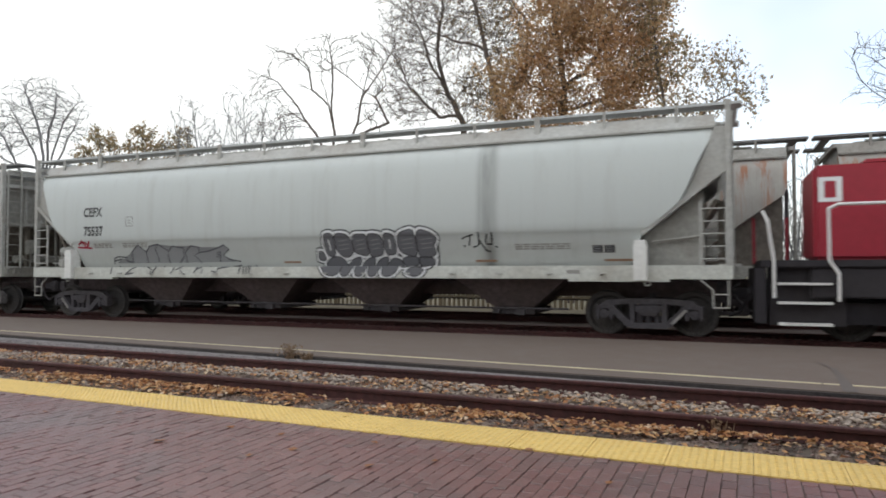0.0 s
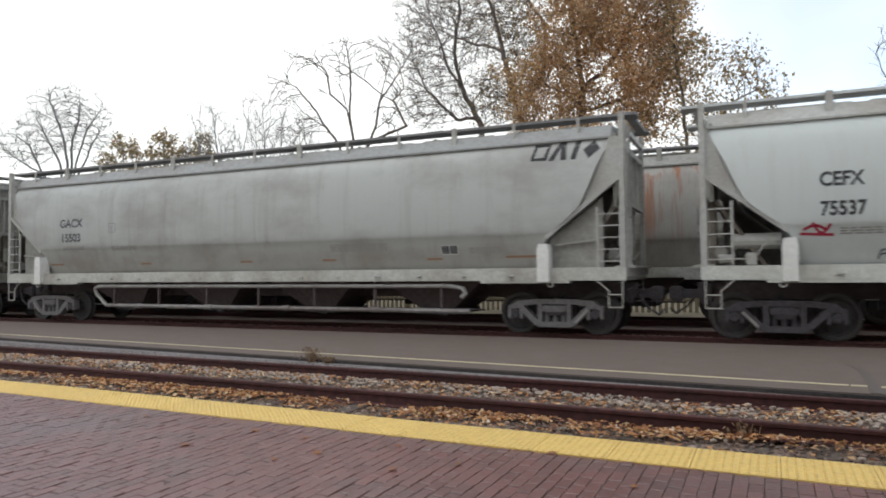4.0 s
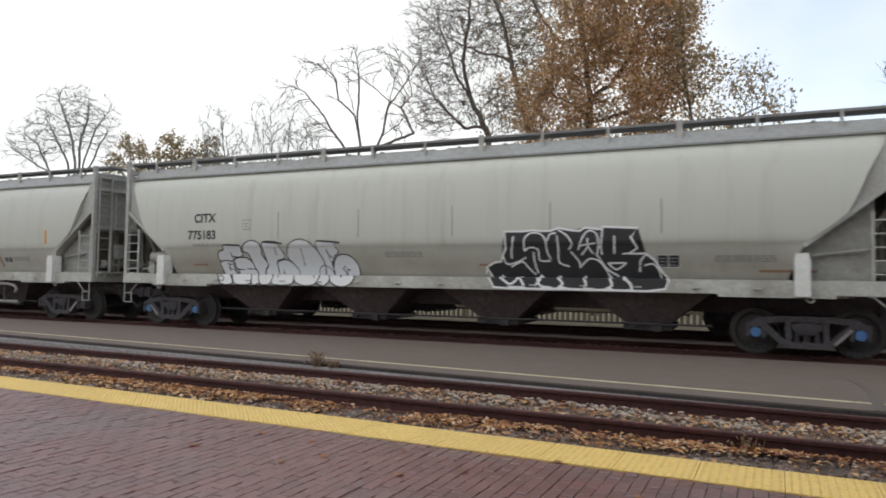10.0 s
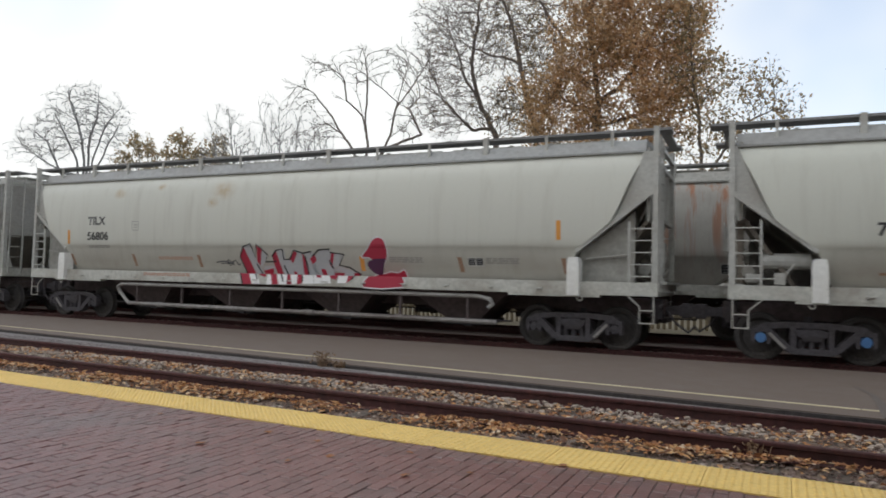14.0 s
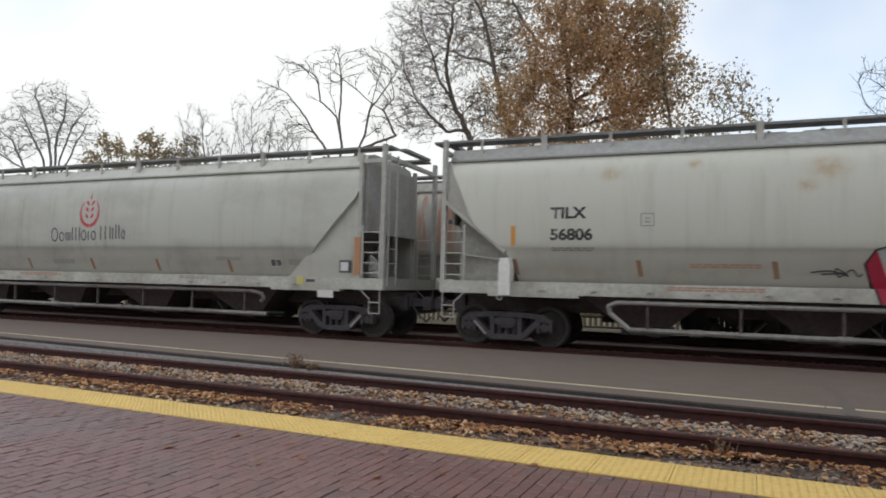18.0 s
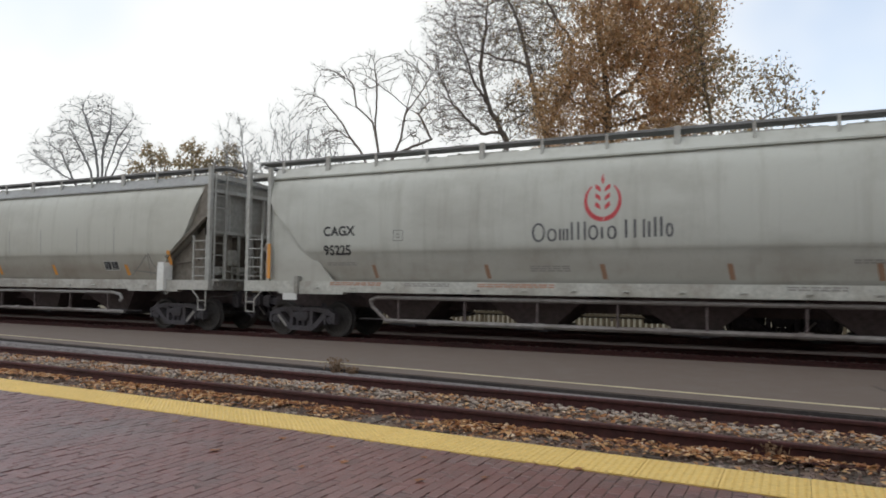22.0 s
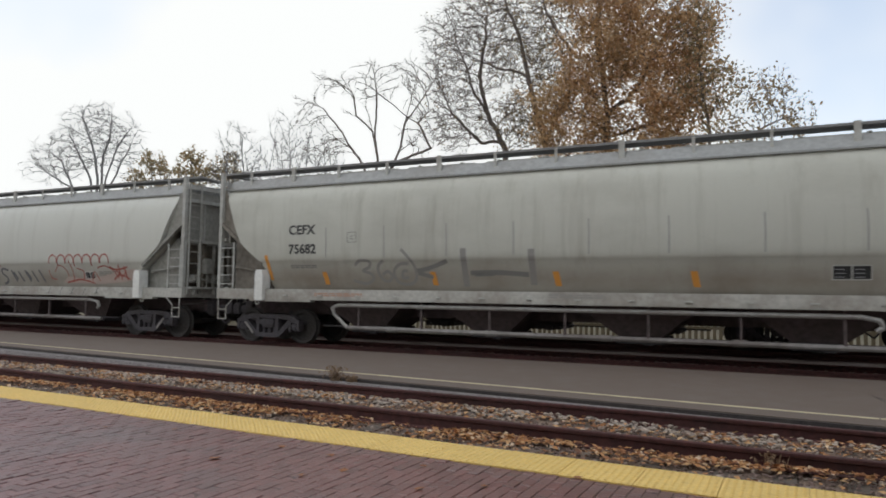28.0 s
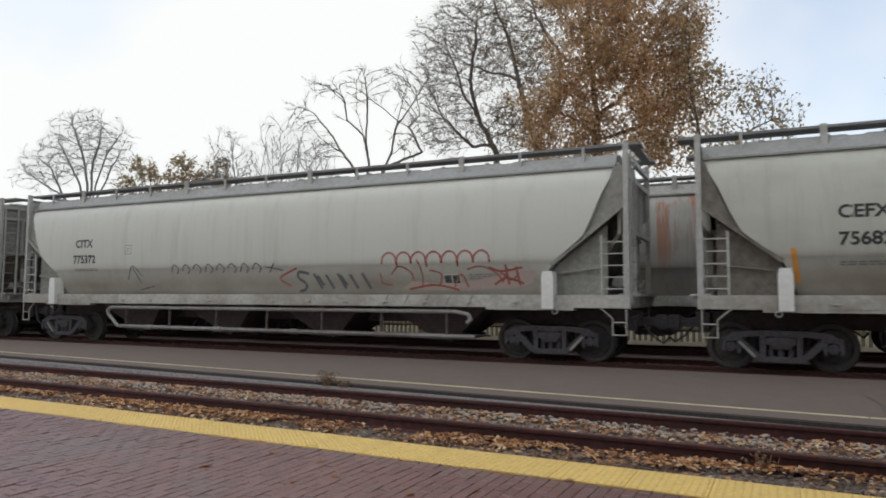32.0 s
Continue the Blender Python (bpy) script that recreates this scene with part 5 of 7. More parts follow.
# sprayed silver letters
def two_tone(car, shapes, lift):
    """Rounded sprayed letters, silver on the body and white where they run over the sill."""
    for k, pts in enumerate(shapes):
        line = curve_through(pts, True, 3)
        for z, keep_high, m in ((1.47, True, M_SILVER), (1.465, False, M_WHITE)):
            bm = B()
            patch(bm, line)
            bmesh.ops.bisect_plane(bm, geom=bm.verts[:] + bm.edges[:] + bm.faces[:], plane_co=(0, 0, z), plane_no=(0, 0, 1), clear_inner=keep_high, clear_outer=not keep_high)
            if bm.faces:
                mark(car, "graffiti_shape", bm, m, "silver and white rounded graffiti letter", lift + 0.0006 * k)
        o = B()
        ribbon(o, line, 0.03, True)
        mark(car, "graffiti_stroke", o, M_BLACK, "thin black outline of a silver letter", lift + 0.0003 + 0.0006 * k)


two_tone(c3, [[(-6.38, 1.99), (-6.32, 2.09), (-6.17, 2.12), (-6.12, 2.26), (-5.6, 2.23), (-5.57, 2.13), (-5.53, 2.01), (-5.59, 1.94), (-5.74, 1.93), (-5.89, 1.93), (-5.93, 1.83), (-6.27, 1.81), (-6.37, 1.89)], [(-6.34, 1.8), (-5.95, 1.81), (-5.89, 1.54), (-5.78, 1.23), (-6.18, 1.22), (-6.29, 1.51)], [(-5.51, 2.13), (-5.41, 2.29), (-5.16, 2.37), (-4.94, 2.29), (-4.89, 2.17), (-4.9, 2.01), (-4.8, 1.85), (-4.75, 1.73), (-4.84, 1.63), (-4.9, 1.45), (-4.88, 1.25), (-5.12, 1.21), (-5.14, 1.49), (-5.25, 1.77), (-5.33, 2.01), (-5.47, 2.07)]], 0.005)
two_tone(c3, [[(-5.85, 1.83), (-5.78, 1.9), (-5.49, 1.92), (-5.29, 1.83), (-5.2, 1.65), (-5.14, 1.51), (-5.14, 1.33), (-5.22, 1.21), (-5.61, 1.2), (-5.74, 1.28), (-5.78, 1.5), (-5.74, 1.59), (-5.82, 1.64)], [(-4.82, 2.31), (-4.57, 2.34), (-4.26, 2.29), (-4.31, 2.24), (-4.17, 1.98), (-4.22, 1.89), (-4.42, 1.83), (-4.45, 1.69), (-4.44, 1.46), (-4.51, 1.26), (-4.69, 1.2), (-4.85, 1.23), (-4.9, 1.41), (-4.84, 1.61), (-4.75, 1.71), (-4.8, 1.93), (-4.84, 2.17)], [(-4.42, 1.79), (-4.22, 1.86), (-4, 1.81), (-3.81, 1.62), (-3.76, 1.43), (-3.85, 1.24), (-4.15, 1.2), (-4.49, 1.24), (-4.44, 1.42), (-4.45, 1.65)]], 0.007)
two_tone(c3, [[(-3.12, 2.32), (-2.77, 2.32), (-2.5, 2.29), (-2.6, 2.24), (-2.52, 2.05), (-2.67, 1.92), (-2.74, 1.7), (-2.71, 1.48), (-2.73, 1.31), (-2.9, 1.2), (-3.08, 1.27), (-3.01, 1.44), (-2.96, 1.66), (-3.05, 1.96), (-3.14, 2.13)], [(-4.08, 2), (-4, 2.22), (-3.81, 2.35), (-3.59, 2.38), (-3.33, 2.29), (-3.12, 2.08), (-2.98, 1.81), (-2.97, 1.63), (-3.02, 1.4), (-3.17, 1.23), (-3.45, 1.2), (-3.7, 1.26), (-3.78, 1.39), (-3.79, 1.58), (-3.96, 1.79), (-4.05, 1.87)], [(-2.71, 1.72), (-2.6, 1.92), (-2.38, 2), (-2.17, 1.94), (-2.01, 1.76), (-1.97, 1.55), (-2.04, 1.33), (-2.24, 1.2), (-2.51, 1.21), (-2.68, 1.32), (-2.72, 1.52)]], 0.009)
scrawl(c3, [[(-4.45, 2.18), (-4.42, 1.97)], [(-3.63, 2.16), (-3.6, 1.93), (-3.57, 1.7)], [(-2.86, 2.13), (-2.83, 2), (-2.71, 1.92)], [(-2.86, 2.11), (-2.79, 1.89), (-2.74, 1.7)], [(-5.93, 2.05), (-5.89, 1.91)], [(-5.74, 1.61), (-5.57, 1.59)], [(-5.47, 1.62), (-5.16, 1.61)], [(-4.28, 1.61), (-4.28, 1.4)], [(-3.16, 1.4), (-3.16, 1.59), (-3.06, 1.7), (-2.9, 1.7), (-2.78, 1.59), (-2.73, 1.48)]], 0.024, M_CHARCOAL, "thin black inner stroke", 0.012)
scrawl(c3, [[(-2.39, 1.72), (-2.34, 1.63), (-2.24, 1.61), (-2.33, 1.58), (-2.37, 1.41), (-2.39, 1.58), (-2.46, 1.62), (-2.4, 1.67)], [(-6.18, 1.47), (-6.06, 1.37), (-6.12, 1.29), (-6.23, 1.33)], [(-6.12, 1.76), (-5.95, 1.72)], [(-6.1, 1.66), (-5.95, 1.59)], [(-6.04, 1.78), (-6.06, 1.56)], [(-6.23, 1.39), (-6.16, 1.47)]], 0.022, M_CHARCOAL, "thin black inner stroke", 0.012)
scrawl(c3, [[(-6.15, 2.26), (-5.58, 2.24)], [(-4.8, 2.32), (-4.18, 2.27)], [(-3.1, 2.33), (-2.43, 2.28)]], 0.042, M_BLACK, "heavy black top stroke", 0.012)
# black block letters with white edges
spray_letters(c3, [[(1.87, 2.48), (2.32, 2.48), (2.51, 2.5), (2.72, 2.48), (2.9, 2.48), (3.1, 2.54), (3.33, 2.49), (3.53, 2.47), (3.68, 2.54), (3.88, 2.51), (3.98, 2.5), (4.03, 2.55), (4.75, 2.51), (4.6, 2.33), (4.72, 2.1), (4.56, 1.99), (4.89, 1.99), (5.06, 1.85), (5.2, 1.61), (5.34, 1.44), (5.28, 1.27), (4.96, 1.22), (4.58, 1.22), (4.2, 1.23), (3.71, 1.23), (3.21, 1.24), (2.54, 1.23), (1.95, 1.23), (1.62, 1.25), (1.51, 1.46), (1.38, 1.69), (1.6, 1.81), (1.74, 1.82), (1.8, 1.98), (1.88, 2.11)]], M_BLACK, M_WHITE, 0.045, 0.006, "black graffiti letters with a white edge")
scrawl(c3, [[(2.08, 2.37), (2.01, 2.07), (2, 1.89)], [(2.31, 2.07), (2.32, 2.3), (2.45, 2.43), (2.66, 2.43), (2.79, 2.3), (2.81, 2.07), (2.88, 1.87)], [(2.3, 2.05), (2.45, 2.13), (2.62, 2.07), (2.64, 1.85), (2.87, 1.84)], [(2.51, 2.03), (2.52, 1.8), (2.58, 1.57)], [(2.84, 2.27), (2.9, 2.41), (3.03, 2.43)], [(3.05, 2.38), (3.07, 2.12), (3.07, 1.81), (3.29, 1.72)], [(3.08, 2.5), (3.26, 2.38), (3.37, 2.21), (3.29, 2.07)], [(3.5, 2.07), (3.58, 2.29), (3.73, 2.47), (3.9, 2.4), (3.93, 2.16), (3.88, 1.94)]], 0.034, M_WHITE, "white edge stroke of the black graffiti", 0.009)
scrawl(c3, [[(3.71, 2.32), (3.7, 2.12)], [(3.54, 2.16), (3.87, 2.21)], [(3.71, 2.14), (3.56, 1.96)], [(3.71, 2.14), (3.81, 1.99)], [(3.34, 2.03), (3.51, 1.81), (3.51, 1.68)], [(3.54, 1.72), (3.72, 1.88), (3.91, 1.84), (4.08, 1.64), (4.13, 1.51)], [(3.9, 1.95), (4.08, 1.68), (4.33, 1.51)], [(4.1, 1.79), (4.49, 1.8)], [(4.49, 1.8), (4.28, 1.66), (4.12, 1.78)], [(4.27, 2.36), (4.25, 1.99)], [(4.03, 2.51), (3.98, 2.12), (4, 1.97)]], 0.034, M_WHITE, "white edge stroke of the black graffiti", 0.009)
scrawl(c3, [[(4.89, 1.97), (4.78, 1.84), (4.75, 1.61)], [(4.84, 1.74), (5.01, 1.78), (5.13, 1.66), (5.18, 1.48)], [(1.97, 1.7), (2.23, 1.82), (2.35, 1.71), (2.52, 1.53)], [(1.35, 1.55), (1.45, 1.74), (1.66, 1.81)], [(1.8, 1.95), (1.87, 1.77), (2.09, 1.8), (2.33, 1.91)], [(4.72, 2.1), (4.56, 2), (4.42, 1.99)]], 0.034, M_WHITE, "white edge stroke of the black graffiti", 0.009)
scrawl(c3, [[(1.73, 1.51), (1.97, 1.33), (2.11, 1.38), (2.21, 1.47), (2.32, 1.29)], [(1.95, 1.26), (2.35, 1.25)], [(2.56, 1.29), (2.69, 1.43), (2.63, 1.53)], [(2.62, 1.5), (2.69, 1.3), (2.93, 1.26)], [(3.04, 1.51), (3.18, 1.35), (3.08, 1.26)], [(3.08, 1.26), (3.26, 1.26)], [(3.61, 1.52), (3.68, 1.36), (3.64, 1.25)], [(3.64, 1.25), (3.83, 1.24)], [(4.15, 1.51), (4.22, 1.33), (4.08, 1.24)], [(4.08, 1.24), (4.25, 1.24)], [(4.4, 1.51), (4.58, 1.38), (4.63, 1.23)], [(4.51, 1.23), (4.64, 1.23)]], 0.05, M_WHITE, "white edge stroke of the black graffiti", 0.009)
weld_lines(c3, (-4.3, -1.9, 0.6, 2.9, 5.2), 2.4, 3.1, M_SMEAR)

# fourth car
reporting(c4, "TILX", -7.23, 2.84, "56806", -7.24, 2.38, 0.33, 1.1)
square_mark(c4, -5.35, 2.66)
small_print(c4, [(-4.42, 1.9, 1.3, 2), (-4.83, 1.43, 1.8, 2)], M_RUST_MARK)
small_print(c4, [(-7.2, 2.22, 0.9, 2), (5.7, 1.95, 0.8, 3), (3.2, 1.95, 0.9, 3)])
for x, z in ((7.36, 2.35), (-8.11, 2.26)):
    mark(c4, "reflector_strip", boxed_flat(x, z, 0.1, 0.42), M_ORANGE, "upright orange reflector strip")
for x in (7.5, 5.05, -2.89, -5.42, -8.06):
    mark(c4, "reflector_strip", boxed_flat(x, 1.62, 0.1, 0.34, -0.05), M_RUSTY, "slanted worn orange strip")
sign_plate(c4, 5.25, 1.76, 0.4, 0.2)


def letter_shapes(car, red, silver):
    """Sprayed letter: red and silver facets, the silver ones white where they run over the sill."""
    for k, pts in enumerate(red):
        bm = B()
        patch(bm, pts)
        mark(car, "graffiti_shape", bm, M_RED, "red facet of sharp sprayed graffiti", 0.008)
    for pts in silver:
        for z, keep_high, m in ((1.47, True, M_STEEL), (1.465, False, M_WHITE)):
            bm = B()
            patch(bm, pts)
            bmesh.ops.bisect_plane(bm, geom=bm.verts[:] + bm.edges[:] + bm.faces[:], plane_co=(0, 0, z), plane_no=(0, 0, 1), clear_inner=keep_high, clear_outer=not keep_high)
            if bm.faces:
                mark(car, "graffiti_shape", bm, m, "silver and white facet of sharp sprayed graffiti", 0.006)


letter_shapes(c4, [[(-1.41, 1.95), (-1.22, 2.18), (-0.87, 1.2), (-1.17, 1.18)], [(-0.85, 1.83), (-0.77, 2.21), (-0.63, 2.1), (-0.78, 1.67)], [(-0.71, 1.55), (-0.34, 1.63), (-0.41, 1.38), (-0.61, 1.44)]],
              [[(-1.22, 2.18), (-0.97, 2.27), (-0.84, 1.81), (-0.59, 1.21), (-0.87, 1.2)], [(-0.75, 2.25), (-0.45, 1.98), (-0.71, 1.66), (-0.81, 1.74)], [(-0.67, 1.67), (-0.21, 1.71), (-0.25, 1.59), (-0.64, 1.56)]])
letter_shapes(c4, [[(-0.33, 1.94), (-0.17, 2.09), (0.0, 1.21), (-0.2, 1.2)], [(0.23, 1.86), (0.4, 2.09), (0.5, 2.02), (0.32, 1.77)], [(0.29, 1.55), (0.37, 1.55), (0.42, 1.22), (0.27, 1.22)]],
              [[(-0.17, 2.09), (0.08, 2.12), (0.1, 1.85), (0.26, 1.86), (0.46, 1.22), (0.0, 1.21)], [(0.4, 2.09), (0.65, 2.05), (0.59, 1.23), (0.42, 1.22), (0.3, 1.72)], [(-0.34, 1.45), (-0.18, 1.45), (-0.2, 1.2), (-0.4, 1.19)]])
letter_shapes(c4, [[(0.65, 2.05), (0.73, 1.87), (0.74, 1.24), (0.59, 1.23)], [(0.86, 1.89), (1.03, 1.98), (1.07, 1.85), (0.93, 1.74)], [(1.16, 1.63), (1.29, 1.63), (1.35, 1.41), (1.2, 1.41)]],
              [[(0.75, 2.02), (0.96, 2.07), (0.97, 1.92), (0.89, 1.62), (1.12, 1.25), (0.76, 1.24)], [(0.99, 1.94), (1.18, 2.05), (1.22, 1.74), (1.33, 1.26), (1.14, 1.25)]])
letter_shapes(c4, [[(1.45, 1.75), (1.55, 2.07), (1.63, 2.02), (1.51, 1.66)], [(1.53, 1.53), (1.86, 1.54), (1.78, 1.36), (1.62, 1.4)], [(2.14, 1.55), (2.33, 1.53), (2.25, 1.4), (2.09, 1.29)]],
              [[(1.18, 2.1), (1.52, 2.13), (1.45, 1.84), (1.62, 1.27), (1.35, 1.26), (1.22, 1.76)], [(1.57, 2.06), (1.93, 2.0), (1.73, 1.73), (1.55, 1.64), (1.49, 1.73)], [(1.73, 1.71), (2.28, 1.53), (2.09, 1.29), (1.8, 1.28), (1.86, 1.52), (1.55, 1.6)]])
for pts in ([(-1.17, 1.18), (-1.4, 1.92), (-1.24, 2.18), (-0.97, 2.27), (-0.9, 1.9), (-0.77, 2.25), (-0.46, 1.97), (-0.58, 1.79), (-0.21, 1.8), (-0.33, 1.94), (-0.17, 2.09), (0.05, 2.13), (0.04, 1.85), (0.23, 1.87), (0.41, 2.1), (0.69, 2.02)],
            [(0.69, 2.02), (0.94, 2.07), (0.95, 1.94), (1.18, 2.11), (1.51, 2.13), (1.51, 2.05), (1.93, 2.0), (1.73, 1.73), (2.04, 1.68), (2.33, 1.51), (2.24, 1.4)], [(-0.88, 1.74), (-0.68, 1.34)], [(0.02, 1.71), (0.16, 1.28)], [(0.74, 1.96), (0.76, 1.3)], [(1.45, 1.86), (1.55, 1.64)]):
    bm = B()
    ribbon(bm, pts, 0.04)
    mark(c4, "graffiti_stroke", bm, M_BLACK, "black jagged edge of the graffiti", 0.012)
graffiti(c4, "graffiti", [curve_through([(2.57, 1.19), (2.66, 1.44), (2.85, 1.53), (3.04, 1.55), (3.19, 1.6), (3.39, 1.57), (3.56, 1.65), (3.64, 1.49), (3.64, 1.22)], True, 2), curve_through([(2.41, 1.94), (2.64, 2.18), (2.83, 2.4), (3.04, 2.41), (3.16, 2.23), (3.15, 1.96), (3.04, 1.77), (2.96, 1.58), (2.79, 1.55), (2.7, 1.87), (2.56, 1.93)], True, 3)], M_RED, M_SILVER, 0.03, "red rounded graffiti shape with a pale outline")
bm = B()
patch(bm, curve_through([(2.56, 1.78), (2.73, 1.89), (3.0, 1.91), (3.1, 1.9), (3.04, 1.77), (2.96, 1.53), (2.78, 1.53), (2.64, 1.63)], True, 3))
mark(c4, "graffiti_shape", bm, M_VIOLET, "dark violet lower face of the graffiti shape", 0.014)
scrawl(c4, [[(-2.27, 1.76), (-1.94, 1.79), (-1.65, 1.7), (-1.86, 1.84), (-1.8, 1.68), (-1.6, 1.82), (-1.5, 1.7), (-1.43, 1.74)], [(-2.1, 1.73), (-1.7, 1.75)]], 0.03, M_CHARCOAL, "small black marker tag")
mark(c4, "reflector_strip", boxed_flat(2.36, 1.6, 0.12, 0.36), M_ORANGE, "upright orange reflector strip")

# fifth car: wheat emblem and the mill's name as plain shapes
emb = B()
ring = [(-0.25 + 0.36 * math.cos(a), 3.22 + 0.4 * math.sin(a)) for a in [math.radians(d) for d in range(130, 411, 10)]]
for i, (a, b) in enumerate(zip(ring, ring[1:])):
    w = 0.03 + 0.07 * math.sin(math.pi * (i + 0.5) / (len(ring) - 1))
    ribbon(emb, [a, b], w)
for k in range(3):
    for s in (-1, 1):
        x, z = -0.25 + s * 0.1, 3.1 + 0.19 * k
        patch(emb, [(x - s * 0.06, z - 0.08), (x + s * 0.06, z), (x + s * 0.05, z + 0.1), (x - s * 0.05, z + 0.02)])
patch(emb, [(-0.29, 3.66), (-0.25, 3.56), (-0.21, 3.66), (-0.25, 3.8)])
mark(c5, "wheat_emblem", emb, M_LOGO_RED, "red ring emblem with a wheat ear")
# rings and bars in the rhythm of the name: kind, width, height
xx = -1.8
for shape, w, h in (("ring", 0.3, 0.38), ("ring", 0.22, 0.25), ("bars", 0.22, 0.25), ("bars", 0.34, 0.38), ("ring", 0.22, 0.28), ("bar", 0.1, 0.25), ("ring", 0.2, 0.25), ("gap", 0.08, 0), ("bars", 0.42, 0.38), ("bar", 0.08, 0.32), ("bar", 0.08, 0.4), ("bar", 0.08, 0.4), ("ring", 0.15, 0.25)):
    bm = B()
    z0 = 2.38 + 0.02 * (xx + 1.8)
    if shape == "ring":
        ribbon(bm, [(xx + w / 2 + (w / 2 - 0.02) * math.cos(a), z0 + h / 2 + h / 2 * math.sin(a)) for a in [2 * math.pi * k / 14 for k in range(14)]], 0.042, True)
    elif shape == "bars":
        for bx in (xx + 0.01, xx + w / 2 - 0.02, xx + w - 0.05):
            patch(bm, [(bx, z0), (bx + 0.045, z0), (bx + 0.045, z0 + h), (bx, z0 + h)])
    elif shape == "bar":
        patch(bm, [(xx + 0.01, z0), (xx + 0.06, z0), (xx + 0.06, z0 + h), (xx + 0.01, z0 + h)])
    if shape != "gap":
        mark(c5, "name_shape", bm, M_CHARCOAL, "thin dark shape of the owner's name")
    xx += w + 0.04
reporting(c5, "CAGX", -7.35, 2.62, "95225", -7.35, 2.14, 0.33)
square_mark(c5, -5.3, 2.46)
small_print(c5, [(-7.3, 1.95, 0.9, 2), (6.6, 1.9, 0.7, 3), (-1.9, 1.85, 0.9, 3), (4.3, 1.95, 0.8, 2), (-4.99, 1.44, 1.2, 2), (3.2, 1.44, 1.0, 2)])
small_print(c5, [(-7.14, 1.45, 1.5, 2), (-3.1, 1.44, 1.8, 2)], M_RUST_MARK)
part("route_plate", boxed(7.6, 8.04, -1.63, -1.615, 0.98, 1.16), M_CARD, c5, "white plate hung below the sill")
part("route_plate", boxed(-8.6, -8.16, -1.63, -1.615, 0.98, 1.15), M_CARD, c5, "white plate hung below the sill")
part("valve_box", boxed(-8.24, -8.1, -1.66, -1.5, 1.14, 1.6, bevel=0.02), M_DUSKY, c5, "grey valve box on the sill")
for x in (-5.95, -2.95, -0.3, 2.2, 4.7):
    mark(c5, "reflector_strip", boxed_flat(x, 1.56, 0.1, 0.32, -0.05), M_RUSTY, "slanted worn orange strip")
part("reflector_strip", boxed(8.58, 8.75, -1.6, -1.594, 1.54, 2.46), M_REFLECTOR_OLD, c5, "upright orange reflector strip")
part("reflector_strip", boxed(-9.17, -9.06, -1.6, -1.594, 1.53, 2.45), M_ORANGE, c5, "upright orange reflector strip")
holder = part("placard_holder", boxed(8.14, 8.47, -1.53, -1.512, 1.6, 1.9), M_CHARCOAL, c5, "black placard holder with a white card")
part("card", boxed(8.18, 8.39, -1.536, -1.531, 1.64, 1.85), M_CARD, holder)
part("warning_tag", boxed(6.96, 7.16, -1.606, -1.601, 1.28, 1.48, bevel=0.002), M_TAG_YELLOW, c5, "small faded yellow tag on the sill")
part("sill_plate", boxed(7.24, 7.5, -1.606, -1.601, 1.35, 1.42), M_CHARCOAL, c5, "narrow black plate on the sill")
sign_plate(c5, 6.05, 1.72, 0.34, 0.2)

# sixth car
reporting(c6, "CEFX", -7.43, 2.9, "75682", -7.43, 2.4, 0.33, 1.05)
square_mark(c6, -5.6, 2.66)
small_print(c6, [(-7.41, 2.1, 0.82, 2)], M_SMOKE)
small_print(c6, [(-0.4, 1.42, 1.2, 2)])
sign_plate(c6, 4.98, 1.75, 0.64, 0.28)
for x in (-6.4, -3.3, -0.3, 2.55, 5.9):
    mark(c6, "reflector_strip", boxed_flat(x, 1.6, 0.14, 0.32, -0.05), M_ORANGE, "slanted orange reflector strip")
mark(c6, "reflector_strip", boxed_flat(-8.15, 1.71, 0.1, 0.65, -0.08), M_ORANGE, "upright orange reflector strip")
mark(c6, "reflector_strip", boxed_flat(7.75, 1.9, 0.13, 0.42), M_ORANGE, "upright orange reflector strip")
scrawl(c6, [[(-5.43, 2.08), (-5.25, 2.2), (-4.98, 2.17), (-5.02, 2.03), (-5.21, 1.95), (-4.98, 1.87), (-4.94, 1.73), (-5.18, 1.63), (-5.53, 1.71)], [(-4.58, 2.19), (-4.72, 2.1), (-4.77, 1.93), (-4.66, 1.73), (-4.48, 1.7), (-4.39, 1.83), (-4.51, 1.93), (-4.66, 1.84)], [(-3.9, 2.11), (-4.14, 2.1), (-4.32, 1.93), (-4.25, 1.68), (-3.94, 1.62), (-3.74, 1.74), (-3.72, 1.98), (-3.85, 2.23), (-4.08, 2.46)], [(-3.94, 1.94), (-4.07, 1.93), (-4.09, 1.77), (-3.93, 1.79)]], 0.075, M_SOOT_SPRAY, "faded soft black sprayed tag")
scrawl(c6, [[(-3.71, 1.94), (-3.37, 2.0), (-2.86, 2.17)], [(-3.66, 1.89), (-3.27, 1.79)]], 0.1, M_SMOKE, "faded soft black sprayed tag")
small_print(c6, [(-6.59, 1.38, 1.45, 2)], M_RUST_MARK)
scrawl(c6, [[(-2.44, 2.46), (-2.43, 1.57)], [(-0.8, 2.42), (-0.79, 1.62)]], 0.15, M_SOOT_SPRAY, "soft black sprayed bars")
scrawl(c6, [[(-2.3, 1.89), (-1.6, 1.9), (-0.89, 1.85)], [(-2.2, 1.86), (-1.7, 1.88)]], 0.11, M_SMOKE, "soft black sprayed bars")
weld_lines(c6, (-6.26, -4.55, -2.87, -1.21, 0.48, 2.11, 3.87, 5.55), 2.28, 3.05, M_SMEAR)
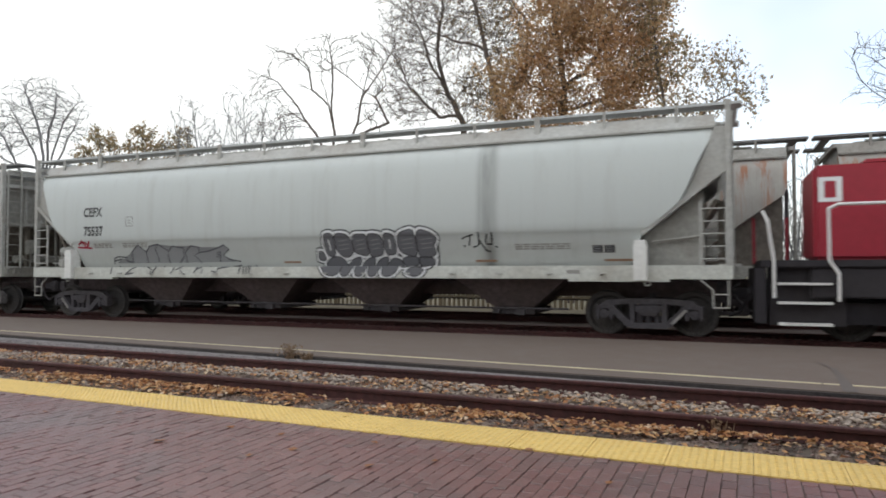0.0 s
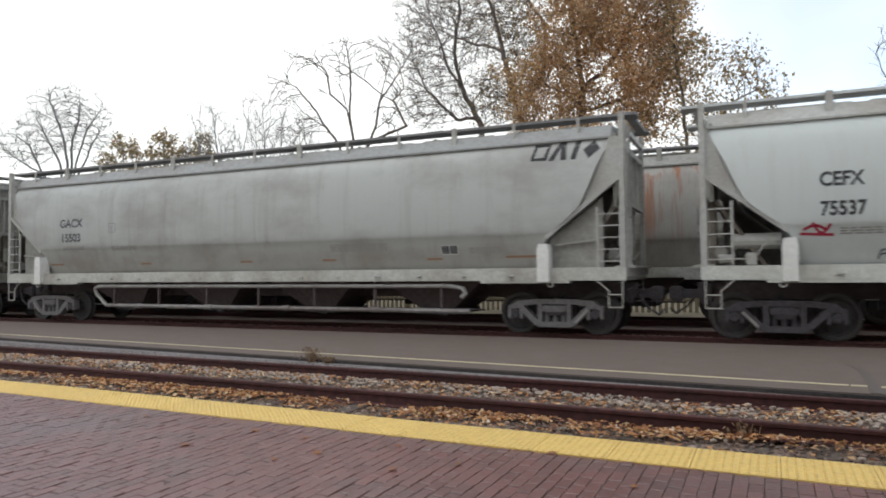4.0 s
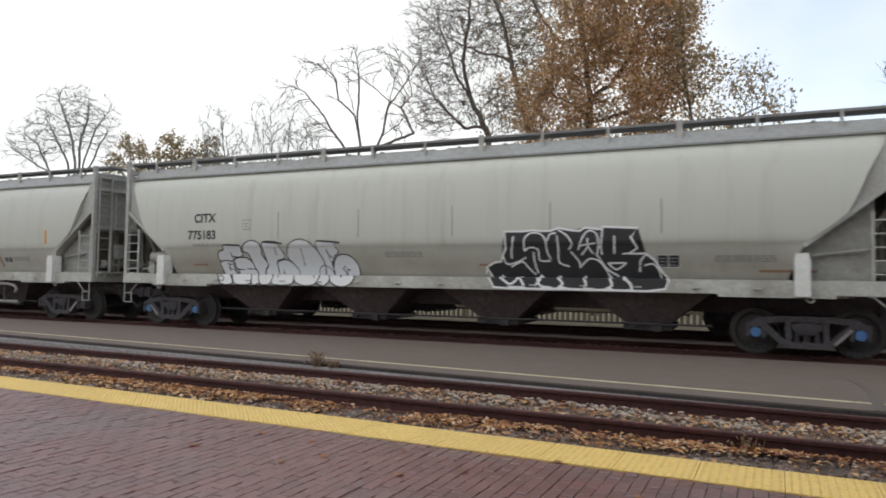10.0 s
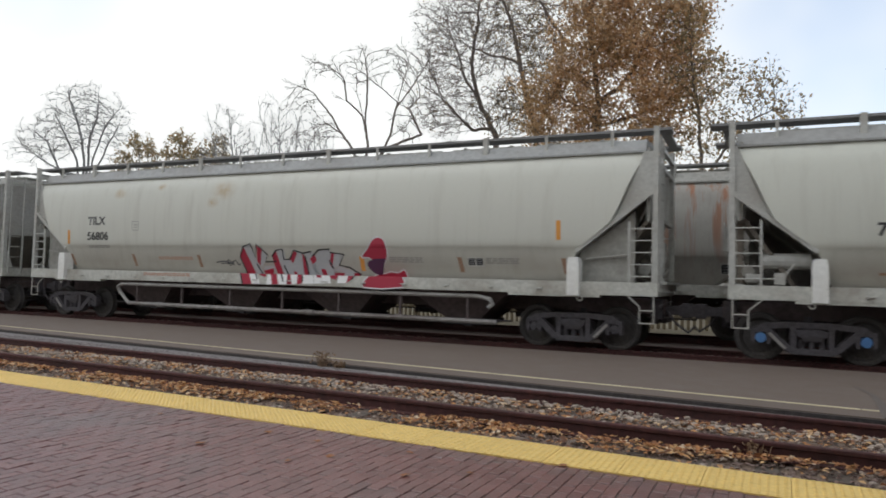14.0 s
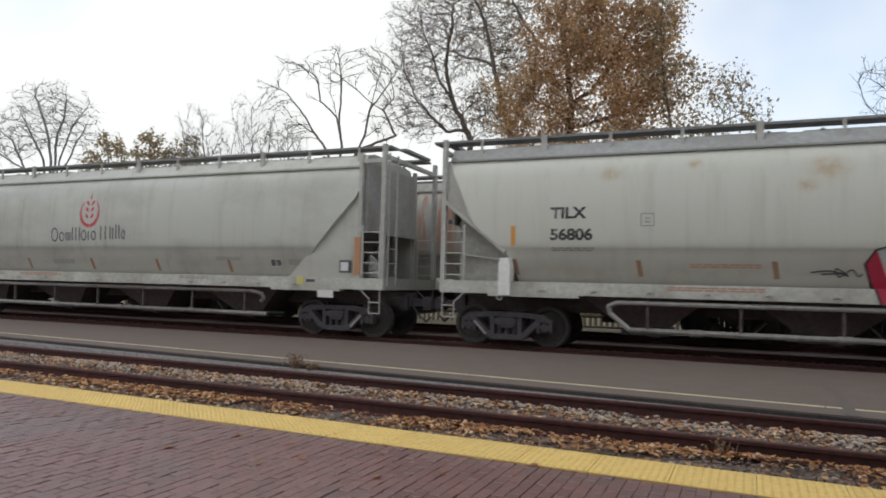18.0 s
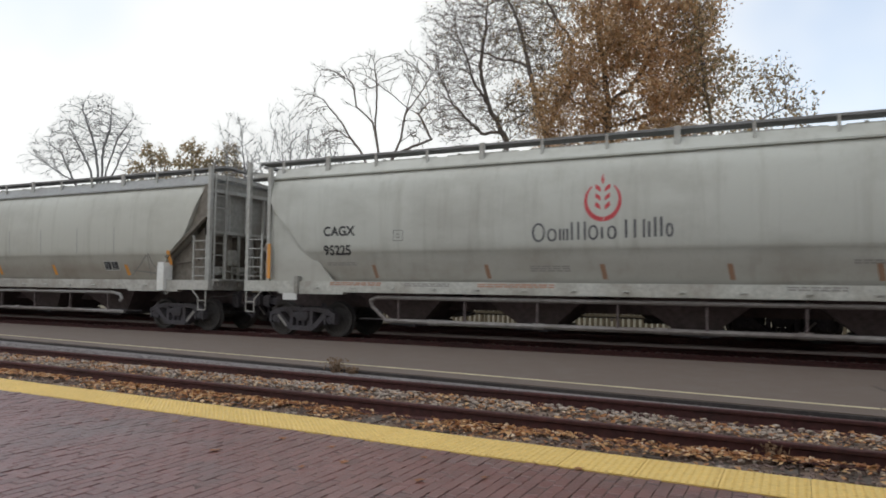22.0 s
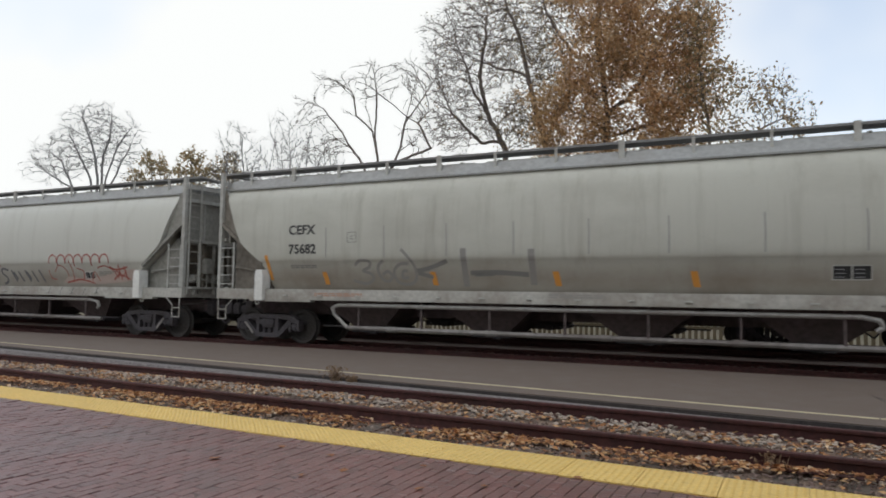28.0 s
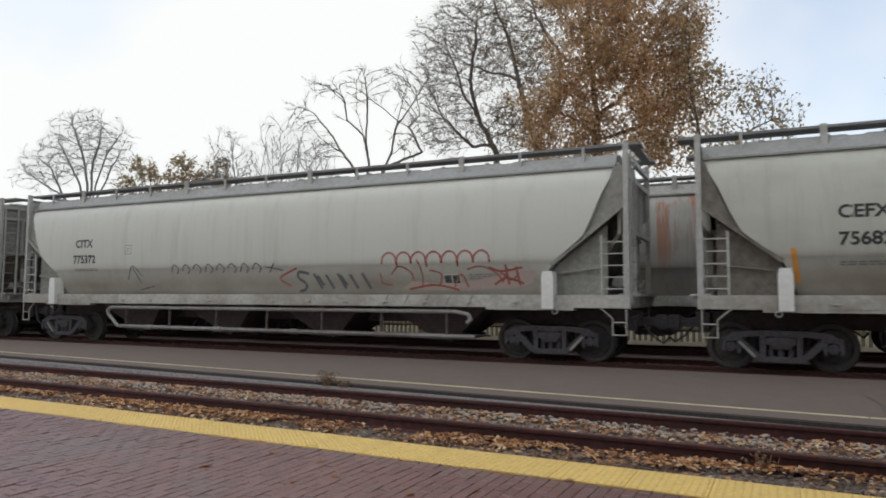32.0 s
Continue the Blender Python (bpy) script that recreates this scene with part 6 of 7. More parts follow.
scrawl(c6, [[(6.1, 1.6), (6.6, 1.95), (6.9, 2.2)], [(6.9, 1.6), (6.95, 2.2)], [(7.5, 1.65), (7.1, 1.9), (7.0, 2.25)], [(6.2, 1.75), (7.6, 1.62)]], 0.03, M_SMOKE, "thin scratchy black tag")

# seventh car
reporting(c7, "CITX", -7.36, 2.9, "775372", -7.46, 2.42, 0.33)
square_mark(c7, -5.2, 2.66)
small_print(c7, [(-7.4, 2.25, 1.0, 2), (5.8, 1.95, 0.9, 3)])
sign_plate(c7, 5.15, 1.72, 0.42, 0.22)
for k in range(7):
    x = 3.54 + 0.4 * k
    scrawl(c7, [[(x, 2.2 - 0.08 * (k % 2)), (x + 0.04, 2.38), (x + 0.2, 2.48), (x + 0.36, 2.4), (x + 0.4, 2.2)]], 0.045, M_PALE_RED, "thin red scalloped graffiti line")
scrawl(c7, [[(3.45, 2.0), (3.5, 1.75), (3.75, 1.7)], [(3.75, 1.95), (4.0, 2.15), (4.3, 2.0), (4.35, 1.8)], [(4.5, 2.3), (4.6, 1.95), (4.55, 1.62)], [(4.8, 2.05), (5.1, 1.95), (5.0, 1.7), (4.75, 1.72)], [(5.76, 2.05), (6.1, 2.12), (6.45, 1.98), (6.6, 1.78)], [(5.4, 1.65), (5.6, 1.95), (5.75, 1.65)], [(6.55, 2.0), (6.8, 1.8), (7.0, 1.95)], [(6.75, 2.05), (6.6, 1.75)]], 0.035, M_PALE_RED, "thin red graffiti line")
spray_letters(c7, [[(4.0, 1.6), (4.3, 1.8), (5.2, 1.72), (6.0, 1.82), (6.9, 1.98), (7.4, 2.02), (7.3, 1.72), (6.8, 1.62), (5.6, 1.56)]], M_RED_HAZE, M_RED_HAZE, 0.02, 0.005, "thin red overspray")
scrawl(c7, [[(6.3, 2.1), (6.6, 2.0), (7.1, 2.08)], [(6.4, 1.7), (6.7, 1.85), (7.1, 1.72)], [(6.7, 2.15), (6.75, 1.7)], [(6.95, 2.1), (7.0, 1.68)], [(4.2, 1.6), (4.9, 1.7), (5.5, 1.58)], [(1.0, 2.15), (0.4, 1.9), (0.7, 1.7)]], 0.05, M_PALE_RED, "smeared red spray")
scrawl(c7, [[(3.6 + 0.55 * k, 1.22), (3.75 + 0.55 * k, 1.46)] for k in range(5)], 0.025, M_SMOKE, "thin slanted line on the sill")
scrawl(c7, [[(1.35, 2.0), (1.05, 2.05), (1.0, 1.9), (1.2, 1.75), (1.15, 1.6), (0.95, 1.55)]] + [[(1.5 + 0.36 * k, 2.0 - 0.03 * (k % 2)), (1.68 + 0.36 * k, 1.62)] for k in range(5)] + [[(1.6 + 0.7 * k, 1.95), (1.75 + 0.7 * k, 1.7)] for k in range(2)], 0.075, M_DUSK_SPRAY, "blurred black slanted strokes")
scrawl(c7, [[(-3.4 + 0.42 * k, 2.08 + 0.05 * (k % 3)), (-3.25 + 0.42 * k, 2.3), (-3.1 + 0.42 * k, 2.18), (-3.2 + 0.42 * k, 2.05)] for k in range(8)] + [[(-5.2, 1.9), (-4.9, 2.3), (-4.6, 2.0)], [(-4.8, 1.6), (-4.2, 1.7)], [(-4.9, 2.25), (-4.7, 1.8)], [(0.1, 2.05), (0.3, 2.3)], [(0.0, 2.2), (0.55, 2.1)]], 0.036, M_DUSK_SPRAY, "faint dark scribble along the side")


# ---- the locomotive ahead of the first car ----
def locomotive():
    loco = tagged(new("locomotive"), "red diesel locomotive with a black underframe and white handrails", "locomotive")
    bm = B()
    box(bm, 0.72, 18.0, -0.98, 0.98, 1.55, 3.4, bevel=0.08)
    part("hood", bm, M_LOCO_RED, loco, smooth=False)
    part("roof_box", boxed(1.6, 17.0, -0.8, 0.8, 3.38, 3.5, bevel=0.05), M_LOCO_RED, loco)
    part("deck", boxed(-0.25, 18.4, -1.55, 1.55, 1.42, 1.56, bevel=0.02), M_LOCO_BLACK, loco)
    part("fuel_skirt", boxed(0.6, 18.0, -1.5, 1.5, 0.85, 1.42, bevel=0.03), M_LOCO_BLACK, loco)
    part("pilot", boxed(-0.35, -0.15, -1.5, 1.5, 0.35, 1.42, bevel=0.02), M_LOCO_BLACK, loco)
    part("battery_box", boxed(1.9, 6.0, -1.52, -0.6, 0.3, 1.0, bevel=0.04), M_LOCO_BLACK, loco)
    st = part("step_well", boxed(-0.1, 1.2, -1.3, -0.9, 0.32, 1.42), M_LOCO_BLACK, loco)
    for x in (-0.3, 0.35):
        part("end_rail_post", boxed(x, x + 0.06, 0.5, 0.56, 1.5, 2.5), M_LOCO_RED, loco)
    for z in (0.36, 0.76, 1.12):
        part("tread", boxed(0.05, 0.95, -1.58, -1.3, z - 0.025, z + 0.015), M_RAILING, st, "pale-edged metal step")

    def bar(points):
        bm = B()
        rod(bm, points, 0.03, 8)
        return bm
    part("handrail", bar([(-0.02, -1.58, 0.85), (-0.02, -1.58, 1.55), (-0.12, -1.58, 2.3), (-0.2, -1.5, 2.5)]), M_RAILING, loco)
    part("handrail", bar([(1.05, -1.6, 0.8), (1.05, -1.6, 1.3), (0.9, -1.6, 1.55), (0.9, -1.6, 2.5), (1.05, -1.6, 2.58), (3.2, -1.6, 2.58), (6, -1.6, 2.58)]), M_RAILING, loco)
    bm = B()
    ribbon(bm, [(0.86, 2.72), (0.86, 3.12), (1.16, 3.12), (1.16, 2.72)], 0.13, True)
    for v in bm.verts:
        v.co.y = -0.986
    part("owner_letter", bm, M_WHITE, loco, "white block shape painted on the hood")
    bm = B()
    ribbon(bm, [(1.95, 1.65), (2.0, 2.0), (2.6, 2.02)], 0.06)
    ribbon(bm, [(1.97, 1.82), (2.5, 1.84)], 0.05)
    for v in bm.verts:
        v.co.y = -0.986
    part("flag_mark", bm, M_LINE, loco, "cream emblem on the hood side")

    def bogie():
        bm = B()
        slab(bm, [(-2.2, 0.75), (2.2, 0.75), (2.3, 0.55), (2.0, 0.35), (-2.0, 0.35), (-2.3, 0.55)], -1.2, -1.0)
        slab(bm, [(-2.2, 0.75), (2.2, 0.75), (2.3, 0.55), (2.0, 0.35), (-2.0, 0.35), (-2.3, 0.55)], 1.0, 1.2)
        box(bm, -1.8, 1.8, -1.0, 1.0, 0.5, 0.8)
        return bm
    for x in (3.0, 15.0):
        part("bogie", kept("bogie", bogie), M_LOCO_BLACK, loco, at=pose(x, 0, 0))
    sets = [wheelset(loco, x, M_LOCO_BLACK) for x in (1.35, 3.1, 4.8, 13.3, 15.0, 16.7)]
    bm = B()
    box(bm, -0.85, -0.35, -0.12, 0.12, 0.76, 1.0, bevel=0.03)
    rod(bm, [(-0.4, -0.5, 0.9), (-0.6, -0.55, 0.5), (-0.8, -0.5, 0.42)], 0.03, 6)
    part("coupler", bm, M_LOCO_BLACK, loco)
    return loco, sets


loco, loco_wheels = locomotive()
TRAIN.append((loco, 1.02, loco_wheels))

# ---- standing cars on the rear track ----
for x, lab in ((-7.75, "rust-streaked grey hopper car standing on the rear track"), (12.2, "rusty hopper car standing beyond the locomotive"), (-27.9, "rust-streaked hopper car standing farther down the rear track")):
    rc, _ = hopper_car(PAINTS[7], "standing", framework=M_DUSKY, label=lab, group="standing cars")
    rc.matrix_basis = pose(x, REAR_Y, TOP_FAR)
    sign_plate(rc, 7.0, 1.75, 0.5, 0.28)

# ---- fence behind the tracks ----
fence = tagged(new("picket_fence"), "cream wooden picket fence behind the tracks", "fence")
me = kept("picket", lambda: boxed(-0.055, 0.055, -0.012, 0.012, 0.0, 1.25))
for k in range(170):
    part("slat", me, M_FENCE, fence, at=pose(-27.0 + 0.2 * k, 24.9, -0.04 + random.uniform(-0.02, 0.02), 0, random.uniform(-1, 1), 0))
for z in (0.35, 1.0):
    part("fence_rail", boxed(-27.2, 7.2, 24.915, 24.96, z, z + 0.09), M_FENCE, fence)
me = kept("fence_post", lambda: boxed(-0.06, 0.06, -0.05, 0.05, -0.4, 1.3, bevel=0.01))
for k in range(15):
    part("post", me, M_FENCE, fence, at=pose(-27.0 + 2.4 * k, 25.02, 0))


# ---- trees ----
def crown_points(rnd, lobes):
    """Loose points in the lobes of a crown: (x, y, z, rx, ry, rz, how many)."""
    pts = []
    for x, y, z, rx, ry, rz, n in lobes:
        for _ in range(n):
            u = Vector((rnd.gauss(0, 1), rnd.gauss(0, 1), rnd.gauss(0, 1))).normalized()
            u *= rnd.random() ** 0.45 * (1.0 + 0.16 * math.sin(5.1 * u.x + 3.0 * u.z + x) + 0.12 * math.sin(9.0 * u.z - 4.0 * u.y + z))
            pts.append((x + u.x * rx, y + u.y * ry, z + u.z * rz))
    return np.array(pts)


def branching(rnd, pts, starts, step, reach, kill, bend, hold=0.8, limbs=()):
    """Branches that grow from the starts towards the loose points until each is met."""
    nodes, parent = [], []
    for sx, sy, tx, ty, tz in starts:
        p = np.array((sx, sy, 0.0))
        goal = np.array((tx, ty, tz))
        last = -1
        while True:
            nodes.append(p)
            parent.append(last)
            last = len(nodes) - 1
            d = goal - p
            far = np.linalg.norm(d)
            if far < step:
                break
            p = p + step * (d / far + np.array((rnd.uniform(-bend, bend), rnd.uniform(-bend, bend), 0)))
    for limb in limbs:
        y = 0.0
        if nodes:
            first = np.array((limb[0][0], 0.0, limb[0][1]))
            last = min(range(len(nodes)), key=lambda i: np.linalg.norm(nodes[i] - first))
        else:
            nodes.append(np.array((limb[0][0], 0.0, limb[0][1])))
            parent.append(-1)
            last = 0
        p = nodes[last]
        y = p[1]
        lean = rnd.uniform(-0.35, 0.35)
        for gx, gz in limb[1:]:
            y += lean
            goal = np.array((gx, y, gz))
            while np.linalg.norm(goal - p) > step:
                p = p + step * ((goal - p) / np.linalg.norm(goal - p) + np.array([rnd.uniform(-bend, bend) * 0.6 for _ in range(3)]))
                nodes.append(p)
                parent.append(last)
                last = len(nodes) - 1
    close = np.full(len(pts), 1e9)
    owner = np.zeros(len(pts), int)
    done = 0
    seen = set()
    for _ in range(160):
        fresh = np.array(nodes[done:])
        if not len(fresh) or not len(pts):
            break
        d = np.linalg.norm(pts[:, None, :] - fresh[None], axis=2)
        k = d.argmin(1)
        m = d[np.arange(len(pts)), k]
        better = m < close
        close[better], owner[better] = m[better], k[better] + done
        done = len(nodes)
        live = close > kill
        pts, close, owner = pts[live], close[live], owner[live]
        pull = collections.defaultdict(list)
        for i in np.nonzero(close < reach)[0]:
            pull[int(owner[i])].append(pts[i])
        for o in sorted(pull):
            base = nodes[o]
            v = np.zeros(3)
            for q in pull[o]:
                v += (q - base) / (np.linalg.norm(q - base) + 1e-6)
            v = v / (np.linalg.norm(v) + 1e-6) + np.array([rnd.uniform(-bend, bend) for _ in range(3)])
            if parent[o] >= 0:
                v = v + hold * (base - nodes[parent[o]]) / step
            q = base + step * v / (np.linalg.norm(v) + 1e-6)
            key = (o, round(q[0] * 6 / step), round(q[1] * 6 / step), round(q[2] * 6 / step))
            if key not in seen:
                seen.add(key)
                nodes.append(q)
                parent.append(o)
    return nodes, parent


def branch_mesh(rows, sides):
    """Tapered pieces (a, b, radius at a, radius at b) as one mesh."""
    verts, faces = [], []
    ring = [(math.cos(2 * math.pi * k / sides), math.sin(2 * math.pi * k / sides)) for k in range(sides)]
    for a, b, ra, rb in rows:
        d = Vector(b - a).normalized()
        u = d.cross(Vector((0.31, 0.95, 0.05))).normalized()
        w = d.cross(u)
        i = len(verts)
        A, E = Vector(a), Vector(b) + d * rb * 0.6
        verts += [tuple(A + (u * c + w * s) * ra) for c, s in ring] + [tuple(E + (u * c + w * s) * rb) for c, s in ring]
        faces += [(i + k, i + (k + 1) % sides, i + sides + (k + 1) % sides, i + sides + k) for k in range(sides)]
    me = bpy.data.meshes.new("branches")
    me.from_pydata(verts, [], faces)
    return me


def leaves(rnd, places, per, scatter, size, flat=0.6):
    """Many small folded leaves round the given places."""
    verts, faces = [], []
    for p in places:
        for _ in range(per):
            c = p + Vector((rnd.gauss(0, scatter), rnd.gauss(0, scatter), rnd.gauss(0, scatter * 0.8)))
            u = Vector((rnd.uniform(-1, 1), rnd.uniform(-1, 1), rnd.uniform(-1, 1))).normalized()
            w = u.cross(Vector((rnd.uniform(-1, 1), rnd.uniform(-1, 1), rnd.uniform(-1, 1)))).normalized()
            s = size * rnd.uniform(0.6, 1.4)
            i = len(verts)
            verts += [c - u * s, c + w * s * flat, c + u * s, c - w * s * flat]
            faces.append((i, i + 1, i + 2, i + 3))
    me = bpy.data.meshes.new("leaves")
    me.from_pydata([tuple(v) for v in verts], [], faces)
    return me


def tree(x, y, seed, bark, label, lobes, starts, step=0.4, reach=3.0, kill=0.5, bend=0.25, hold=0.8, tip=0.012, swell=2.2, twig=0.5, twigs=1.0, leaf=None, per=0, scatter=0.3, size=0.07, share=1.0, fade=None, limbs=()):
    """A tree with its crown in the given lobes; starts are stem feet and where each stem forks; limbs run through (x, z)."""
    rnd = random.Random(seed)
    t = tagged(new("tree"), label, "tree", "trees behind the tracks")
    t.matrix_basis = pose(x, y, -0.1)
    starts = [(*starts[0][:2], *stem[2:]) for stem in starts]
    nodes, parent = branching(rnd, crown_points(rnd, lobes), starts, step, reach, kill, bend, hold, limbs)
    area = [0.0] * len(nodes)
    radius = [0.0] * len(nodes)
    for i in range(len(nodes) - 1, -1, -1):
        radius[i] = (area[i] + tip ** swell * (1.0 if area[i] == 0 else 0.02)) ** (1 / swell)
        if parent[i] >= 0:
            area[parent[i]] += radius[i] ** swell
    thick, fine, ends = [], [], []
    for i, p in enumerate(nodes):
        if parent[i] >= 0:
            a = nodes[parent[i]]
            row = (a, p, min(radius[parent[i]], radius[i] * 1.35), radius[i])
            (thick if radius[i] > 0.05 else fine).append(row)
            if radius[i] < 0.035:
                ends.append(Vector(p))
                d = (p - a) / (np.linalg.norm(p - a) + 1e-6)
                n = int(twigs) + (rnd.random() < twigs - int(twigs))
                for _ in range(n):
                    v = d + np.array((rnd.uniform(-0.9, 0.9), rnd.uniform(-0.9, 0.9), rnd.uniform(-0.6, 0.9)))
                    v = v / (np.linalg.norm(v) + 1e-6) * twig * rnd.uniform(0.5, 1.2)
                    m = p + v * 0.5 + np.array((rnd.uniform(-0.06, 0.06), rnd.uniform(-0.06, 0.06), rnd.uniform(-0.02, 0.08))) * twig * 2
                    fine += [(p, m, tip * 0.9, tip * 0.75), (m, p + v, tip * 0.75, tip * 0.5)]
                    ends.append(Vector(p + v))
    part("trunk", branch_mesh(thick, 7), bark, t, smooth=True)
    part("twig_mass", branch_mesh(fine, 3), bark, t, smooth=True)["kind"] = "stuff"
    if leaf:
        spots = [p for p in ends if rnd.random() < share * (fade(p) if fade else 1.0)]
        part("crown", leaves(rnd, spots, per, scatter, size), leaf, t, "crown of dry autumn leaves")["kind"] = "stuff"
    return t


def clumps(scale, cut, seed):
    """Leaves keep to clumps, with gaps between."""
    return lambda p: 1.0 if noise.noise(Vector(p) * scale + Vector((seed, 0, 0))) > cut else 0.12


# the orange tree and its thin drooping skirt
tree(-5.8, 30.0, 3, M_BARK, "large tree with a dense crown of orange-brown autumn leaves",
     [(-2.0, 0, 10.0, 2.0, 1.8, 1.7, 520), (-0.4, 0, 12.6, 2.0, 2.2, 2.4, 850), (0.2, 0, 16.2, 3.0, 2.4, 2.8, 900), (1.6, 0.2, 12.0, 1.6, 2.0, 2.6, 560), (2.0, 0, 9.4, 1.9, 1.7, 1.3, 420), (3.0, 0, 13.4, 1.1, 1.5, 2.4, 380), (3.2, 0, 10.6, 1.0, 1.4, 1.4, 220),
      (-0.5, -0.2, 8.6, 1.3, 1.2, 1.5, 420), (-0.45, -0.2, 6.2, 0.75, 0.7, 1.7, 300), (-2.6, 0, 8.3, 1.4, 1.2, 1.0, 150), (1.7, 0, 7.9, 1.7, 1.3, 0.9, 300)],
     [(-0.2, 0, -0.5, 0, 8.0)], step=0.27, kill=0.3, bend=0.24, tip=0.009, swell=2.3, twig=0.42, twigs=0.9, leaf=M_LEAF, per=12, scatter=0.22, size=0.07, share=0.95, fade=clumps(0.75, -0.24, 5),
     limbs=([(-0.5, 7.8), (-0.5, 10.1), (-0.9, 13.0), (-0.6, 17.0)], [(-0.5, 9.8), (0.3, 10.3), (1.2, 11.6), (2.2, 13.8)], [(-0.5, 9.0), (-1.8, 9.9), (-3.2, 10.6)], [(-0.5, 8.6), (1.0, 9.0), (2.8, 9.6)], [(-0.45, 6.4), (-1.4, 7.4), (-2.9, 8.2)], [(-0.45, 6.2), (0.6, 7.0), (2.0, 7.7)]))
tree(-1.6, 29.0, 21, M_BARK, "smaller tree with a thin outer crown of brown leaves",
     [(-0.8, 0, 12.3, 0.9, 1.0, 1.5, 260), (-0.2, 0, 10.2, 1.3, 1.2, 1.4, 420), (1.5, 0, 9.5, 1.2, 1.0, 1.1, 170), (2.7, 0, 8.4, 0.8, 0.9, 0.9, 80), (0.4, 0, 7.8, 2.0, 1.2, 1.0, 300), (0.2, 0, 6.2, 1.5, 1.2, 1.2, 110)],
     [(0, 0, 0.0, 0, 4.6)], step=0.22, reach=2.6, kill=0.26, bend=0.22, tip=0.008, swell=2.35, twig=0.3, twigs=1.0, leaf=M_LEAF_DRAB, per=3, scatter=0.17, size=0.075, share=0.7,
     limbs=([(0, 4.4), (-0.4, 8.0), (-0.8, 12.5)], [(-0.1, 6.0), (1.4, 8.2), (2.6, 8.6)]))
# the tall half-bare tree
tree(-12.2, 31.5, 8, M_BARK, "tall half-bare tree with a few drab leaves",
     [(-2.5, 0, 13.6, 1.6, 1.5, 3.6, 620), (-0.2, 0, 14.8, 2.0, 1.7, 3.6, 900), (2.4, 0, 14.0, 1.8, 1.6, 4.0, 800), (-2.2, 0, 10.2, 1.9, 1.4, 1.3, 330), (1.2, 0, 10.2, 1.8, 1.4, 1.6, 420)],
     [], step=0.24, kill=0.25, bend=0.3, hold=0.5, tip=0.0105, swell=2.3, twig=0.5, twigs=2.8, leaf=M_LEAF_DRAB, per=2, scatter=0.14, size=0.055, share=0.7, fade=lambda p: min(1.0, max(0.08, 0.4 + p.x * 0.28)),
     limbs=([(0.9, 0), (0.6, 6.0), (0.4, 8.7), (-0.1, 9.7), (-0.9, 11.1), (-1.7, 12.3), (-2.2, 13.8), (-3.1, 16.1)], [(0.9, 0.5), (2.6, 6.0), (2.7, 8.9), (2.1, 11.6), (1.6, 13.5), (1.0, 15.4), (0.4, 17.5)],
            [(-0.9, 11.1), (-1.2, 13.1), (-0.7, 16.4)], [(-0.1, 9.4), (-1.2, 9.4), (-2.0, 10.3), (-3.0, 11.3), (-3.9, 13.0)], [(1.9, 12.1), (1.0, 12.6), (0.2, 12.7), (-0.8, 13.3)], [(2.7, 8.9), (4.0, 11.0), (4.2, 13.1), (3.0, 14.9), (2.6, 16.5)]))
# the low crooked tree
tree(-21.0, 34.0, 29, M_BARK, "bare tree with crooked spreading limbs",
     [(-4.6, 0, 12.6, 1.0, 1.0, 1.1, 70), (-3.4, 0, 14.4, 0.7, 0.8, 0.8, 30), (-1.6, 0, 14.2, 0.8, 0.8, 1.4, 45), (0.1, 0, 14.0, 0.8, 0.8, 1.6, 45), (1.9, 0, 14.2, 1.0, 0.9, 1.1, 110), (3.2, 0, 13.2, 0.9, 0.9, 1.9, 70), (-3.6, 0, 10.4, 1.4, 1.0, 0.9, 60), (3.0, 0, 10.4, 1.2, 1.0, 1.2, 60)],
     [], step=0.3, reach=2.2, kill=0.34, bend=0.2, tip=0.015, swell=2.2, twig=0.5, twigs=1.5,
     limbs=([(0.2, 0), (0.0, 7.5), (-1.1, 9.5), (-2.2, 10.6), (-3.5, 11.3), (-4.4, 11.9), (-5.3, 12.8)], [(0.0, 7.5), (0.1, 9.5), (-0.2, 10.5), (-0.7, 11.7), (-1.3, 13.1), (-1.5, 15.2)], [(0.0, 7.3), (1.3, 9.4), (1.4, 10.3), (1.5, 12.2), (1.8, 13.4), (1.9, 14.9)],
            [(-2.2, 10.6), (-2.8, 11.7), (-3.5, 12.6), (-4.1, 13.3), (-5.3, 13.7)], [(-0.7, 11.7), (-1.7, 12.5), (-2.7, 12.8)], [(-1.3, 13.1), (-2.1, 14.1), (-3.3, 14.9)], [(-0.2, 10.5), (0.0, 11.9), (0.3, 13.5), (0.0, 15.3)],
            [(1.4, 10.3), (2.5, 10.7), (3.2, 11.6)], [(1.5, 12.2), (2.4, 13.0), (3.5, 14.7)], [(1.5, 12.4), (0.5, 13.2), (-0.6, 14.1)], [(1.3, 9.4), (3.6, 10.0), (3.1, 10.9), (2.7, 11.6), (3.3, 12.2)]))
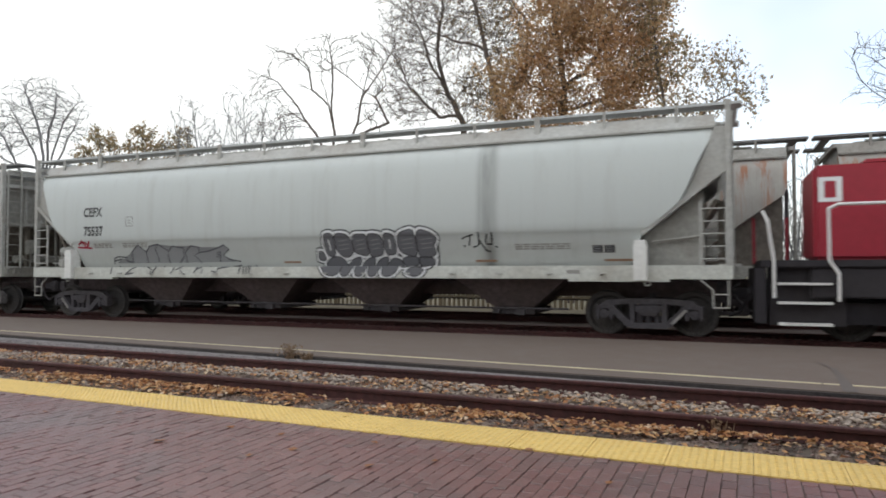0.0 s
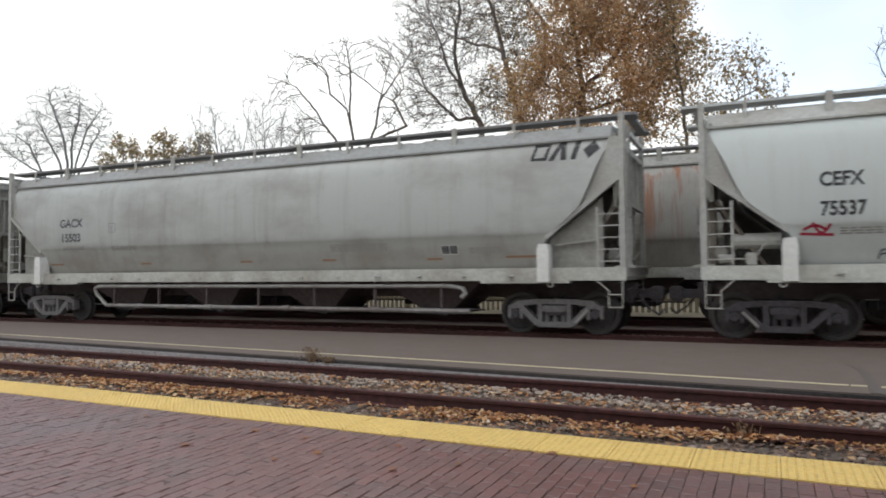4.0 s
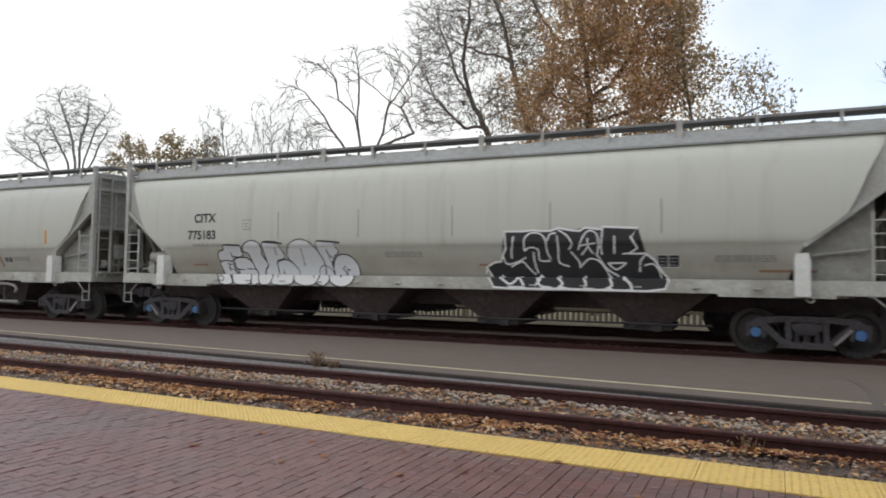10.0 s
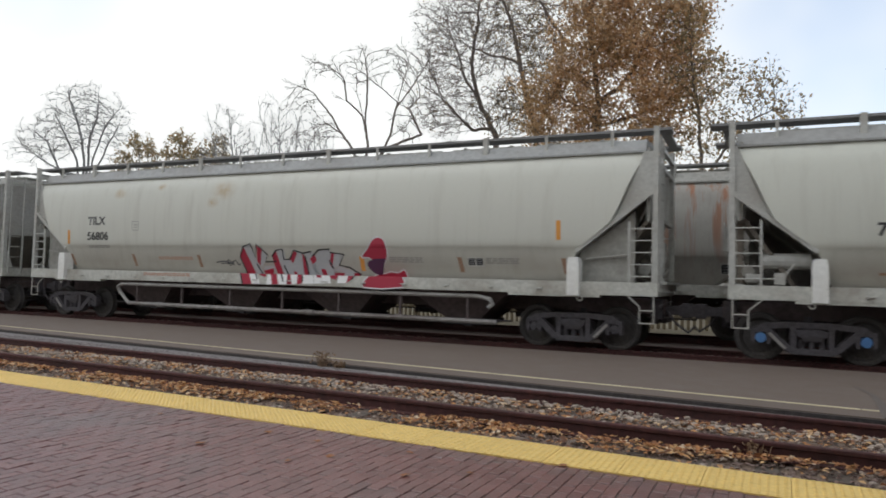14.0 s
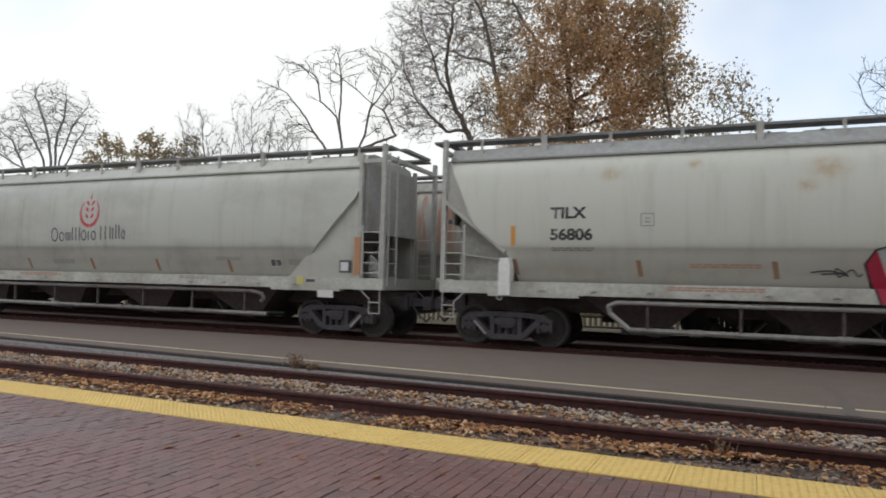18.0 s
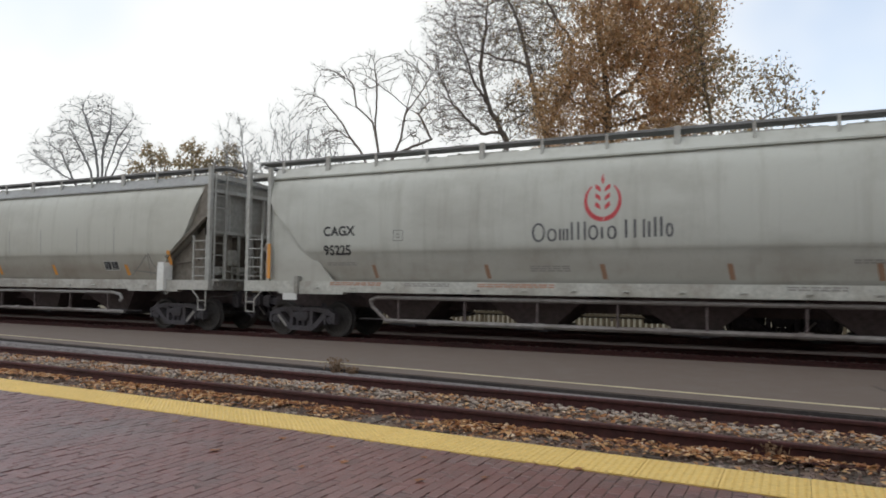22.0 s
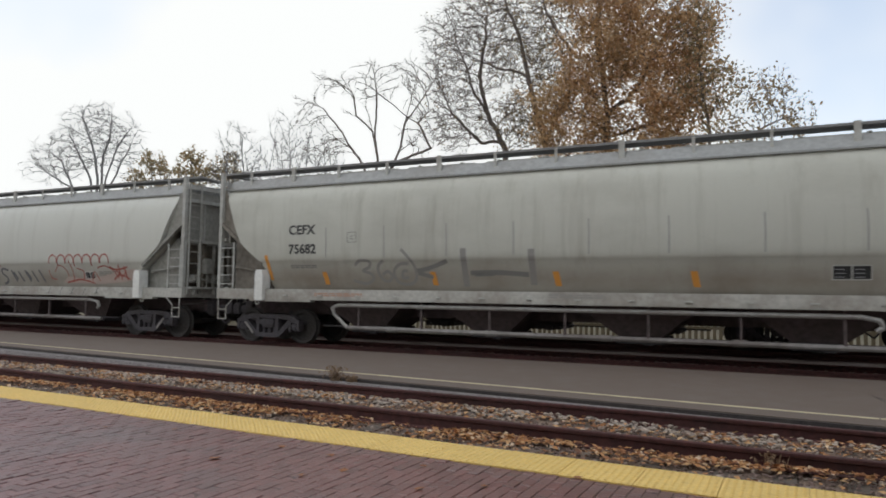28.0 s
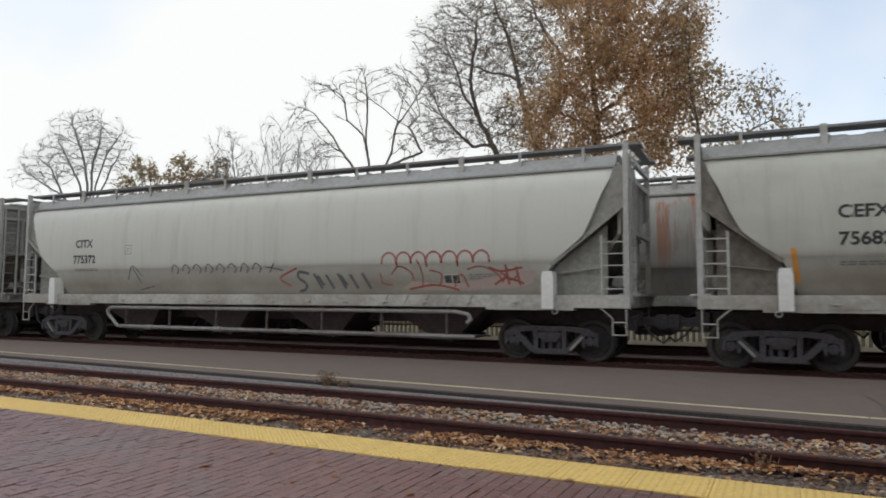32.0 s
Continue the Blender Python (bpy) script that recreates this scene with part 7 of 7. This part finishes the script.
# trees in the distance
tree(-73.5, 55.0, 11, M_BARK_HAZY, "bare round-crowned tree in the distance",
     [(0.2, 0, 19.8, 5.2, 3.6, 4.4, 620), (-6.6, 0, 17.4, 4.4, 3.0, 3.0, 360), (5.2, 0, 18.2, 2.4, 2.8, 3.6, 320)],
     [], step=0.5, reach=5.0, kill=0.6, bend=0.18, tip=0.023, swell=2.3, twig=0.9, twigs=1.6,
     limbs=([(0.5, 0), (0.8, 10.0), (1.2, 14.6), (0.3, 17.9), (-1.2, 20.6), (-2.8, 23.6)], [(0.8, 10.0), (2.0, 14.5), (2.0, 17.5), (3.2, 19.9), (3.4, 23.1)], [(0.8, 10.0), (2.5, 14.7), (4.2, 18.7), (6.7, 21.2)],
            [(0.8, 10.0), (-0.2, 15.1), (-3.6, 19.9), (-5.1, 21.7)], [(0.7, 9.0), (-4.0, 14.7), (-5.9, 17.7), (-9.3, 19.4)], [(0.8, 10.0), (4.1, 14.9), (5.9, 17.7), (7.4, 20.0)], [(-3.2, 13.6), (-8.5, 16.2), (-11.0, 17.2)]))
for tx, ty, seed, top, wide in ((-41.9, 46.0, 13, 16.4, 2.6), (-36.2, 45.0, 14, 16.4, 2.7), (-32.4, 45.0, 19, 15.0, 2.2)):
    tree(tx, ty, seed, M_BARK_HAZY, "bare twiggy tree in the distance",
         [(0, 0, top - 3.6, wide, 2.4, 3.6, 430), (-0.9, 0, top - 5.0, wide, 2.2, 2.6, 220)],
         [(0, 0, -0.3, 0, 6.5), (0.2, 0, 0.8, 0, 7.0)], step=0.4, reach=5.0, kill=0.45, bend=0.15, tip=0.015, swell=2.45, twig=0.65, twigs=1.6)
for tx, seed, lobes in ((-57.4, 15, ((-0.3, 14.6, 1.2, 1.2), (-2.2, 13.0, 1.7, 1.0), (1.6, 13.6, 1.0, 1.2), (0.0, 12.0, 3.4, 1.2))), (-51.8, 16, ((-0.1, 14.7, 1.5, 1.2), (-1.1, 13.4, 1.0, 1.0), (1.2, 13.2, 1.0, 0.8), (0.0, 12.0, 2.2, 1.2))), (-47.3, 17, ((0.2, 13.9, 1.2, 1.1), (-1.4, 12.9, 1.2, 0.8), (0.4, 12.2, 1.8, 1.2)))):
    tree(tx, 50.0, seed, M_BARK_HAZY, "small oak that still holds brown-green leaves",
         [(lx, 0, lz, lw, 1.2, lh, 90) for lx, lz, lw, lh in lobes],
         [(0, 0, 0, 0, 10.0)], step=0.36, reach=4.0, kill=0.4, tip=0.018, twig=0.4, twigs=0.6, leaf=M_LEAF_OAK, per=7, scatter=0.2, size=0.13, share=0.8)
tree(12.1, 40.0, 18, M_BARK_HAZY, "bare tree beyond the standing cars",
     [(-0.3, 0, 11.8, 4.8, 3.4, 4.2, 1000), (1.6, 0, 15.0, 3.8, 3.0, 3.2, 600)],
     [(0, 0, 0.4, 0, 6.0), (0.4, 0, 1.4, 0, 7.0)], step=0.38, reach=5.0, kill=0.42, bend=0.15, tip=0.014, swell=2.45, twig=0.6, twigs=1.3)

# low bare thicket behind the fence
rnd = random.Random(91)
bm = B()
for k in range(1900):
    x, y = rnd.uniform(-62, 34), rnd.uniform(37, 46)
    h = rnd.uniform(3.0, 7.2)
    p = Vector((x, y, -0.1))
    for s in range(3):
        q = p + Vector((rnd.uniform(-0.5, 0.5), rnd.uniform(-0.4, 0.4), h / 3))
        tube(bm, p, q, 0.05 - 0.014 * s, 0.036 - 0.012 * s, 3, False)
        for _ in range(2):
            tube(bm, q, q + Vector((rnd.uniform(-0.9, 0.9), rnd.uniform(-0.5, 0.5), rnd.uniform(0.2, 1.0))), 0.02, 0.008, 3, False)
        p = q
tagged(part("thicket", bm, M_BARK_HAZY, None), "bare brushwood thicket behind the fence", "thicket", kind="stuff")


# ---- loose stones, leaves and weeds ----
def pebble_shapes():
    out = []
    rnd = random.Random(4)
    for k in range(10):
        bm = B()
        bmesh.ops.create_icosphere(bm, subdivisions=1, radius=1)
        for v in bm.verts:
            v.co *= rnd.uniform(0.7, 1.15)
            v.co.z *= 0.7
        out.append((np.array([v.co for v in bm.verts]), [[v.index for v in f.verts] for f in bm.faces]))
        bm.free()
    return out


def strewn_stones(n, spot, size, seed):
    rnd = random.Random(seed)
    shapes = pebble_shapes()
    verts, faces = [], []
    for _ in range(n):
        vs, fs = rnd.choice(shapes)
        x, y, z = spot(rnd)
        s = size * rnd.uniform(0.5, 1.5)
        a = rnd.uniform(0, 6.28)
        c, sn = math.cos(a), math.sin(a)
        i = len(verts)
        for v in vs:
            verts.append((x + s * (v[0] * c - v[1] * sn) * 1.2, y + s * (v[0] * sn + v[1] * c), z + s * v[2]))
        faces += [[i + q for q in f] for f in fs]
    me = bpy.data.meshes.new("stones")
    me.from_pydata(verts, [], faces)
    return me


def bed_height(x, y):
    """The ballast lies higher against the rails than by the kerb."""
    return -0.085 + 0.02 * noise.noise(Vector((x * 0.7, y * 2.0, 0))) + (0.012 if y > 6.6 else 0.0)


def grit_bed(rnd):
    """A spot for fine grit: all over the near track."""
    x = rnd.uniform(-16, 4.5)
    y = rnd.uniform(RAIL_NEAR[0] + 0.07, RAIL_NEAR[1] - 0.07) if rnd.random() < 0.6 else rnd.uniform(6.21, RAIL_NEAR[0] - 0.07)
    return x, y, bed_height(x, y) - 0.004


def near_bed(rnd):
    """A spot for a coarse stone: heaps against the far rail, few elsewhere."""
    while True:
        x = rnd.uniform(-16, 4.5)
        if rnd.random() < 0.9:
            y = RAIL_NEAR[1] - 0.1 - abs(rnd.gauss(0, 0.34))
            heap = 0.03 * max(0.0, 1.0 - (RAIL_NEAR[1] - y) * 1.6)
        else:
            y, heap = rnd.uniform(6.3, RAIL_NEAR[0] - 0.1), 0.0
        if y > RAIL_NEAR[0] + 0.1 or heap == 0.0:
            if noise.noise(Vector((x * 1.1, y * 1.6, 3))) > -0.12 or rnd.random() < 0.3:
                return x, y, bed_height(x, y) + heap + 0.008


near(tagged(part("ballast_grit", strewn_stones(16000, grit_bed, 0.014, 11), M_GRIT, None), "fine grey-pink grit over the near track", "gravel", kind="stuff"))
near(tagged(part("ballast_stones", strewn_stones(2900, near_bed, 0.0245, 1), M_STONE, None), "loose pale ballast stones heaped along the rails", "ballast", kind="stuff"))


tagged(part("shoulder_bed", prism([(-40, 9.98), (6, 8.37), (6, 8.58), (-40, 12.2)], -0.3, -0.01), M_GRAVEL, None), "packed grey gravel between the far rail and the asphalt", "gravel", kind="structure")


def shoulder(rnd):
    x = rnd.uniform(-19, 4.5)
    y = 8.66 + 0.72 * max(0.1, 0.55 - 0.044 * x) * rnd.random() ** 0.9
    return x, y, -0.009 + 0.004 * rnd.random()


near(tagged(part("shoulder_gravel", strewn_stones(9000, shoulder, 0.021, 5), M_GRAVEL, None), "pale fine gravel between the far rail and the asphalt", "gravel", kind="stuff"))


def far_bed(rnd):
    return rnd.uniform(-24, 6), rnd.uniform(14.1, 17.6), -0.08


tagged(part("track_stones", strewn_stones(5000, far_bed, 0.045, 2), M_DARKBED, None), "dark oily stones under the moving train", "ballast", kind="stuff")


def litter(n, spot, size, seed):
    rnd = random.Random(seed)
    verts, faces = [], []
    for _ in range(n):
        x, y, z = spot(rnd)
        s = size * rnd.uniform(0.5, 1.4)
        a = rnd.uniform(0, 6.28)
        tilt = rnd.uniform(-0.35, 0.35)
        curl = rnd.uniform(0.05, 0.4) * s
        u, w = Vector((math.cos(a), math.sin(a), tilt)), Vector((-math.sin(a), math.cos(a), rnd.uniform(-0.4, 0.4)))
        c = Vector((x, y, z + 0.012))
        i = len(verts)
        pts = [c - u * s, c - u * s * 0.2 + w * s * 0.6 + Vector((0, 0, curl)), c + u * s, c - u * s * 0.2 - w * s * 0.6 + Vector((0, 0, curl))]
        verts += [tuple(p) for p in pts]
        faces += [(i, i + 1, i + 2), (i, i + 2, i + 3)]
    me = bpy.data.meshes.new("litter")
    me.from_pydata(verts, [], faces)
    return me


def leaf_bed(rnd):
    """A spot for a fallen leaf: drifts against the rails, patches between."""
    while True:
        x = rnd.uniform(-16, 4.5)
        if rnd.random() < 0.68:
            y = 6.97 - abs(rnd.gauss(0, 0.24))
        else:
            y = RAIL_NEAR[1] - 0.1 - abs(rnd.gauss(0, 0.4))
        heap = 0.022 * max(0.0, 1.0 - abs(y - (7.0 if y < 7.04 else RAIL_NEAR[1])) * 2.5)
        if (6.2 < y < 7.0 or y > RAIL_NEAR[0] + 0.12) and (noise.noise(Vector((x * 0.9, y * 2.2, 7))) > -0.1 or rnd.random() < 0.15):
            return x, y, bed_height(x, y) + 0.012 + heap


near(tagged(part("fallen_leaves", litter(8200, leaf_bed, 0.035, 3), M_LITTER, None), "orange and tan fallen leaves over the ballast", "leaves", kind="stuff"))

platform_leaves = [(-1.35, 5.5, 0.05), (-3.5, 5.1, 0.045), (-4.1, 5.15, 0.05), (-3.1, 4.75, 0.06), (-2.3, 4.6, 0.05), (-4.3, 4.5, 0.06), (-1.9, 4.9, 0.04), (-5.6, 5.2, 0.04), (-2.6, 5.2, 0.035), (-0.6, 4.9, 0.04), (-6.3, 4.9, 0.035), (-3.3, 4.45, 0.045)]
for k, (x, y, s) in enumerate(platform_leaves):
    rnd = random.Random(k)
    bm = B()
    n = 9
    ring = []
    for i in range(n):
        a = 2 * math.pi * i / n
        r = s * (1.0 if i % 2 else 0.62)
        ring.append(bm.verts.new((r * math.cos(a), r * 0.8 * math.sin(a), 0.004 + 0.012 * rnd.random())))
    mid = bm.verts.new((0, 0, 0.012))
    for i in range(n):
        bm.faces.new((mid, ring[i], ring[(i + 1) % n]))
    near(tagged(part("fallen_leaf", bm, M_LITTER, None, at=pose(x, y, 0.002, 0, 0, rnd.uniform(0, 360))), "dry tan leaf lying on the brick platform", "leaf", "leaves on the platform"))


def weed(x, y, z, h, n, seed, label):
    rnd = random.Random(seed)
    w = tagged(new("weed"), label, "weed")
    w.matrix_basis = pose(x, y, z)
    bm = B()
    for _ in range(n):
        a, lean = rnd.uniform(0, 6.28), rnd.uniform(0.1, 0.8)
        p = Vector((rnd.gauss(0, 0.05), rnd.gauss(0, 0.04), 0))
        q = p + Vector((math.cos(a) * lean * h * 0.5, math.sin(a) * lean * h * 0.5, h * rnd.uniform(0.5, 1)))
        m = (p + q) / 2 + Vector((0, 0, h * 0.12))
        tube(bm, p, m, 0.005, 0.004, 3, False)
        tube(bm, m, q, 0.004, 0.002, 3, False)
    part("dry_growth", bm, M_WEED, w)["kind"] = "stuff"
    part("leaf_tuft", leaves(rnd, [Vector((rnd.gauss(0, h * 0.3), rnd.gauss(0, 0.06), h * rnd.uniform(0.3, 0.8))) for _ in range(n)], 3, 0.03, 0.022), M_WEED, w)["kind"] = "stuff"
    return w


weed(-6.55, 9.52, -0.04, 0.3, 40, 1, "dry brown weed growing at the asphalt's edge")
weed(-6.2, 9.5, -0.04, 0.16, 26, 2, "low dry weed at the asphalt's edge")
weed(0.03, 6.85, -0.05, 0.13, 14, 3, "dark dry weed beside the near rail")


# ---- warning tiles along the edge ----
def warning_tile():
    bm = B()
    box(bm, 0.001, 0.6105, 0.0, 0.61, -0.05, 0.004, bevel=0.003)
    for i in range(10):
        for j in range(10):
            cx, cy = 0.035 + 0.06 * i, 0.035 + 0.06 * j
            lo = [bm.verts.new((cx + 0.0175 * math.cos(a), cy + 0.0175 * math.sin(a), 0.004)) for a in [math.pi * k / 3 for k in range(6)]]
            hi = [bm.verts.new((cx + 0.0105 * math.cos(a), cy + 0.0105 * math.sin(a), 0.0115)) for a in [math.pi * k / 3 for k in range(6)]]
            bm.faces.new(hi)
            for k in range(6):
                bm.faces.new((lo[k], lo[(k + 1) % 6], hi[(k + 1) % 6], hi[k]))
    return bm


strip = near(tagged(part("warning_strip", boxed(-60, 60, 5.517, 6.131, -0.054, -0.048), M_KERB, None), "yellow tactile warning strip along the platform edge", "warning strip", kind="structure"))
me = kept("warning_tile", warning_tile)
for k in range(48):
    part("tile", me, M_YELLOW, strip, at=pose(-20.52 + 0.6125 * k, 5.519, random.uniform(-0.002, 0.001)))

# ---- brick pavers in running bond, their long sides across the platform ----
UNIT = 0.1


def paver_plain(w, d):
    bm = B()
    e, f = 0.003, 0.005
    lo = [bm.verts.new(p) for p in ((e, f, -0.05), (w - e, f, -0.05), (w - e, d - f, -0.05), (e, d - f, -0.05))]
    mid = [bm.verts.new((v.co.x, v.co.y, -0.006)) for v in lo]
    hi = [bm.verts.new((x, y, 0)) for x, y in ((2 * e, 2 * f), (w - 2 * e, 2 * f), (w - 2 * e, d - 2 * f), (2 * e, d - 2 * f))]
    for a, b in ((lo, mid), (mid, hi)):
        for k in range(4):
            bm.faces.new((a[k], a[(k + 1) % 4], b[(k + 1) % 4], b[k]))
    bm.faces.new(hi)
    return bm


half = kept("brick_half", lambda: paver_plain(UNIT, UNIT))
standing = kept("brick_standing", lambda: paver_plain(UNIT, 2 * UNIT))
rest_v, rest_f = [], []
singles = 0
rnd = random.Random(77)
laid_bricks = []
for i in range(-135, 45):
    for j in range(11, 28):
        x, y = i * UNIT, 2 * j * UNIT + (UNIT if i % 2 else 0.0) + 0.014
        if y > 2.41 and y + UNIT < 5.518:
            laid_bricks.append((x + rnd.uniform(-0.002, 0.002), y + rnd.uniform(-0.004, 0.0), rnd.uniform(-0.8, 0.8), standing if y + 2 * UNIT < 5.518 else half))
for x, y, turn, me in laid_bricks:
    drop = rnd.uniform(-0.004, 0.0005)
    at = pose(x, y, drop, rnd.uniform(-1.6, 1.6), rnd.uniform(-1.6, 1.6), turn)
    if singles < 300 and -4.4 < x < -1.2 and 4.2 < y < 5.2:
        part("brick", me, M_BRICK, brick_floor, at=at)
        singles += 1
    else:
        b = len(rest_v)
        rest_v += [tuple(at @ v.co) for v in me.vertices]
        rest_f += [[b + q for q in p.vertices] for p in me.polygons]
me = bpy.data.meshes.new("pavers")
me.from_pydata(rest_v, [], rest_f)
tagged(part("brick_field", me, M_BRICK, brick_floor), "", "", kind="stuff")


# ---- what moves: the cars roll past, their wheels turn ----
def motions():
    for thing, offset, wheels in TRAIN:
        walk(thing, [(0.5 * k, pose(offset + rolled(0.5 * k), TRACK_Y, TOP_FAR)) for k in range(65)])
        for w in wheels:
            at = w.matrix_basis.translation.copy()
            walk(w, [(0.15 * k if k < 213 else 32.0, pose(*at, 0, math.degrees(rolled(min(0.15 * k, 32.0)) / 0.457) % 360, 0)) for k in range(214)])


motions()
